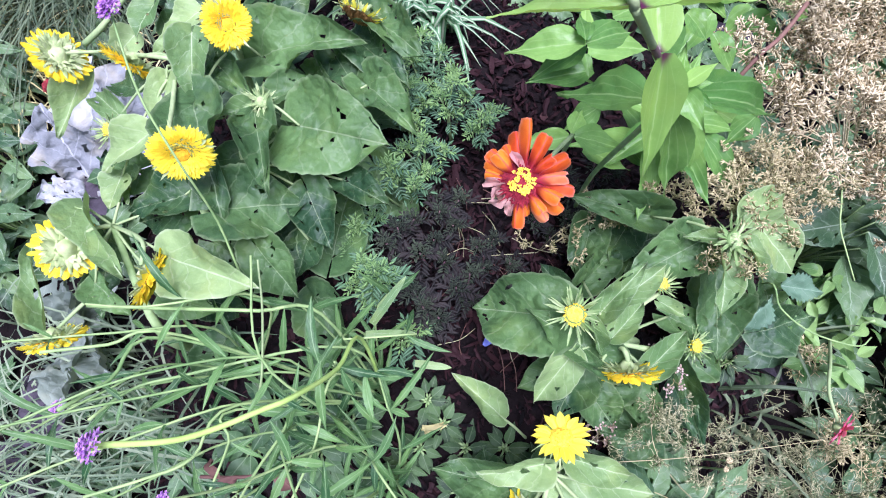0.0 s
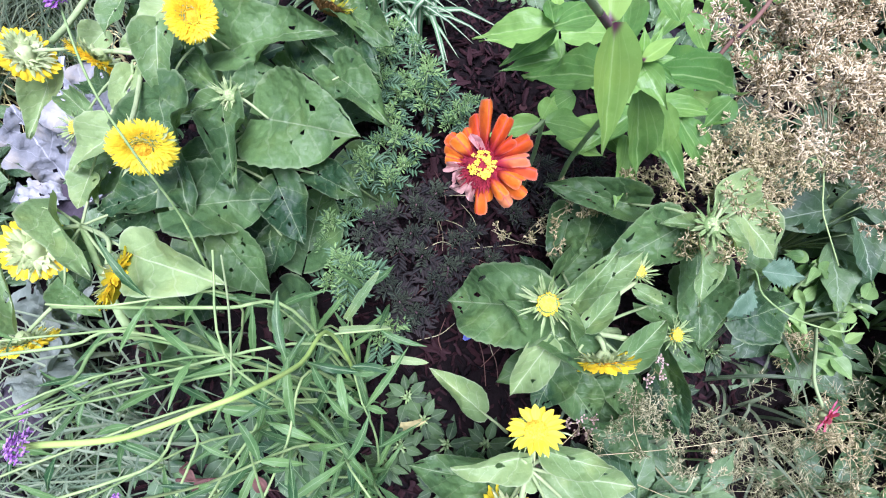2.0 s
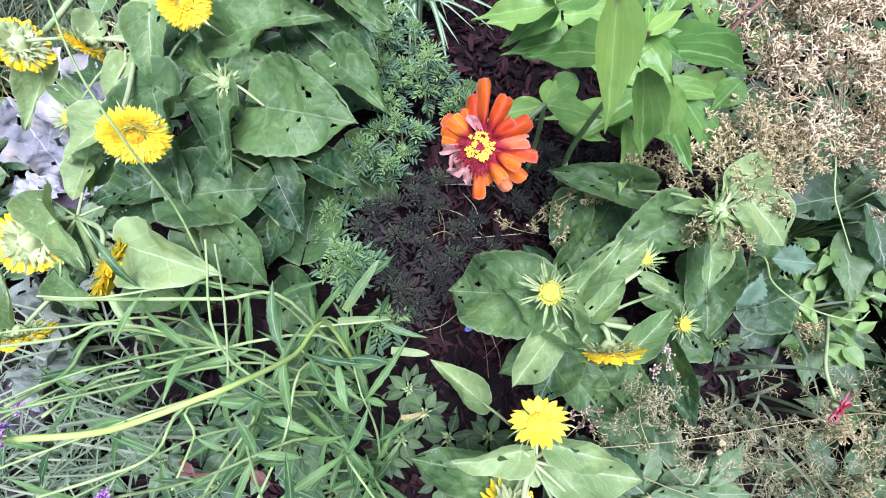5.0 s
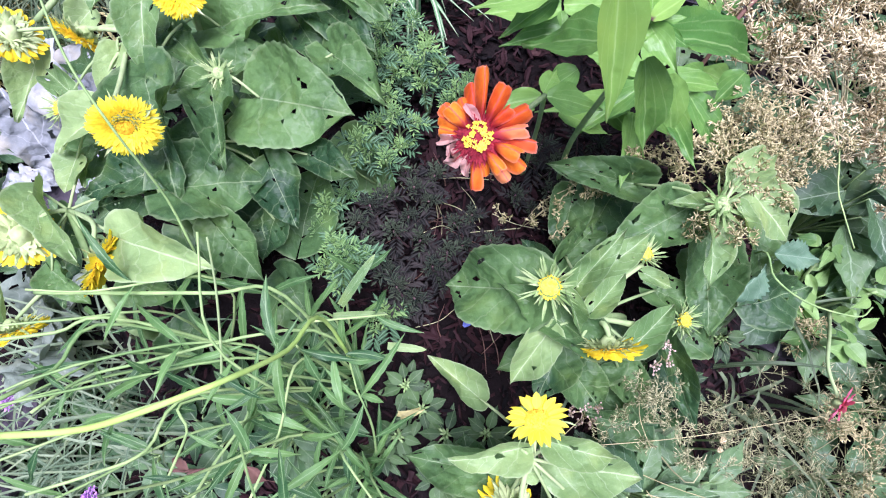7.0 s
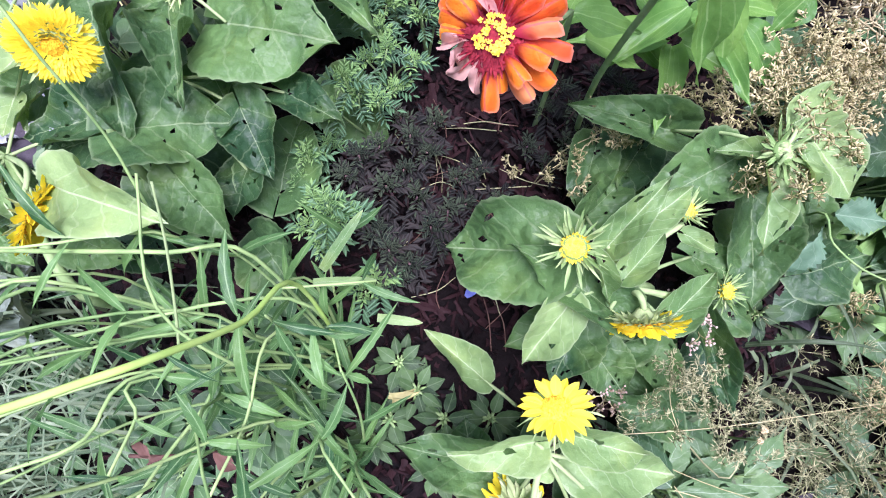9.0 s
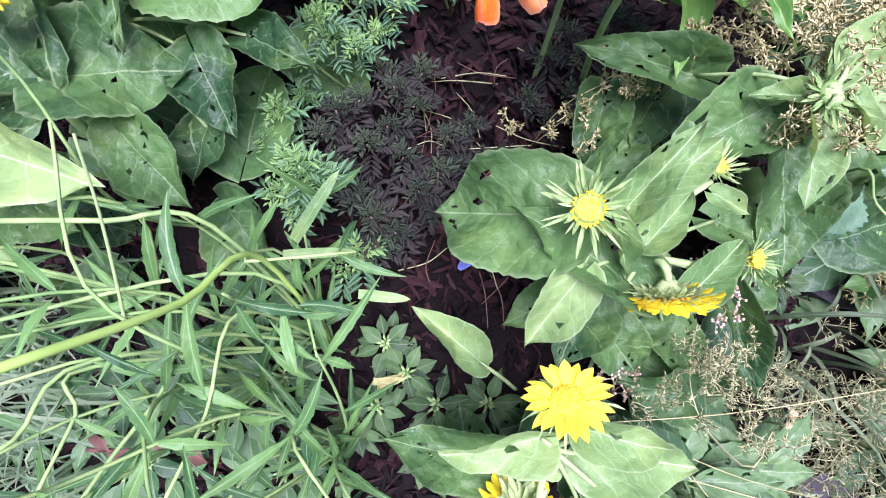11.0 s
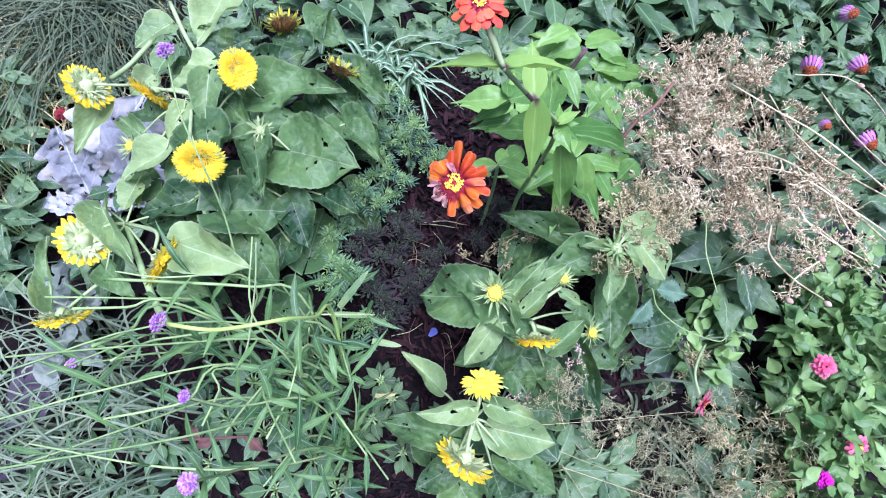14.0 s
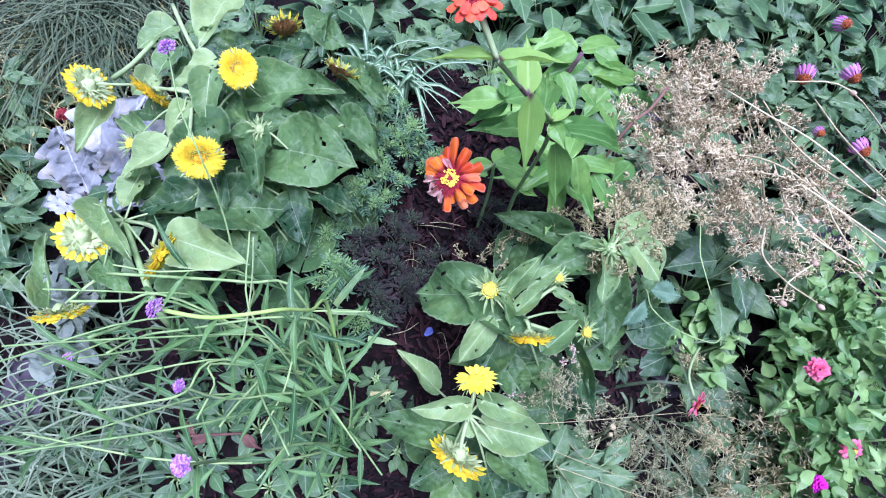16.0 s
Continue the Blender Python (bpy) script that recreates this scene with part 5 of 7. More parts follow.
# ---- marigolds: feathery plants in the middle of the bed ----
def feather_leaf(h, base, direction, length, r, pairs=4, wide=0.34):
    """A pinnate leaf: pairs of narrow folded leaflets along a bending rib."""
    d = Vector(direction).normalized()
    side = d.cross(Vector((0, 0, 1)))
    side = side.normalized() if side.length > 0.05 else Vector((1, 0, 0))
    up = side.cross(d).normalized()
    b = Vector(base)
    for k in range(pairs + 1):
        q = (k + 1) / (pairs + 1)
        p = b + d * length * q * 0.8 - Vector((0, 0, 1)) * length * 0.22 * q * q
        ln = length * (0.52 - 0.30 * abs(q - 0.6)) * r.uniform(0.75, 1.2)
        for s in ((-1, 1) if k < pairs else (0,)):
            w = (side * s * r.uniform(0.6, 1.0) + d * r.uniform(0.55, 0.95) + up * r.uniform(-0.1, 0.4)).normalized() if s else d
            n = (up + side * 0.2 * r.uniform(-1, 1)).normalized()
            a = w.cross(n).normalized() * ln * wide * 0.5
            t = p + w * ln - Vector((0, 0, 1)) * ln * 0.15
            m = p + w * ln * 0.48 - n * ln * 0.05
            e = n * ln * 0.07
            h.add([p, m + a + e, t, m - a + e, m], [(0, 1, 4), (1, 2, 4), (0, 4, 3), (4, 2, 3)], [(0.5, 0), (0.7, 0.5), (0.5, 1), (0.3, 0.5), (0.5, 0.5)])


def marigold(tips, seed, dark=False, size=1.0):
    """Stems that each end in a tuft: young bright leaves above, larger dark ones below."""
    r = random.Random(seed)
    mx, my = sum(t[0] for t in tips) / len(tips), sum(t[1] for t in tips) / len(tips)
    base = Vector(on_ground(mx, my, -0.005))
    ob = thing("marigold", base, "marigold plant with purplish feathery leaves, their colour darkened for shade" if dark else "marigold plant with bright green feathery tufts, not in flower", "marigold", "marigolds")
    low = Heap()
    for t in tips:
        tip = Vector(t)
        young = Heap()
        mid = base + (tip - base) * 0.5 + Vector((r.uniform(-0.01, 0.01), r.uniform(-0.01, 0.01), 0.01))
        v, f = tube_data(spline([base, mid, tip], 3), (0.0020, 0.0010), 5)
        part("stem", mesh_of("stem", v, f, PURPLE_STEM if dark else STEM), ob)
        for n in range(9):
            e = n * 2.4 + r.uniform(-0.4, 0.4)
            feather_leaf(young, tip + Vector((0, 0, r.uniform(-0.004, 0.003))), (math.cos(e), math.sin(e), 0.25 + 1.6 * (8 - n) / 8), size * r.uniform(0.017, 0.024) * (0.75 + 0.04 * n), r, 3)
        for n in range(4):
            e = n * 2.4 + r.uniform(-0.5, 0.5)
            p = tip + (mid - tip) * (0.10 + 0.14 * n)
            feather_leaf(low, p, (math.cos(e), math.sin(e), r.uniform(-0.05, 0.45)), size * r.uniform(0.026, 0.036), r, 4)
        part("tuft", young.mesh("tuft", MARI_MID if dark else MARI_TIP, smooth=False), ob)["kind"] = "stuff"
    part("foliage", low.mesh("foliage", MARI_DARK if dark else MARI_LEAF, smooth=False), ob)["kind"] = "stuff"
    return ob


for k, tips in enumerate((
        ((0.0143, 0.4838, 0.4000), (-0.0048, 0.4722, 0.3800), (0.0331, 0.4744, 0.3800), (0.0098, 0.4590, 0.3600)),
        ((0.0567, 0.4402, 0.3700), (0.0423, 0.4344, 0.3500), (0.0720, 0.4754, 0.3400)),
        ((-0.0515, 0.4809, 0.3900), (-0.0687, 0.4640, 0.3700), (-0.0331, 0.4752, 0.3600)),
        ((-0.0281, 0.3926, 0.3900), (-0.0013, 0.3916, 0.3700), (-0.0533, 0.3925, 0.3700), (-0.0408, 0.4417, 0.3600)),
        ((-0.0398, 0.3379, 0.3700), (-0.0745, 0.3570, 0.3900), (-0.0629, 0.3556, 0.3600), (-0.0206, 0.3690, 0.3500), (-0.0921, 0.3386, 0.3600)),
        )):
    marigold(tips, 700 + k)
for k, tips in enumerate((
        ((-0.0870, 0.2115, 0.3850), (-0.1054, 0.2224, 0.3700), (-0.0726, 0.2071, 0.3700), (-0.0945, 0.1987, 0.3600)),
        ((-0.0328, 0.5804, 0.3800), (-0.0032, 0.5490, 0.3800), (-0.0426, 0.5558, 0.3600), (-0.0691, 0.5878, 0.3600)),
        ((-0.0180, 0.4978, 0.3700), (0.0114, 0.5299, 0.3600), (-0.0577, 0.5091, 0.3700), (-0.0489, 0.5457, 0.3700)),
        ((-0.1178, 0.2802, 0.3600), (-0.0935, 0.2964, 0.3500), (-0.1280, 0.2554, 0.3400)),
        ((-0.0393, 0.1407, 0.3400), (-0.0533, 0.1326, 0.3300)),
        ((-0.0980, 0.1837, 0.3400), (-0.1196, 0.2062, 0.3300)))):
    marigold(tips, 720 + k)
# plants given the leaf colours with shade worked in
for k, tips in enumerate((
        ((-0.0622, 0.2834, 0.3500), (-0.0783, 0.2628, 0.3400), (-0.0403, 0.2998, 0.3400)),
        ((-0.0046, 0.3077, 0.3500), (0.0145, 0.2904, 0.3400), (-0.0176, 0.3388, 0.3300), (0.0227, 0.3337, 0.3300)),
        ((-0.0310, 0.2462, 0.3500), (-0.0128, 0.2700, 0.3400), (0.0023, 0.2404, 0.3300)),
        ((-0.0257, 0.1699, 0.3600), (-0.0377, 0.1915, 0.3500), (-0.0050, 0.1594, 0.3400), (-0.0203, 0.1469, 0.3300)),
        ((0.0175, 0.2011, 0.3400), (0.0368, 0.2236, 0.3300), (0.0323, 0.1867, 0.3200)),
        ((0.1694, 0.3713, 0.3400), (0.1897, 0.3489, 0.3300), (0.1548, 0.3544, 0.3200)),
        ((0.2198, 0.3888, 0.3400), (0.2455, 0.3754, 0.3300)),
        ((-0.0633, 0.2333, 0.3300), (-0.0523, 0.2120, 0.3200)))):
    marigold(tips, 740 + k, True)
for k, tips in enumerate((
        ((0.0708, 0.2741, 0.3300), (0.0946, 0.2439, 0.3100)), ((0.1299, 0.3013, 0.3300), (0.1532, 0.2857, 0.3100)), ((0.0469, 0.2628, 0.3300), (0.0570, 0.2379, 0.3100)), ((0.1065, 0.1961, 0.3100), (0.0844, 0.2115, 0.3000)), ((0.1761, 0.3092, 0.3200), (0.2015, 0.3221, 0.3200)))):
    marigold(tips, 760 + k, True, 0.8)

TWIGS = thing("dead_twigs", on_ground(0.08, 0.25), "thin dark dead twigs lying over the mulch", "twig")
rt = random.Random(64)
for k in range(46):
    x, y = rt.uniform(-0.02, 0.2), rt.uniform(0.12, 0.36)
    an, ln = rt.uniform(0, 6.28), rt.uniform(0.03, 0.09)
    p0 = Vector(on_ground(x, y, 0.012))
    p2 = p0 + Vector((math.cos(an) * ln, math.sin(an) * ln, rt.uniform(0.0, 0.04)))
    add_stem(TWIGS, [p0, (p0 + p2) / 2 + Vector((rt.uniform(-0.008, 0.008), rt.uniform(-0.008, 0.008), rt.uniform(0, 0.012))), p2], (0.0007, 0.0004), BROWN_STEM if k % 3 else DRY_OLIVE, "twig")

# fallen leaves on the mulch
fallen = blades("fallen_leaf", FALLEN, "ovate", 5, 640, nu=6, nv=8, droop=0.25, fold=0.35, wave=0.10, crinkle=0.06)
rf = random.Random(88)
for w in ((0.0938, 0.2906, 0.2700), (0.1144, 0.2767, 0.2700), (0.0776, 0.2418, 0.2700), (0.0952, 0.2242, 0.2700), (0.1339, 0.2496, 0.2700), (0.0634, 0.2685, 0.2700), (0.1243, 0.3038, 0.2700), (0.0813, 0.1863, 0.2700), (0.1530, 0.2850, 0.2700), (0.0444, 0.1745, 0.2700), (0.1766, 0.5680, 0.2700), (0.1508, 0.6144, 0.2700), (0.1148, 0.6747, 0.2700), (0.1589, 0.5129, 0.2700)):
    at = Vector(on_ground(w[0], w[1], 0.012))
    ob = thing("fallen_leaf", at, "curled reddish brown fallen leaf on the mulch", "leaf", "fallen leaves")
    an = rf.uniform(0, 6.28)
    part("blade", rf.choice(fallen), ob, frame_of(at, at + Vector((math.cos(an), math.sin(an), rf.uniform(0.0, 0.25))) * rf.uniform(0.012, 0.026), rf.uniform(0.010, 0.018), (rf.uniform(-0.3, 0.3), rf.uniform(-0.3, 0.3), 1)))


# ---- tall verbena with narrow leaves ----
def verbena_head(parent, at, facing, radius, seed):
    r = random.Random(seed)
    h = Heap()
    for k in range(34):
        q = math.sqrt((k + 0.5) / 34)
        a = k * 2.4
        c = np.array((q * math.cos(a), q * math.sin(a), 0.9 * (1 - q * q) - 0.2))
        for w in range(5):
            b = w * 1.2566 + r.uniform(0, 1)
            o = np.array((math.cos(b), math.sin(b), 0.15 + r.uniform(-0.1, 0.3))) * 0.32
            e = np.array((-math.sin(b), math.cos(b), 0)) * 0.15
            h.add([c, c + o * 0.7 + e, c + o, c + o * 0.7 - e], [(0, 1, 2, 3)])
        v, f = tube_data([c - (0, 0, 0.25), c], (0.05, 0.07), 4)
        h.add(v, f)
    return part("flower_head", h.mesh("florets", LILAC, smooth=False), parent, toward(at, facing) @ Matrix.Diagonal((radius, radius, radius, 1)), "cluster of small lilac florets")


def stem_leaves(plant, line, start, step, length, width, seed, meshes=None, lift=0.35):
    """Opposite pairs of narrow leaves along a stem."""
    r = random.Random(seed)
    pts = [Vector(p) for p in line]
    q, side = start, r.uniform(0, 3)
    total = sum((b - a).length for a, b in zip(pts, pts[1:]))
    while q < total * 0.97:
        left = q
        for a, b in zip(pts, pts[1:]):
            if left <= (b - a).length:
                at, d = a + (b - a).normalized() * left, (b - a).normalized()
                break
            left -= (b - a).length
        side += 1.57 + r.uniform(-0.3, 0.3)
        high = at.z > 0.49
        if high and r.random() < 0.65:
            q += step
            continue
        n1 = d.orthogonal().normalized()
        n1 = Matrix.Rotation(side, 3, d) @ n1
        for s in (1, -1):
            ln = length * r.uniform(0.6, 1.15) * (0.45 if high else 1.0)
            w = (n1 * s + d * r.uniform(0.4, 1.1) + Vector((0, 0, lift * r.uniform(-0.6, 1)))).normalized()
            add_leaf(plant, meshes or LANCE_BLADE, at, at + w * ln, width * r.uniform(0.75, 1.2) * (0.6 if high else 1.0), (r.uniform(-0.4, 0.4), -0.3, 1))
        q += step * r.uniform(0.8, 1.2)


def verbena(base, lines, seed, label):
    ob = thing("verbena", base, label, "verbena", "verbenas")
    for k, (line, r0, r1) in enumerate(lines):
        pts = spline(line, 4)
        v, f = tube_data(pts, (r0, r1), 6)
        part("stem", mesh_of("stem", v, f, MAIN_STALK if pts[-1][2] > 0.8 else VERB_STEM), ob)
        stem_leaves(ob, pts, 0.04, 0.074, 0.074, 0.0080, seed + k)
    return ob


PALE_LANCE = blades("pale_lance", PALE_LEAF, "strap", 2, 108, nu=4, nv=12, droop=0.1, fold=0.3, wave=0.02)
V_LABEL = "tall verbena with long arching stems and narrow toothed leaves"
V0 = Vector(on_ground(-0.075, 0.06, -0.005))
VERB_A = verbena(V0, [
    ([V0, (-0.0958, 0.1309, 0.3800), (-0.1092, 0.1132, 0.4400), (-0.0303, 0.1233, 0.4200)], 0.0017, 0.0011),
    ([V0, (-0.1370, 0.1316, 0.3800), (-0.1592, 0.1498, 0.4500)], 0.0017, 0.0011),
    ([V0, (-0.0863, 0.1563, 0.3600), (-0.0480, 0.1862, 0.4200)], 0.0017, 0.0011),
    ([V0, (-0.1248, 0.0866, 0.3600), (-0.1126, 0.0843, 0.4700)], 0.0017, 0.0011),
    ([V0, (-0.0840, 0.0996, 0.3600), (-0.0627, 0.0431, 0.4000)], 0.0017, 0.0011),
], 40, V_LABEL)
MAIN_TIP = (-0.1896, 0.0010, 0.7300)
for line, r0, r1, skin in (([V0, (-0.0840, 0.1062, 0.4800), (-0.0880, 0.0622, 0.5800), (-0.1024, 0.0334, 0.6550), (-0.1191, 0.0230, 0.6720), (-0.1344, 0.0137, 0.6870), (-0.1519, 0.0058, 0.7000), (-0.1665, 0.0029, 0.7100), (-0.1822, 0.0019, 0.7220), MAIN_TIP], 0.0020, 0.0019, MAIN_STALK),
                           ([V0, (-0.1365, 0.1417, 0.4400), (-0.1954, 0.1370, 0.4750), (-0.2818, 0.1392, 0.4750), (-0.3886, 0.1462, 0.4600)], 0.0018, 0.0022, VERB_STEM),
                           ([V0, (-0.2855, 0.1158, 0.4500), (-0.3450, 0.1001, 0.4800), (-0.3986, 0.0889, 0.5000)], 0.0017, 0.0018, VERB_STEM),
                           ([V0, (-0.2939, 0.1130, 0.4500), (-0.3237, 0.0621, 0.5000), (-0.3404, 0.0312, 0.5400)], 0.0018, 0.0021, VERB_STEM),
                           ([V0, (-0.1087, 0.1080, 0.4200), (-0.2784, 0.0698, 0.4600), (-0.3200, 0.0545, 0.4700), (-0.3363, 0.0249, 0.5000)], 0.0018, 0.0015, VERB_STEM),
                           ([(-0.2117, 0.0492, 0.4000), (-0.1961, 0.0742, 0.4400), (-0.1833, 0.1311, 0.5000), (-0.1801, 0.1719, 0.5400)], 0.0015, 0.0010, PALE_STEM),
                           ([V0, (-0.2244, 0.0451, 0.4200), (-0.2493, -0.0091, 0.4600), (-0.2824, -0.0270, 0.4800), (-0.3262, -0.0419, 0.5000)], 0.0018, 0.0014, VERB_STEM),
                           ([V0, (-0.2266, 0.0394, 0.4200), (-0.2223, 0.0056, 0.4400), (-0.2284, -0.0415, 0.4600)], 0.0017, 0.0013, VERB_STEM),
                           ([V0, (-0.1512, 0.0618, 0.4100), (-0.1704, 0.0153, 0.4300), (-0.1873, -0.0209, 0.4500), (-0.1966, -0.0508, 0.4700)], 0.0018, 0.0014, VERB_STEM),
                           ([V0, (-0.1217, 0.0792, 0.4100), (-0.1350, 0.0037, 0.4300), (-0.1516, -0.0538, 0.4500)], 0.0016, 0.0013, VERB_STEM)):
    add_stem(VERB_A, line, (r0, r1), skin)
verbena_head(VERB_A, MAIN_TIP, (-0.6, 0.1, 0.6), 0.0085, 1)
for base, tip, w in (((-0.1194, 0.0774, 0.5100), (-0.1394, 0.1267, 0.5400), 0.011), ((-0.1179, 0.0790, 0.5100), (-0.1218, 0.0117, 0.5000), 0.010), ((-0.1490, 0.0495, 0.5600), (-0.1160, 0.0214, 0.5500), 0.005), ((-0.2451, -0.0099, 0.4700), (-0.2812, 0.0097, 0.4900), 0.0055), ((-0.1803, -0.0098, 0.4500), (-0.2097, 0.0022, 0.4700), 0.0055), ((-0.2145, 0.0424, 0.4400), (-0.1380, 0.0208, 0.4400), 0.011), ((-0.1587, 0.0261, 0.4300), (-0.1031, 0.0051, 0.4300), 0.010), ((-0.0738, 0.0815, 0.4200), (-0.0258, 0.0876, 0.4200), 0.010), ((-0.0755, 0.0768, 0.4200), (-0.0376, 0.0687, 0.4100), 0.010), ((-0.1065, 0.0779, 0.4600), (-0.0950, 0.0462, 0.4400), 0.010), ((-0.0635, 0.0429, 0.3800), (-0.0353, 0.0367, 0.3700), 0.009), ((-0.1042, 0.0556, 0.4000), (-0.0752, 0.0143, 0.3800), 0.009), ((-0.0785, 0.0313, 0.4000), (-0.0949, 0.0772, 0.4200), 0.011), ((-0.2476, 0.0250, 0.4400), (-0.2282, 0.0389, 0.4300), 0.011)):
    add_leaf(VERB_A, LANCE_BLADE, base, tip, w)
for base, tip, w in (((-0.0846, 0.1390, 0.4000), (-0.0449, 0.1879, 0.4300), 0.011), ((-0.0902, 0.1250, 0.4100), (-0.0322, 0.1286, 0.4000), 0.009), ((-0.0335, 0.0959, 0.3800), (0.0103, 0.0898, 0.3800), 0.010)):
    add_leaf(VERB_A, PALE_LANCE, base, tip, w)
V1 = Vector(on_ground(-0.13, 0.03, -0.005))
verbena(V1, [
    ([V1, (-0.1623, -0.0195, 0.4200), (-0.2184, -0.0643, 0.5400), (-0.3586, -0.1031, 0.6000)], 0.0017, 0.0011),
    ([V1, (-0.1340, 0.0426, 0.4400), (-0.1749, 0.0830, 0.5200), (-0.1799, 0.1695, 0.5600)], 0.0017, 0.0011),
    ([V1, (-0.1609, 0.0818, 0.4000), (-0.2835, 0.0472, 0.5000), (-0.4014, 0.0062, 0.5800)], 0.0017, 0.0011),
    ([V1, (-0.2122, 0.0507, 0.4000), (-0.3364, -0.0026, 0.4800), (-0.4273, -0.0481, 0.5200)], 0.0017, 0.0011),
    ([V1, (-0.1679, 0.0139, 0.4400), (-0.0975, -0.0891, 0.5400)], 0.0017, 0.0011),
    ([V1, (-0.1729, 0.0933, 0.4200), (-0.2907, 0.0633, 0.5200), (-0.4118, -0.0053, 0.5600)], 0.0017, 0.0011),
    ([V1, (-0.2427, 0.0103, 0.3600), (-0.3149, -0.0392, 0.4400), (-0.4065, -0.0889, 0.4800)], 0.0017, 0.0011),
], 60, V_LABEL)
V2 = Vector(on_ground(-0.06, -0.04, -0.005))
VERB_C = verbena(V2, [
    ([V2, (-0.0978, -0.0631, 0.4400), (-0.1388, -0.1000, 0.6000), (-0.138, -0.119, 0.732)], 0.0017, 0.0011),
    ([V2, (-0.0748, -0.0138, 0.4200), (-0.0267, -0.0714, 0.4500)], 0.0017, 0.0011),
    ([V2, (-0.1087, 0.0036, 0.4000), (-0.1750, -0.0280, 0.5200), (-0.1995, -0.0358, 0.6100)], 0.0017, 0.0011),
    ([V2, (-0.0460, -0.0414, 0.4000), (0.0011, -0.0978, 0.4400)], 0.0017, 0.0011),
    ([V2, (-0.0581, -0.1105, 0.4000), (-0.0900, -0.1323, 0.4600)], 0.0017, 0.0011),
    ([V2, (-0.1467, -0.0816, 0.4000), (-0.2478, -0.0920, 0.5000), (-0.3858, -0.0719, 0.5200)], 0.0017, 0.0011),
    ([V2, (-0.0512, 0.0075, 0.3600), (-0.0648, 0.0490, 0.4000)], 0.0017, 0.0011),
    ([V2, (-0.1126, -0.0378, 0.3600), (-0.1492, -0.1074, 0.4400)], 0.0017, 0.0011),
], 80, V_LABEL)
verbena_head(VERB_C, (-0.139, -0.120, 0.737), (-0.3, -0.3, 0.9), 0.0072, 3)
verbena_head(VERB_C, (-0.2000, -0.0360, 0.6140), (-0.5, 0.0, 0.8), 0.0065, 4)
V3 = Vector(on_ground(-0.26, 0.10, -0.005))
VERB_D = verbena(V3, [
    ([V3, (-0.2011, 0.1595, 0.4400), (-0.3024, 0.1351, 0.5000), (-0.3509, 0.1328, 0.5200)], 0.0017, 0.0011),
    ([V3, (-0.2628, 0.1292, 0.4200), (-0.3384, 0.1125, 0.4800), (-0.4225, 0.0956, 0.5200)], 0.0017, 0.0011),
    ([V3, (-0.3182, 0.0914, 0.4000), (-0.3505, 0.0553, 0.4600), (-0.4039, 0.0070, 0.5000)], 0.0017, 0.0011),
    ([V3, (-0.3402, 0.0797, 0.3400), (-0.3976, 0.0565, 0.3800), (-0.4331, 0.0419, 0.4000)], 0.002, 0.0012),
], 100, V_LABEL)
verbena_head(VERB_D, (-0.4368, 0.0419, 0.4000), (-0.5, 0.0, 0.8), 0.009, 6)
V4 = Vector(on_ground(-0.20, 0.19, -0.005))
VERB_E = thing("verbena", V4, "single bare verbena stem with a lilac flower cluster", "verbena", "verbenas")
VERB_E_TIP = (-0.2805, 0.3472, 0.6800)
add_stem(VERB_E, [V4, (-0.2180, 0.1640, 0.4200), (-0.2337, 0.2210, 0.5200), (-0.2453, 0.2500, 0.5950), (-0.2664, 0.2920, 0.6400), VERB_E_TIP], (0.0015, 0.0010), VERB_STEM)
verbena_head(VERB_E, VERB_E_TIP, (-0.3, 0.1, 0.9), 0.0105, 5)


# ---- silver-leaved plants ----
def silver_plant(at, tips, label, meshes=None):
    ob = thing("silver_plant", on_ground(at[0], at[1], -0.005), label, "dusty miller", "silver plants")
    c = Vector(on_ground(at[0], at[1], 0.03))
    add_stem(ob, [c - Vector((0, 0, 0.04)), c + Vector((0, 0, 0.02)), c + Vector((0.005, 0, 0.05))], (0.008, 0.006), PALE_STEM)
    for tip, w in tips:
        add_leaf(ob, meshes or SILVER_BLADE, c + (Vector(tip) - c) * 0.06, tip, w, (0, -0.15, 1))
    return ob


silver_plant((-0.6809, 0.4881, 0.1200)[:2], [((-0.6493, 0.6223, 0.2600), 0.12), ((-0.5023, 0.5418, 0.3000), 0.12), ((-0.6965, 0.5241, 0.2400), 0.11), ((-0.4951, 0.4572, 0.2600), 0.10), ((-0.5716, 0.6078, 0.2800), 0.11),
                                        ((-0.7136, 0.4375, 0.1600), 0.07), ((-0.5497, 0.4297, 0.2000), 0.07)], "clump of large silvery grey felted lobed leaves")
silver_plant((-0.6604, 0.1973, 0.1000)[:2], [((-0.6090, 0.2339, 0.2600), 0.075), ((-0.5934, 0.0874, 0.2200), 0.075), ((-0.5445, 0.1155, 0.2200), 0.06), ((-0.5614, 0.2333, 0.2000), 0.06)],
             "small grey-green plant with cut leaves by the slate edge", PALE_SILVER_BLADE)


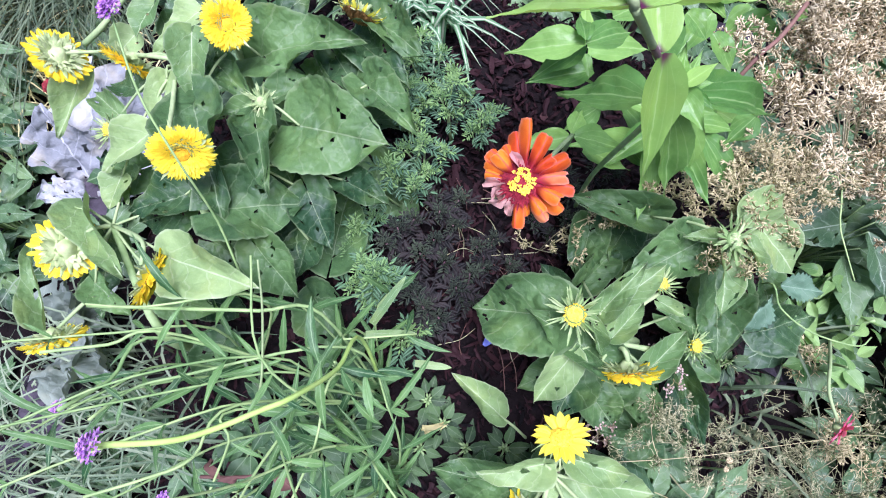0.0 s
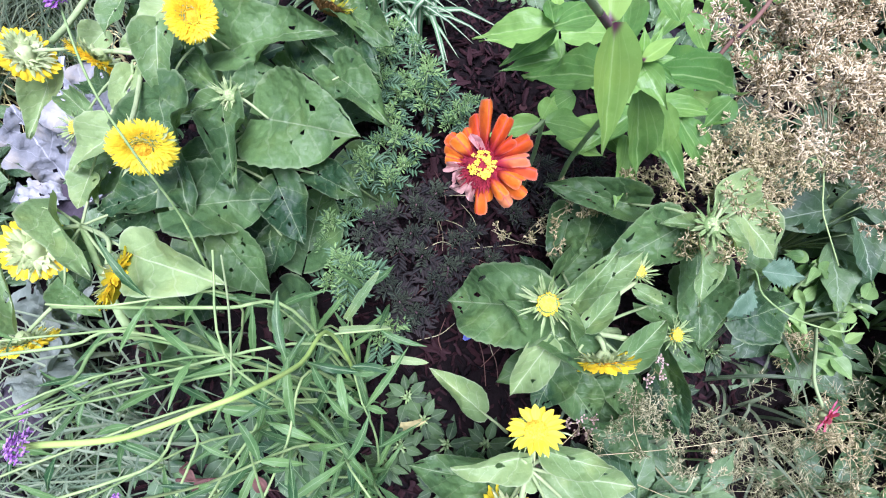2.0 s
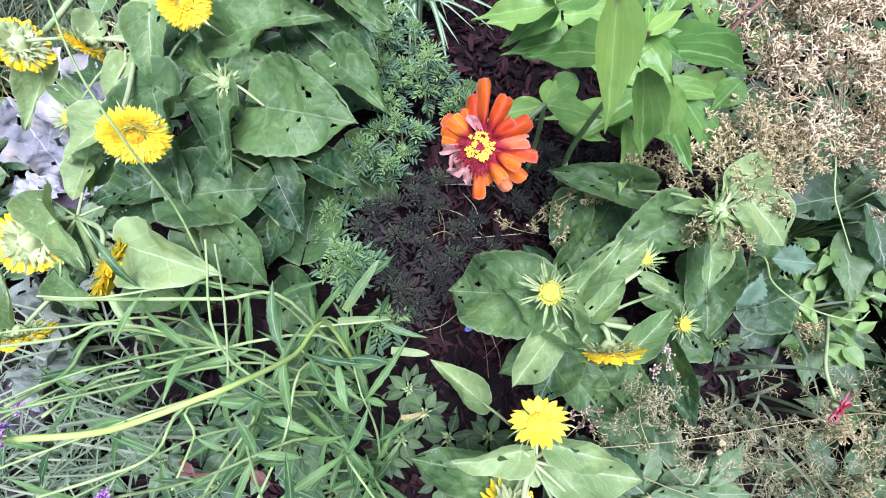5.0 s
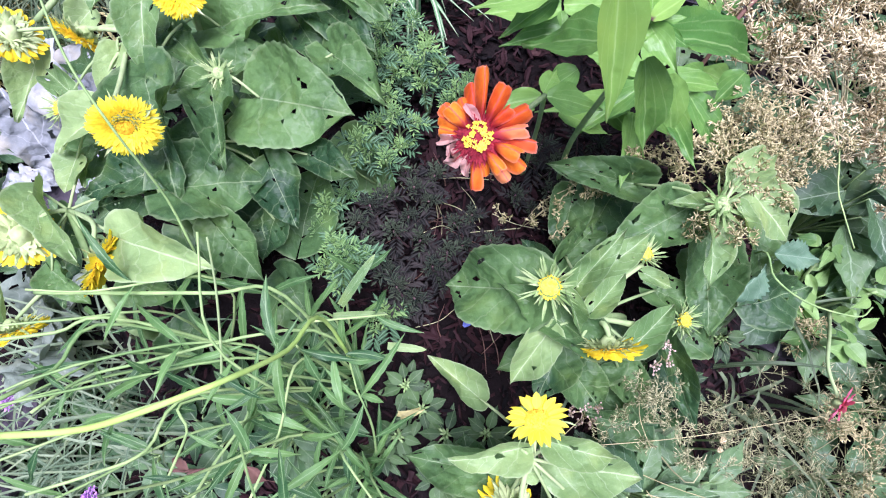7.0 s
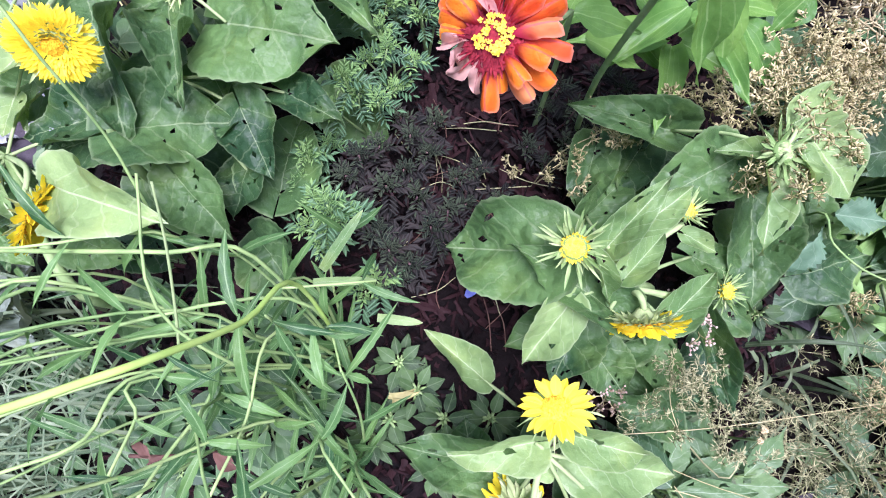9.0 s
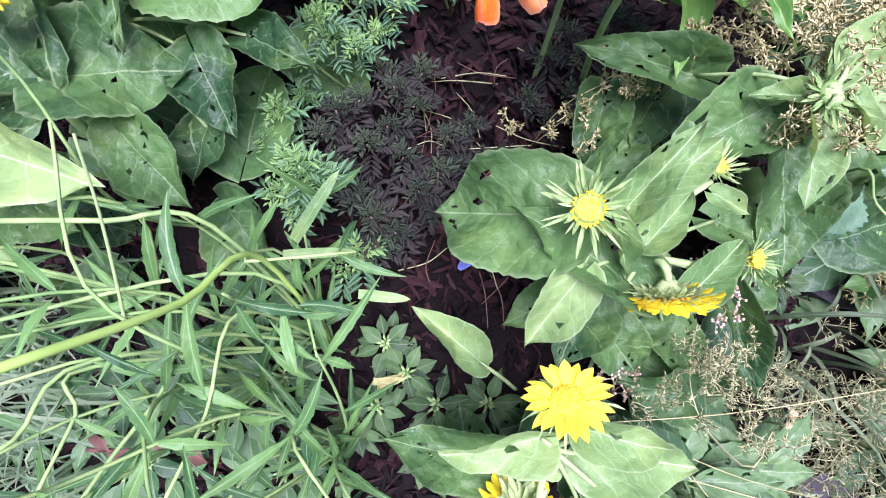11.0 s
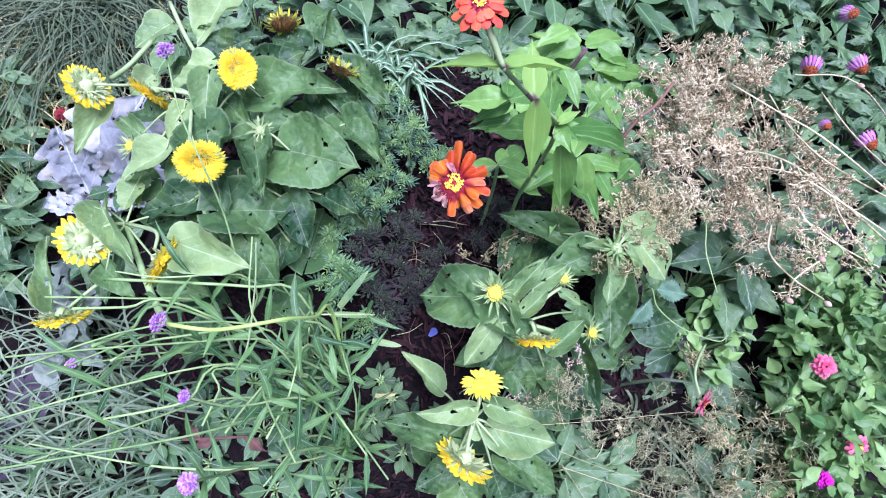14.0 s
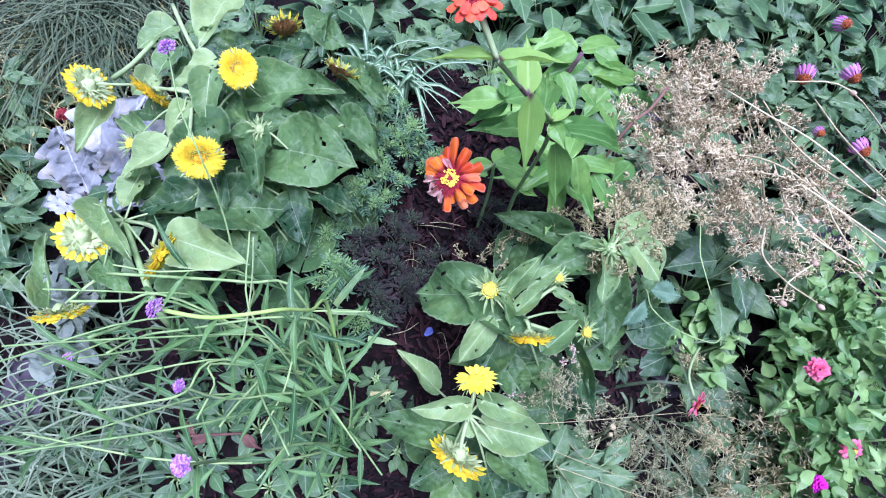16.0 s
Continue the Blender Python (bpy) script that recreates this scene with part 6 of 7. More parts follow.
# ---- grasses ----
def grass_clump(name, at, count, length, width, material, seed, label, lean=(0, 0), spread=0.05, group="grass clumps"):
    r = random.Random(seed)
    ob = thing(name, on_ground(at[0], at[1]), label, "grass", group)
    h = Heap()
    single = count < 90
    for k in range(count):
        h = Heap() if single else h
        a = r.uniform(0, 6.283)
        b = np.array(on_ground(at[0] + r.gauss(0, spread), at[1] + r.gauss(0, spread), -0.005))
        ln = length * r.uniform(0.6, 1.1)
        d = np.array((math.cos(a) + lean[0], math.sin(a) + lean[1], 0)) * r.uniform(0.3, 0.9)
        n = np.cross(d, (0, 0, 1))
        n = n / (np.linalg.norm(n) + 1e-9)
        w = width * r.uniform(0.7, 1.2) * 0.5
        verts, uvs = [], []
        for j in range(7):
            q = j / 6
            p = b + d * ln * q * (0.4 + 0.6 * q) + np.array((0, 0, 1)) * ln * (q * 0.9 - 0.75 * q * q * q * r.uniform(0.8, 1))
            ww = w * (1 - q ** 3) + 0.0002
            verts += [p - n * ww, p + (0, 0, -ww * 0.5), p + n * ww]
            uvs += [(0, q), (0.5, q), (1, q)]
        h.add(verts, [(j * 3 + i, j * 3 + i + 1, j * 3 + i + 4, j * 3 + i + 3) for j in range(6) for i in range(2)], uvs)
        if single:
            part("blade", h.mesh("blade", material), ob)
    if not single:
        part("blades", h.mesh("blades", material), ob)["kind"] = "stuff"
    return ob


grass_clump("liriope", (-0.0253, 0.7040, 0.2700)[:2], 38, 0.20, 0.011, STRIPED_BLADE, 5, "clump of strappy liriope with cream-edged blades", (0.2, -0.3), 0.03)
grass_clump("liriope", (-0.0746, 0.8009, 0.2700)[:2], 30, 0.20, 0.011, STRIPED_BLADE, 6, "clump of strappy liriope with cream-edged blades", (0.1, -0.3), 0.03)
grass_clump("ornamental_grass", (-0.7950, 1.0224, 0.1000)[:2], 800, 0.34, 0.0042, DARK_BLADES, 7, "dense clump of fine arching ornamental grass", (-0.2, -0.5), 0.09)
grass_clump("ornamental_grass", (-0.9072, 0.8265, 0.0800)[:2], 420, 0.22, 0.0040, STRAW_BLADES, 8, "pale yellowing tuft of fine grass", (0.1, -0.4), 0.12)
grass_clump("weed_grass", (-0.5367, -0.0540, 0.1500)[:2], 260, 0.24, 0.004, GRASS_BLADE, 9, "loose tuft of thin grassy weeds", (-0.4, -0.2), 0.12)
grass_clump("weed_grass", (-0.6780, 0.0256, 0.1200)[:2], 220, 0.24, 0.004, GRASS_BLADE, 10, "loose tuft of thin grassy weeds", (-0.4, -0.1), 0.12)
grass_clump("weed_grass", (0.4996, 0.0660, 0.1500)[:2], 34, 0.20, 0.006, DARK_BLADES, 11, "sparse tuft of coarse grass by the sunflower", (0.3, -0.3), 0.08)
grass_clump("weed_grass", (0.3220, -0.1071, 0.2000)[:2], 60, 0.21, 0.005, GRASS_BLADE, 12, "sparse tuft of coarse grass by the sunflower", (0.1, -0.4), 0.08)


# ---- broad dark-leaved plants and weeds ----
def rosette(name, at, count, length, width, meshes, seed, label, category, group, height=0.1, lean=(0, 0)):
    r = random.Random(seed)
    base = Vector(on_ground(at[0], at[1], -0.004))
    ob = thing(name, base, label, category, group)
    for k in range(count):
        a = k * 2.4 + r.uniform(-0.3, 0.3)
        q = (k + 0.5) / count
        out = length * (0.25 + 0.9 * q) * r.uniform(0.8, 1.1)
        b = base + Vector((math.cos(a) * out * 0.5 + lean[0] * q, math.sin(a) * out * 0.5 + lean[1] * q, height * (1 - 0.6 * q) * r.uniform(0.7, 1.2)))
        t = b + Vector((math.cos(a), math.sin(a), r.uniform(-0.15, 0.35))).normalized() * length * r.uniform(0.75, 1.15)
        add_leaf(ob, meshes, b, t, width * r.uniform(0.8, 1.2), (0, -0.2, 1))
        v, f = tube_data(spline([base, (base + b) / 2 + Vector((0, 0, 0.015)), b], 3), (0.002, 0.0012), 5)
        part("stalk", mesh_of("stalk", v, f, STEM), ob)
    return ob


COMF = "broad-leaved plant with large dull green leaves"
rosette("comfrey", (0.6728, 0.3432, 0.1200)[:2], 16, 0.13, 0.06, DARK_BLADE, 21, COMF, "comfrey", "comfreys", 0.22)
rosette("comfrey", (0.8246, 0.4011, 0.0800)[:2], 14, 0.14, 0.07, DARK_BLADE, 22, COMF, "comfrey", "comfreys", 0.16)
rosette("comfrey", (0.6025, 0.1877, 0.1000)[:2], 14, 0.12, 0.055, DARK_BLADE, 23, COMF, "comfrey", "comfreys", 0.12)
rosette("comfrey", (0.5071, 0.4357, 0.2000)[:2], 10, 0.10, 0.05, DARK_BLADE, 24, COMF, "comfrey", "comfreys", 0.1)
rosette("comfrey", (1.0599, 0.5303, 0.0300)[:2], 12, 0.14, 0.07, DARK_BLADE, 25, COMF, "comfrey", "comfreys", 0.14)
WEED = "low leafy weed covering the soil"
WEED_SPOTS = ((-0.16, 0.0), (-0.22, 0.05), (-0.18, -0.1), (-0.3, -0.06), (-0.4, -0.02), (-0.34, -0.16), (-0.44, -0.14), (-0.55, -0.04), (-0.12, 0.03), (-0.08, -0.1), (-0.5, 0.06), (-0.26, 0.0), (-0.15, -0.2), (-0.05, -0.02), (-0.12, -0.06), (-0.2, -0.02), (-0.3, 0.02), (-0.36, -0.08), (-0.25, -0.14), (-0.1, -0.16), (0.05, -0.14), (-0.45, 0.0), (-0.5, -0.12), (-0.02, 0.06))
WEED_SPOTS += ((0.0, 0.03), (0.03, 0.0), (0.02, -0.05), (0.05, -0.03), (-0.03, 0.0), (0.08, 0.0), (0.12, -0.02), (-0.6, 0.05), (0.2, -0.12), (0.3, -0.02), (-0.14, 0.10), (-0.7, 0.25), (-0.78, 0.42), (-0.85, 0.55), (-0.72, 0.62), (-0.9, 0.30), (-0.55, 0.68), (0.35, 0.06), (0.42, 0.12), (-0.4, 0.26), (-0.42, 0.40), (-0.28, 0.44), (-0.8, 0.1), (-0.66, -0.05))
EDGE_SPOTS = ((0.62, -0.08), (0.7, 0.02), (0.6, 0.62), (0.72, 0.55), (0.84, 0.62), (0.95, 0.5), (0.5, 0.72), (0.66, 0.78), (0.8, 0.8), (0.95, 0.72), (1.05, 0.6), (0.35, 0.78), (0.2, 0.82), (0.9, 0.36), (1.02, 0.3), (0.78, 0.42), (-1.0, 0.5), (-0.95, 0.7), (-1.0, 0.15), (-0.95, -0.02), (-0.85, -0.15), (-0.75, 0.8), (0.1, 0.95))
EDGE_SPOTS += ((-0.2, 1.25), (0.05, 1.3), (0.25, 1.22), (0.45, 1.3), (0.6, 1.25), (0.78, 1.32), (0.98, 1.28), (1.2, 1.3), (-0.05, 1.45), (0.2, 1.5), (0.42, 1.48), (0.66, 1.5), (0.9, 1.5), (1.15, 1.5), (1.4, 1.3), (1.4, 1.1), (1.45, 0.85), (1.45, 0.6), (-0.4, 1.3), (-0.3, 1.5), (1.4, 1.55), (0.3, 0.95), (0.5, 0.92), (0.7, 0.95), (0.9, 0.92), (1.1, 0.85), (1.2, 0.65), (1.2, 0.45), (0.4, 1.1), (0.65, 1.12), (0.9, 1.1), (1.15, 1.05), (0.1, 1.12), (-0.1, 0.95), (-1.15, 0.05), (-1.2, 0.2), (-1.05, -0.12), (-0.62, 0.36), (-0.6, 0.5), (-0.5, 0.58), (-0.45, 0.7), (-0.3, 0.6), (-1.1, 0.35), (-1.1, 0.65), (-0.35, 0.8))
for k, w in enumerate(((0.8764, 1.0345, 0.1000), (0.9761, 0.9983, 0.1000), (1.0810, 1.0405, 0.1000), (0.9218, 0.9025, 0.1000), (1.0231, 0.8864, 0.1000), (1.1380, 0.8168, 0.1000), (1.2376, 0.9860, 0.1000), (1.0329, 0.6145, 0.1000), (0.8110, 1.0924, 0.1000), (1.0606, 1.1417, 0.1000),
                       (1.1943, 0.7827, 0.1000), (1.2959, 0.9490, 0.1000), (1.2003, 0.6484, 0.1000), (1.2926, 1.0567, 0.1000))):
    rosette("weed", (w[0], w[1]), 16, 0.075, 0.032, DARK_BLADE, 440 + k, "leafy dark green weed in the rough ground", "weed", "weeds", 0.14)
for k, w in enumerate(((-0.9003, 0.6257, 0.0500), (-0.8492, 0.5230, 0.0500), (-0.8504, 0.4123, 0.0500), (-0.7910, 0.3858, 0.0500), (-0.9160, 0.7351, 0.0500), (-0.8289, 0.3088, 0.0500), (-0.5085, 0.9782, 0.1500), (-0.5473, 0.8895, 0.1500), (-0.4063, 1.0179, 0.1500), (-0.0167, 0.9040, 0.2500), (-0.2039, 0.9696, 0.2000), (-0.4592, 0.9091, 0.1500), (0.7784, 0.0437, 0.0500), (0.5030, 0.9122, 0.2000), (0.5959, 0.9776, 0.2000), (0.2615, -0.1053, 0.2500), (0.3296, -0.0724, 0.2200), (0.3035, -0.1318, 0.2200), (0.3686, -0.1168, 0.2000), (0.2513, -0.0717, 0.2500), (0.0593, 0.9234, 0.2500), (0.2393, 0.9293, 0.2500), (0.4185, 1.0084, 0.2000))):
    rosette("weed", (w[0], w[1]), 16, 0.075, 0.032, DARK_BLADE, 420 + k, "leafy dark green weed in the rough ground", "weed", "weeds", 0.14)
for k, (x, y) in enumerate(((1.0, 1.2), (1.18, 1.18), (1.32, 1.12), (1.1, 1.34), (1.28, 1.3), (1.46, 1.2), (0.86, 1.3), (0.7, 1.38), (1.5, 1.0), (1.45, 1.42), (1.0, 1.5), (1.25, 1.52), (0.159, 1.090), (0.261, 1.119), (0.362, 1.103), (0.476, 1.138), (0.586, 1.123), (0.706, 1.158), (0.818, 1.143), (0.437, 1.243), (0.639, 1.266), (-0.143, 1.077), (-0.213, 1.038), (0.910, 1.185))):
    rosette("weed", (x, y), 10, 0.13, 0.055, WEED_BLADE if k % 3 else DARK_BLADE, 480 + k, "tall broad-leaved weed in the rough ground", "weed", "weeds", 0.20)
for k, (x, y) in enumerate(EDGE_SPOTS):
    rosette("weed", (x, y), 13, 0.072, 0.034, WEED_BLADE if k % 3 else DARK_BLADE, 260 + k, "knee-high leafy weed in the rough ground round the bed", "weed", "weeds", 0.10)
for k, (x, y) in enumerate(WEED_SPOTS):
    # away from the front left, weeds get the leaf colour darkened for shade
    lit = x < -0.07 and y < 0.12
    rosette("weed", (x, y), 12 if lit else 13, 0.042 if lit else 0.026, 0.020 if lit else 0.013, WEED_BLADE if lit else SHADED_WEED, 200 + k, WEED, "weed", "weeds", 0.045 if lit else 0.035)


# ---- pink zinnia bed ----
def leafy_zinnia(at, height, seed, label, lean=(0, 0), size=0.040, wide=0.019):
    r = random.Random(seed)
    base = Vector(on_ground(at[0], at[1], -0.005))
    ob = thing("zinnia", base, label, "zinnia", "zinnias")
    for s in range(4):
        a = s * 1.57 + r.uniform(-0.4, 0.4)
        tip = base + Vector((0.07 * math.cos(a) + lean[0], 0.07 * math.sin(a) + lean[1], height * r.uniform(0.75, 1.0)))
        pts = spline([base, (base + tip) / 2 + Vector((0.01 * math.cos(a), 0.01 * math.sin(a), 0.02)), tip], 4)
        v, f = tube_data(pts, (0.0035, 0.0022), 6)
        part("stem", mesh_of("stem", v, f, STEM), ob)
        n = 8
        for k in range(n):
            p = Vector(pts[-1 - int((n - 1 - k) * (len(pts) - 1) / n * 0.8)])
            b = k * 1.57 + r.uniform(-0.9, 0.9)
            for sg in (0, math.pi):
                d = Vector((math.cos(b + sg), math.sin(b + sg), r.uniform(-0.5, 0.5)))
                d = (d + Vector((r.gauss(0, 0.3), r.gauss(0, 0.3), 0))).normalized()
                q = p + Vector((r.gauss(0, 0.012), r.gauss(0, 0.012), r.gauss(0, 0.012)))
                add_leaf(ob, ZIN_BED_BLADE, q, q + d * size * r.uniform(0.55, 1.25), wide * r.uniform(0.8, 1.5), (r.uniform(-0.8, 0.8), r.uniform(-0.9, 0.5), 1))
    return ob


ZB = "bushy light green zinnia plant by the slate edge"
LZ = [leafy_zinnia((0.8207, 0.1929), 0.30, 301, ZB), leafy_zinnia((0.8567, 0.1113), 0.30, 302, ZB), leafy_zinnia((0.7798, 0.0630), 0.28, 303, ZB),
      leafy_zinnia((0.9317, 0.3496), 0.26, 304, ZB), leafy_zinnia((0.8013, 0.0139), 0.26, 305, ZB), leafy_zinnia((0.9586, 0.2953), 0.28, 306, ZB),
      leafy_zinnia((0.6099, 0.1812), 0.20, 307, "zinnia with one pink flower hanging to the side"), leafy_zinnia((0.7838, -0.0341), 0.22, 308, ZB), leafy_zinnia((0.9698, 0.2040), 0.28, 309, ZB),
      leafy_zinnia((0.9235, 0.0576), 0.28, 310, ZB), leafy_zinnia((0.8971, 0.2810), 0.24, 311, ZB), leafy_zinnia((0.9484, 0.1293), 0.22, 312, ZB),
      leafy_zinnia((0.8143, 0.1285), 0.20, 313, ZB), leafy_zinnia((0.9224, 0.1831), 0.22, 314, ZB), leafy_zinnia((0.8640, -0.0337), 0.24, 315, ZB),
      leafy_zinnia((0.8370, -0.0953), 0.20, 316, ZB)]
POM = ((12, 0.25, 0.95, 0.0, 0.0), (11, 0.2, 0.8, 0.12, 0.15), (9, 0.15, 0.6, 0.25, 0.28), (6, 0.08, 0.36, 0.36, 0.34))
zinnia_flower(LZ[0], (0.7088, 0.0913, 0.3350), (-0.3, -0.4, 0.8), 0.0211, PINK, POM, 31, False)
add_stem(LZ[0], [(0.9501, 0.2502, 0.1200), (0.8475, 0.1624, 0.2000), (0.7088, 0.0913, 0.3230)], (0.003, 0.003), STEM, "flower_stalk")
FLAT = ((12, 0.3, 1.0, 0.0, -0.05), (10, 0.25, 0.8, 0.08, 0.1))
zinnia_flower(LZ[4], (0.7967, -0.0236, 0.2500), (-0.1, -0.6, 0.6), 0.0209, PINK, FLAT, 32, True)
add_stem(LZ[4], [(0.8890, 0.0609, 0.1200), (0.8353, 0.0066, 0.2000), (0.7967, -0.0236, 0.2380)], (0.003, 0.003), STEM, "flower_stalk")
zinnia_flower(LZ[7], (0.7569, -0.0744, 0.2000), (0.0, -0.3, 0.9), 0.0175, MAGENTA, POM, 33, False)
add_stem(LZ[7], [(0.8375, -0.0223, 0.1000), (0.7949, -0.0569, 0.1500), (0.7569, -0.0744, 0.1900)], (0.003, 0.003), STEM, "flower_stalk")
zinnia_flower(LZ[6], (0.4719, 0.0207, 0.3600), (0.60, -0.55, 0.30), 0.0220, PINK, ((9, 0.3, 1.0, 0.0, 0.15), (7, 0.25, 0.75, 0.08, 0.3)), 34, True)
add_stem(LZ[6], [(0.5554, 0.1451, 0.2600), (0.4994, 0.1038, 0.3300), (0.4682, 0.0638, 0.3600), (0.4673, 0.0287, 0.3650)], (0.0024, 0.0020), PALE_STEM, "flower_stalk")


# ---- coneflowers ----
def coneflower(at, tip, facing, radius, seed):
    base = Vector(on_ground(at[0], at[1], -0.005))
    ob = thing("coneflower", base, "purple coneflower with drooping mauve petals and an orange-brown cone", "coneflower", "coneflowers")
    add_stem(ob, [base, (base + Vector(tip)) / 2 + Vector((0.01, 0, 0.02)), tip], (0.003, 0.0025), STEM)
    m = toward(tip, facing) @ Matrix.Diagonal((radius, radius, radius, 1))
    d = Heap()
    dome(d, 0.42, 0.42, seed, 150, 0.10)
    head = part("flower_head", d.mesh("cone", CONE), ob, m, "spiky orange-brown cone")
    pet = blades("petal", MAUVE, "petal", 3, 590 + seed, nu=4, nv=6, droop=0.3, fold=-0.2, wave=0.03)
    for k in range(14):
        a = k * 6.2832 / 14
        part("petal", pet[k % 3], head, m @ frame_of((0.38 * math.cos(a), 0.38 * math.sin(a), 0), (0.86 * math.cos(a), 0.86 * math.sin(a), -0.62), 0.22, (0, 0, 1)))
    r = random.Random(seed)
    for k in range(8):
        p = base + (Vector(tip) - base) * r.uniform(0.1, 0.6)
        a = r.uniform(0, 6.28)
        add_leaf(ob, DARK_BLADE, p, p + Vector((math.cos(a), math.sin(a), 0.2)) * 0.10, 0.03)
    return ob


coneflower((1.0015, 0.8920), (0.8815, 0.7520, 0.3400), (-0.35, -0.85, -0.05), 0.0329, 1)
coneflower((1.1272, 0.9087), (1.0072, 0.7687, 0.3400), (0.30, -0.85, -0.05), 0.0321, 2)
coneflower((1.0733, 0.6976), (0.9533, 0.5576, 0.3400), (0.30, -0.80, 0.10), 0.0296, 3)
coneflower((1.1700, 1.0883), (1.0500, 0.9483, 0.3400), (0.10, -0.60, 0.50), 0.0290, 4)
coneflower((0.9923, 0.7368), (0.8723, 0.5968, 0.3400), (-0.10, -0.60, 0.40), 0.0184, 5)


# ---- dry seed stalks ----
def dry_umbel(h, at, size, r, sprays=9, fine=1.0):
    """A tangle of forking dry twigs that end in short rays."""
    c = np.asarray(at, dtype=float)
    for _ in range(sprays):
        d = np.array((r.gauss(0, 1), r.gauss(0, 1), r.gauss(0.2, 0.8)))
        d /= np.linalg.norm(d)
        p1 = c + d * size * r.uniform(0.3, 0.7)
        h.tube([c, (c + p1) / 2 + size * 0.08 * np.array((r.gauss(0, 1), r.gauss(0, 1), r.gauss(0, 1))), p1], (0.0009 * fine, 0.0008 * fine), 4)
        for _ in range(4):
            e = d + np.array((r.gauss(0, 0.7), r.gauss(0, 0.7), r.gauss(0, 0.7)))
            e /= np.linalg.norm(e)
            p2 = p1 + e * size * r.uniform(0.20, 0.38)
            h.tube([p1, p2], (0.0008 * fine, 0.0007 * fine), 3)
            for _ in range(4):
                g = e + np.array((r.gauss(0, 0.8), r.gauss(0, 0.8), r.gauss(0, 0.8)))
                g /= np.linalg.norm(g)
                h.tube([p2, p2 + g * size * r.uniform(0.15, 0.30)], (0.0011 * fine, 0.0009 * fine), 3)


def dry_plant(base_at, tops, seed, label, material=DRY, size=0.045, sprays=9, thick=0.0028):
    r = random.Random(seed)
    base = Vector(on_ground(base_at[0], base_at[1], -0.005))
    ob = thing("dry_seed_plant", base, label, "dried plant", "dry seed plants")
    for top in tops:
        t = Vector(top)
        mid = base + (t - base) * 0.55 + Vector((r.gauss(0, 0.015), r.gauss(0, 0.015), 0.03))
        v, f = tube_data(spline([base, mid, t], 4), (thick, thick * 0.5), 6)
        part("stalk", mesh_of("stalk", v, f, material), ob)
        h = Heap()
        for _ in range(6):
            dry_umbel(h, (t.x + r.gauss(0, size * 0.62), t.y + r.gauss(0, size * 0.62), t.z + r.gauss(0, size * 0.5)), size * 0.62, r, sprays + 2, 0.80 if material is DRY else 0.70 if material is DRY_GREEN else 0.36)
        part("seed_head", h.mesh("seed_head", material), ob, None, "tangle of fine forked dry twigs")["kind"] = "stuff"
    return ob


DRY_L = "dried pale beige seed plant with forked twiggy heads"
dry_plant((0.8304, 0.5182, 0.0500)[:2], [(0.4178, 0.4724, 0.5000), (0.4768, 0.4212, 0.4700), (0.3874, 0.3983, 0.5000), (0.4344, 0.3647, 0.4600), (0.5348, 0.4511, 0.4600), (0.4996, 0.5133, 0.4800), (0.4615, 0.4610, 0.4600), (0.5133, 0.3888, 0.4400), (0.5408, 0.5780, 0.5000), (0.4965, 0.5948, 0.5000), (0.4577, 0.5406, 0.5000), (0.4338, 0.5115, 0.5000)], 51, DRY_L, size=0.05, sprays=4, thick=0.0016)
dry_plant((0.9244, 0.4533, 0.0300)[:2], [(0.5990, 0.3713, 0.4000), (0.6300, 0.3175, 0.3600), (0.7041, 0.4181, 0.3800), (0.5901, 0.4247, 0.4200), (0.5760, 0.5927, 0.4600), (0.6807, 0.5072, 0.4200), (0.6352, 0.4479, 0.4200), (0.5820, 0.5252, 0.4400), (0.6176, 0.5569, 0.4600), (0.6583, 0.6393, 0.4600), (0.6580, 0.3718, 0.4000), (0.7126, 0.3399, 0.3800)], 52, DRY_L, size=0.05, sprays=4, thick=0.0016)
dry_plant((1.0741, 0.4073, 0.0000)[:2], [(0.7928, 0.4084, 0.3400), (0.8294, 0.3382, 0.3200), (0.7482, 0.3022, 0.3000), (0.8413, 0.4086, 0.3600), (0.8173, 0.4681, 0.3600)], 53, DRY_L, sprays=4, thick=0.0018)
dry_plant((0.5166, 0.3693, 0.1500)[:2], [(0.3175, 0.2947, 0.4600), (0.3637, 0.3142, 0.4600), (0.2881, 0.2858, 0.4400), (0.4220, 0.2962, 0.4400), (0.3828, 0.3241, 0.4600), (0.4472, 0.3111, 0.4400), (0.4793, 0.3364, 0.4400), (0.3989, 0.2912, 0.4400), (0.3134, 0.1893, 0.4850), (0.3738, 0.2467, 0.4700)], 54, "drying greenish seed plant tangled round a bud", DRY_GREEN, 0.034, 5, 0.0014)
dry_plant((0.5730, -0.0741, 0.1000)[:2], [(0.4760, -0.0566, 0.2000), (0.5524, -0.0223, 0.2200), (0.4112, -0.1002, 0.2200), (0.5826, -0.0763, 0.1800), (0.4822, -0.1273, 0.2200), (0.6233, 0.0167, 0.2000)], 55,
          "low tangle of drying wiry seed stalks over the soil", DRY_OLIVE, 0.085, 1, 0.0008)
dry_plant((0.2742, 0.0159, 0.2500)[:2], [(0.2424, 0.0061, 0.4000), (0.2488, 0.0417, 0.4200), (0.3227, -0.0282, 0.3400)], 56, "thin drying seed stalk leaning by the sunflower", DRY_OLIVE, 0.030, 4, 0.0012)
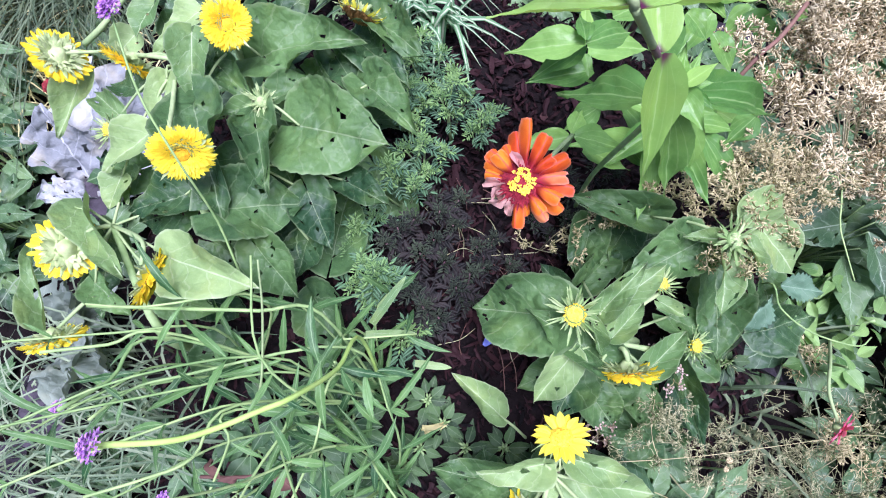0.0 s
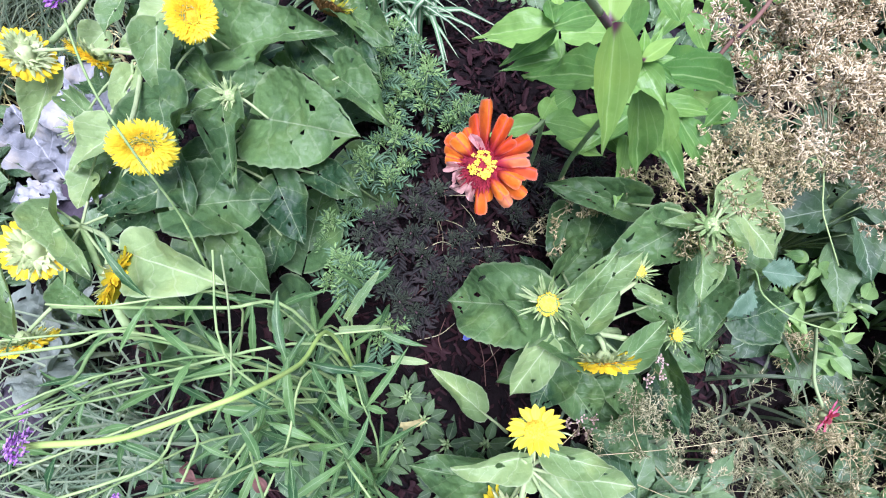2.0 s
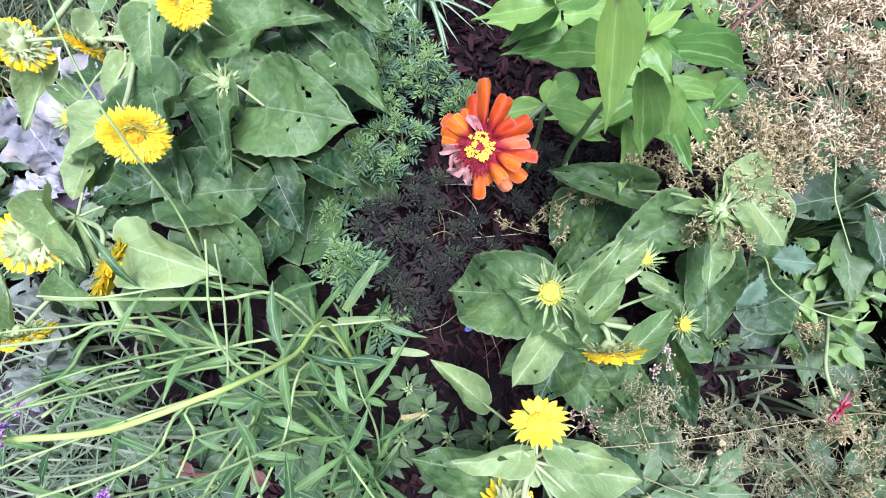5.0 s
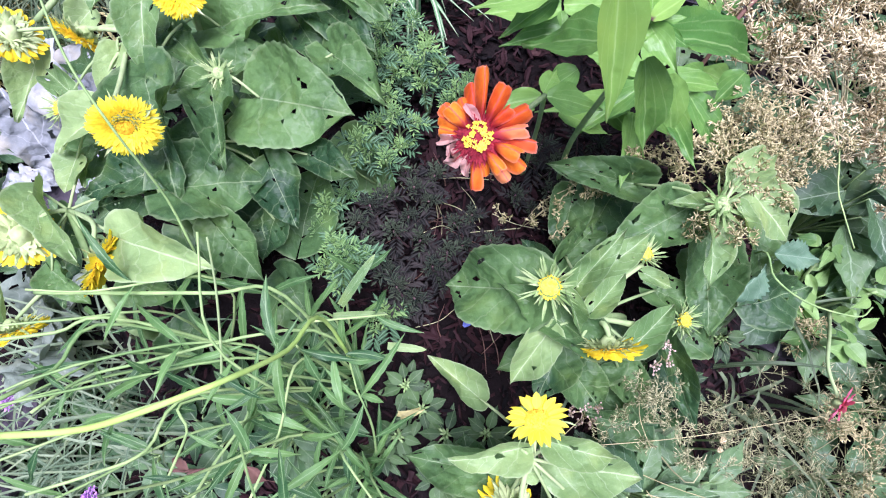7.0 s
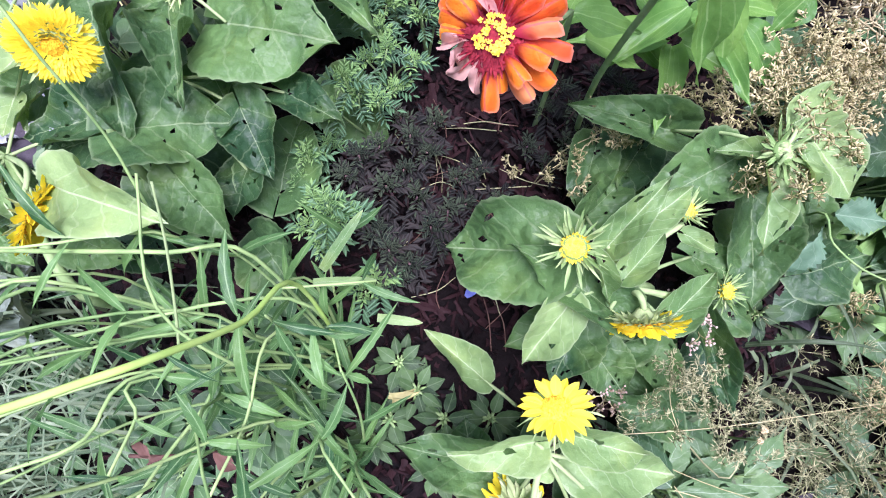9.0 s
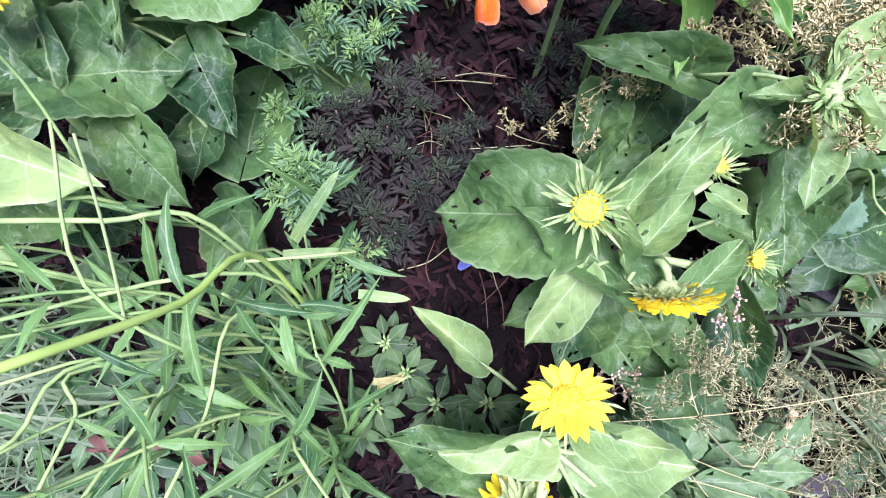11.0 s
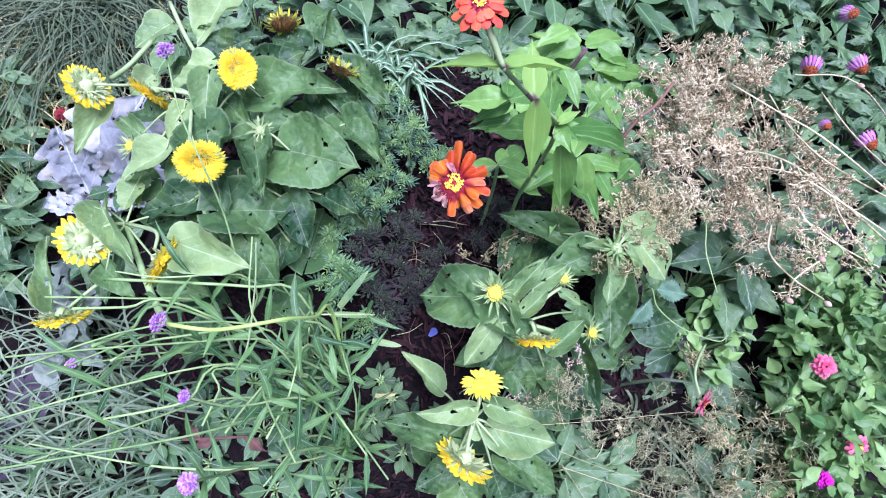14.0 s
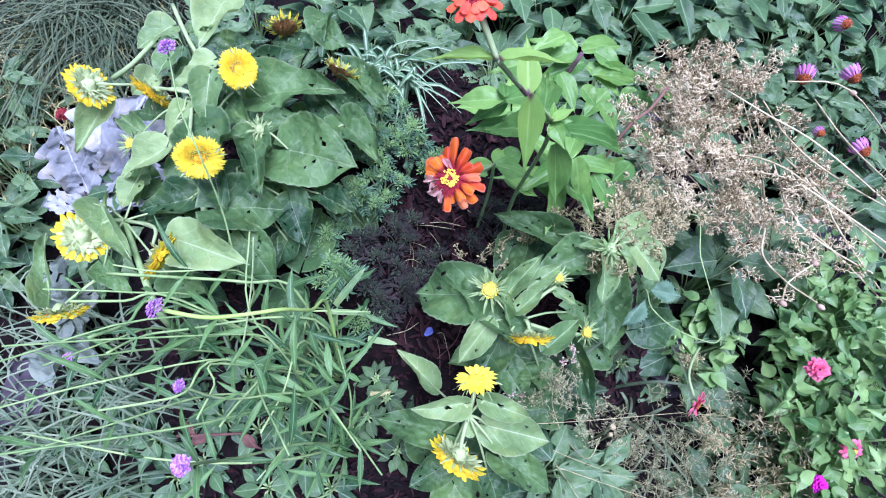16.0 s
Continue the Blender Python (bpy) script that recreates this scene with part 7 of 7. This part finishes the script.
dry_plant((0.1414, 0.2775, 0.2800)[:2], [(0.1470, 0.2508, 0.3800), (0.1953, 0.2810, 0.4000)], 57, "thin wiry seed stalk over the mulch", DRY_GREEN, 0.026, 2, 0.0008)

SEED_PINK = rough_material("seed_beads", (0.22, 0.17, 0.10), (0.62, 0.47, 0.40), 200, 0.7, 1.3)


def beaded_plant(at, tops, seed):
    """Thin forked stalks that end in clusters of small round seeds."""
    r = random.Random(seed)
    base = Vector(on_ground(at[0], at[1], -0.005))
    ob = thing("seed_stalk", base, "thin stalk with beady pinkish green seed clusters", "dried plant", "seed stalks")
    fork = base.lerp(sum((Vector(t) for t in tops), Vector()) / len(tops), 0.75)
    add_stem(ob, [base, base.lerp(fork, 0.5) + Vector((0.006, 0, 0.01)), fork], (0.0011, 0.0008), DRY_GREEN)
    for top in tops:
        t = Vector(top)
        add_stem(ob, [fork, fork.lerp(t, 0.6) + Vector((r.gauss(0, 0.004), r.gauss(0, 0.004), 0.004)), t], (0.0006, 0.0004), DRY_GREEN, "ray")
        h = Heap()
        for _ in range(15):
            c = np.array(t) + np.array((r.gauss(0, 0.0035), r.gauss(0, 0.0035), r.gauss(0.001, 0.0025)))
            k = r.uniform(0.0009, 0.0015)
            h.tube([np.array(t) - (0, 0, 0.004), c], (0.0003, 0.0003), 3)
            h.tube([c - (0, 0, k), c - (0, 0, k * 0.6), c, c + (0, 0, k * 0.6), c + (0, 0, k)], (k * 0.1, k * 0.8, k, k * 0.8, k * 0.1), 6)
        part("umbel", h.mesh("umbel", SEED_PINK), ob)
    return ob


beaded_plant((0.3144, 0.1100), ((0.2376, 0.1086, 0.4150), (0.2505, 0.1042, 0.4150), (0.2632, 0.1079, 0.4150), (0.2506, 0.0867, 0.4150), (0.2675, 0.0836, 0.4150), (0.2396, 0.0751, 0.4150), (0.2511, 0.0631, 0.4150), (0.2648, 0.0666, 0.4150)), 71)
beaded_plant((0.2301, 0.0331), ((0.1698, 0.0192, 0.3600), (0.1857, 0.0242, 0.3600), (0.2013, 0.0252, 0.3600), (0.1924, 0.0080, 0.3600), (0.1298, -0.0244, 0.3600), (0.1798, 0.0083, 0.3600)), 72)

LONG_DRY = thing("dry_seed_plant", on_ground(1.0, 0.45), "long bare pale stems arching from dried flower heads", "dried plant", "dry seed plants")
for line in ([(1.2435, 0.3512, 0.1000), (0.7642, 0.3949, 0.4000), (0.6305, 0.4175, 0.4600), (0.5237, 0.4094, 0.4800)], [(1.2992, 0.4940, 0.1000), (0.7729, 0.4584, 0.4400), (0.6582, 0.5219, 0.4600), (0.5676, 0.5617, 0.4800)],
             [(1.1916, 0.3022, 0.0500), (0.7575, 0.3399, 0.3600), (0.6429, 0.3396, 0.3800), (0.6142, 0.3934, 0.4000)], [(0.6356, 0.3179, 0.4000), (0.6254, 0.2692, 0.3900), (0.6703, 0.2319, 0.3700), (0.7236, 0.1998, 0.3600)],
             [(1.3223, 0.7850, 0.1000), (0.8429, 0.5994, 0.4600), (0.7026, 0.5894, 0.4800)]):
    add_stem(LONG_DRY, line, (0.0018, 0.0012), DRY)
for line in ([(1.2435, 0.4209, 0.1000), (0.8138, 0.3737, 0.3800), (0.6857, 0.4147, 0.4200), (0.5474, 0.3986, 0.4500)],
             [(1.2887, 0.5392, 0.1000), (0.7870, 0.4215, 0.4200), (0.6924, 0.4782, 0.4500), (0.6577, 0.5578, 0.4600)], [(1.2223, 0.3861, 0.0500), (0.7897, 0.3281, 0.3400), (0.7119, 0.3729, 0.3800), (0.6736, 0.4428, 0.4200)],
             [(1.2898, 0.6173, 0.1000), (0.8641, 0.5135, 0.4000), (0.7833, 0.5911, 0.4400)], [(1.1794, 0.3437, 0.0500), (0.8124, 0.3513, 0.3600), (0.7869, 0.4190, 0.3800), (0.6984, 0.4603, 0.4200)]):
    add_stem(LONG_DRY, line, (0.0018, 0.0012), DRY)

BROWN = thing("brown_stem", on_ground(0.47, 0.35), "dark reddish brown woody stem leaning over the leaves", "stem")
add_stem(BROWN, [on_ground(0.30, 0.36, 0.05), (0.3577, 0.4205, 0.5000), (0.4011, 0.4590, 0.5200), (0.4267, 0.4900, 0.5400)], (0.0026, 0.0026), BROWN_STEM)
DRIED = thing("withered_stalk", on_ground(-0.15, -0.03), "pinkish brown withered stalk and leaves lying in the weeds", "dried plant")
add_stem(DRIED, [(-0.3163, -0.0352, 0.2700), (-0.2590, -0.0349, 0.2900), (-0.2119, -0.0294, 0.2800)], (0.0025, 0.002), DRY_LEAF)
dry_blades = blades("dry_leaf", DRY_LEAF, "ovate", 3, 620, nu=6, nv=8, droop=0.3, fold=0.4, wave=0.12)
for b, t in (((-0.2590, -0.0349, 0.2900), (-0.3021, -0.0498, 0.2800)), ((-0.2177, -0.0300, 0.2900), (-0.1839, -0.0560, 0.2800)), ((-0.2840, -0.0353, 0.2900), (-0.3116, -0.0128, 0.2800))):
    add_leaf(DRIED, dry_blades, b, t, 0.015)
scrap = thing("plastic_scrap", (0.0620, 0.1387, 0.2950), "small crumpled blue plastic scrap on the mulch", "litter")
sv, sf, su = blade_data("petal", 77, 4, 5, 0.2, 0.3, 0.1)
part("scrap", mesh_of("scrap", sv, sf, BLUE_BIT, su, False), scrap, frame_of((0.0553, 0.1308, 0.3000), (0.0680, 0.1447, 0.3000), 0.013))


# ---- seed pods, straws and a tendril ----
def pod_mesh(seed):
    h = Heap()
    v, f = tube_data([(0, 0, -1), (0, 0, -0.8), (0, 0, -0.3), (0, 0, 0.3), (0, 0, 0.75), (0, 0, 1.0)], (0.15, 0.5, 0.85, 0.85, 0.55, 0.2), 10)
    h.add(v, f)
    return h.mesh("pod", POD_SKIN)


POD = pod_mesh(1)
for at in ((0.6518, 0.1908, 0.3700), (0.7270, 0.1920, 0.3600), (0.7248, 0.2655, 0.3800), (0.7851, 0.3973, 0.4000), (0.7608, 0.3589, 0.3700), (0.8460, 0.5932, 0.4600)):
    part("pod", POD, LONG_DRY, toward(at, (0.2, -0.6, 0.5)) @ Matrix.Diagonal((0.0062, 0.0062, 0.0078, 1)), "round papery beige seed pod")
for line in ([(0.6717, 0.2299, 0.3700), (0.6610, 0.2132, 0.3700), (0.6535, 0.1968, 0.3700)], [(0.6717, 0.2299, 0.3700), (0.6997, 0.2498, 0.3750), (0.7221, 0.2633, 0.3800)]):
    add_stem(LONG_DRY, line, (0.0014, 0.0011), DRY)
STRAW = thing("dry_grass", on_ground(0.22, -0.05), "thin straw-coloured grass stalks lying over the leaves", "grass", "grass clumps")
for line in ([(0.1672, -0.0176, 0.3400), (0.2932, -0.0095, 0.3600), (0.4543, 0.0096, 0.3500)], [(0.2347, -0.0420, 0.3300), (0.3163, -0.0736, 0.3400), (0.5058, -0.1193, 0.3000)], [(0.2599, 0.0693, 0.3600), (0.2434, 0.0180, 0.3700), (0.2572, -0.0200, 0.3500)],
             [(0.2556, -0.0696, 0.3200), (0.4147, -0.1156, 0.3100), (0.5384, -0.1427, 0.2800)], [(0.2561, -0.0657, 0.3200), (0.2980, -0.1211, 0.3000), (0.3273, -0.1694, 0.2700)], [(0.5886, 0.0469, 0.2000), (0.5746, -0.0059, 0.2400), (0.5803, -0.1306, 0.1800)],
             [(0.4647, 0.0120, 0.3300), (0.5638, 0.0145, 0.3000), (0.6303, -0.0088, 0.2600)], [(0.6610, -0.0783, 0.2000), (0.6982, -0.0750, 0.2200), (0.7186, -0.0885, 0.2000)]):
    add_stem(STRAW, line, (0.0005, 0.0003), DRY_GREEN, "stalk")
TENDRIL = thing("vine", on_ground(0.47, 0.2), "thin green vine tendril crossing the leaves", "vine")
add_stem(TENDRIL, [on_ground(0.44, 0.22, 0.0), (0.3987, 0.1903, 0.4000), (0.4064, 0.1584, 0.4000), (0.4506, 0.1329, 0.3800), (0.5168, 0.1198, 0.3600), (0.5375, 0.1306, 0.3600)], (0.0013, 0.0009), VERB_STEM)
TENDRIL_B = thing("vine", on_ground(0.40, 0.30), "thin green vine tendril crossing the leaves", "vine")
add_stem(TENDRIL_B, [on_ground(0.40, 0.30, 0.0), (0.5047, 0.3385, 0.4000), (0.5190, 0.2660, 0.3800), (0.5354, 0.2046, 0.3600)], (0.0012, 0.0009), VERB_STEM)


CURL = thing("dry_grass", on_ground(0.0, 0.0), "curled beige dry leaf strip lying among the weeds", "grass", "grass clumps")
add_leaf(CURL, blades("dry_strip", STRAW_BLADES, "strap", 1, 660, nu=4, nv=12, droop=-0.25, fold=0.5, wave=0.2, bend=2.0), (-0.0255, 0.0243, 0.3400), (0.0039, 0.0162, 0.3400), 0.008)
add_leaf(CURL, blades("dry_strip", STRAW_BLADES, "strap", 1, 661, nu=4, nv=12, droop=-0.2, fold=0.5, wave=0.2, bend=-2.0), (-0.0228, 0.0184, 0.3350), (0.0021, 0.0298, 0.3400), 0.006)
THISTLE_BLADE = blades("thistle_leaf", leaf_material("thistle_leaf", (0.07, 0.15, 0.085), (0.17, 0.29, 0.165), (0.26, 0.37, 0.24), rough=0.6), "ovate", 2, 155, nu=12, nv=24, droop=0.2, fold=0.3, wave=0.08, teeth=0.25, crinkle=0.05)
THISTLE = thing("weed", on_ground(0.45, 0.20), "pale blue-green weed with wavy toothed leaves", "weed", "weeds")
add_stem(THISTLE, [on_ground(0.45, 0.20, -0.005), (0.4585, 0.2094, 0.3000), (0.4076, 0.1831, 0.4000)], (0.003, 0.002), PALE_STEM)
add_leaf(THISTLE, THISTLE_BLADE, (0.3998, 0.1808, 0.4200), (0.4489, 0.1716, 0.4250), 0.034)
add_leaf(THISTLE, THISTLE_BLADE, (0.4005, 0.1754, 0.4000), (0.3564, 0.1224, 0.3850), 0.026, (0.5, -0.2, 1))


# ---- small low flowers and more wiry stalks ----
def small_flower(name, at, material, radius, seed, label):
    base = Vector(on_ground(at[0], at[1], -0.005))
    ob = thing(name, base, label, "flower", "small flowers")
    add_stem(ob, [base, (base + Vector(at)) / 2 + Vector((0.005, 0, 0)), at], (0.0016, 0.0012), STEM)
    head = verbena_head(ob, at, (0, -0.3, 0.9), radius, seed)
    head.data.materials[0] = material
    head["label"] = "small flower cluster"
    return ob


small_flower("blue_flower", (0.7219, -0.1443, 0.1800), BLUE_PETAL, 0.007, 41, "small deep blue flower at the edge of the bed")
small_flower("blue_flower", (0.7244, -0.1358, 0.1700), BLUE_PETAL, 0.005, 42, "small deep blue flower at the edge of the bed")
small_flower("red_flower", (0.6943, -0.1481, 0.1600), SCARLET, 0.006, 43, "small scarlet flower at the edge of the bed")
small_flower("white_flower", (0.3436, -0.0139, 0.3400), DRY, 0.0035, 44, "small cream flower cluster on a dry stalk")
small_flower("white_flower", (0.3405, -0.0240, 0.3350), DRY, 0.003, 45, "small cream flower cluster on a dry stalk")
small_flower("red_flower", (-0.7755, 0.6699, 0.1400), DULL_RED, 0.013, 46, "dull red flower half hidden behind silver leaves")
dry_plant((0.6901, -0.0751, 0.0500)[:2], [(0.6650, -0.0476, 0.1400), (0.7057, -0.1064, 0.1200), (0.6131, -0.1324, 0.1400), (0.7485, -0.0681, 0.1200), (0.5750, 0.0324, 0.1600), (0.6991, 0.0021, 0.1400)], 58,
          "low tangle of drying wiry seed stalks over the soil", DRY_GREEN, 0.055, 4, 0.0007)
dry_plant((0.5024, 0.0072, 0.1200)[:2], [(0.4380, -0.0467, 0.2000), (0.3941, 0.0246, 0.2400), (0.4964, -0.0007, 0.2000), (0.3512, -0.0733, 0.2400)], 59,
          "low tangle of drying wiry seed stalks over the soil", DRY_OLIVE, 0.05, 3, 0.0007)


# ---- larger bark chips lying loose on the mulch ----
def bark_chip(seed):
    """A split chip of bark: a bowed plate with torn ends."""
    r = random.Random(seed)
    rows, verts = 5, []
    bow, twist = r.uniform(-0.25, 0.25), r.uniform(-0.4, 0.4)
    for j in range(rows):
        v = j / (rows - 1) - 0.5
        w = (0.5 - 0.35 * abs(v) * r.uniform(0.6, 1.6)) * r.uniform(0.8, 1.1)
        z = bow * (0.25 - v * v) * 2
        for s, up in ((-1, 0), (0, 0.10), (1, 0)):
            x = s * w * 0.42 + r.uniform(-0.05, 0.05)
            verts.append((x, v + r.uniform(-0.04, 0.04), z + up + x * twist * v))
    k = len(verts)
    verts += [(x * 0.92, y * 0.96, z - 0.13) for x, y, z in verts]
    faces = []
    for j in range(rows - 1):
        for i in range(2):
            q = j * 3 + i
            faces += [(q, q + 1, q + 4, q + 3), (k + q + 1, k + q, k + q + 3, k + q + 4)]
        q = j * 3
        faces += [(q, q + 3, k + q + 3, k + q), (q + 2, k + q + 2, k + q + 5, q + 5)]
    for q, f in ((0, 1), (1, 1), (k - 3, 0), (k - 2, 0)):
        faces.append((q, k + q, k + q + 1, q + 1) if f else (q + 1, k + q + 1, k + q, q))
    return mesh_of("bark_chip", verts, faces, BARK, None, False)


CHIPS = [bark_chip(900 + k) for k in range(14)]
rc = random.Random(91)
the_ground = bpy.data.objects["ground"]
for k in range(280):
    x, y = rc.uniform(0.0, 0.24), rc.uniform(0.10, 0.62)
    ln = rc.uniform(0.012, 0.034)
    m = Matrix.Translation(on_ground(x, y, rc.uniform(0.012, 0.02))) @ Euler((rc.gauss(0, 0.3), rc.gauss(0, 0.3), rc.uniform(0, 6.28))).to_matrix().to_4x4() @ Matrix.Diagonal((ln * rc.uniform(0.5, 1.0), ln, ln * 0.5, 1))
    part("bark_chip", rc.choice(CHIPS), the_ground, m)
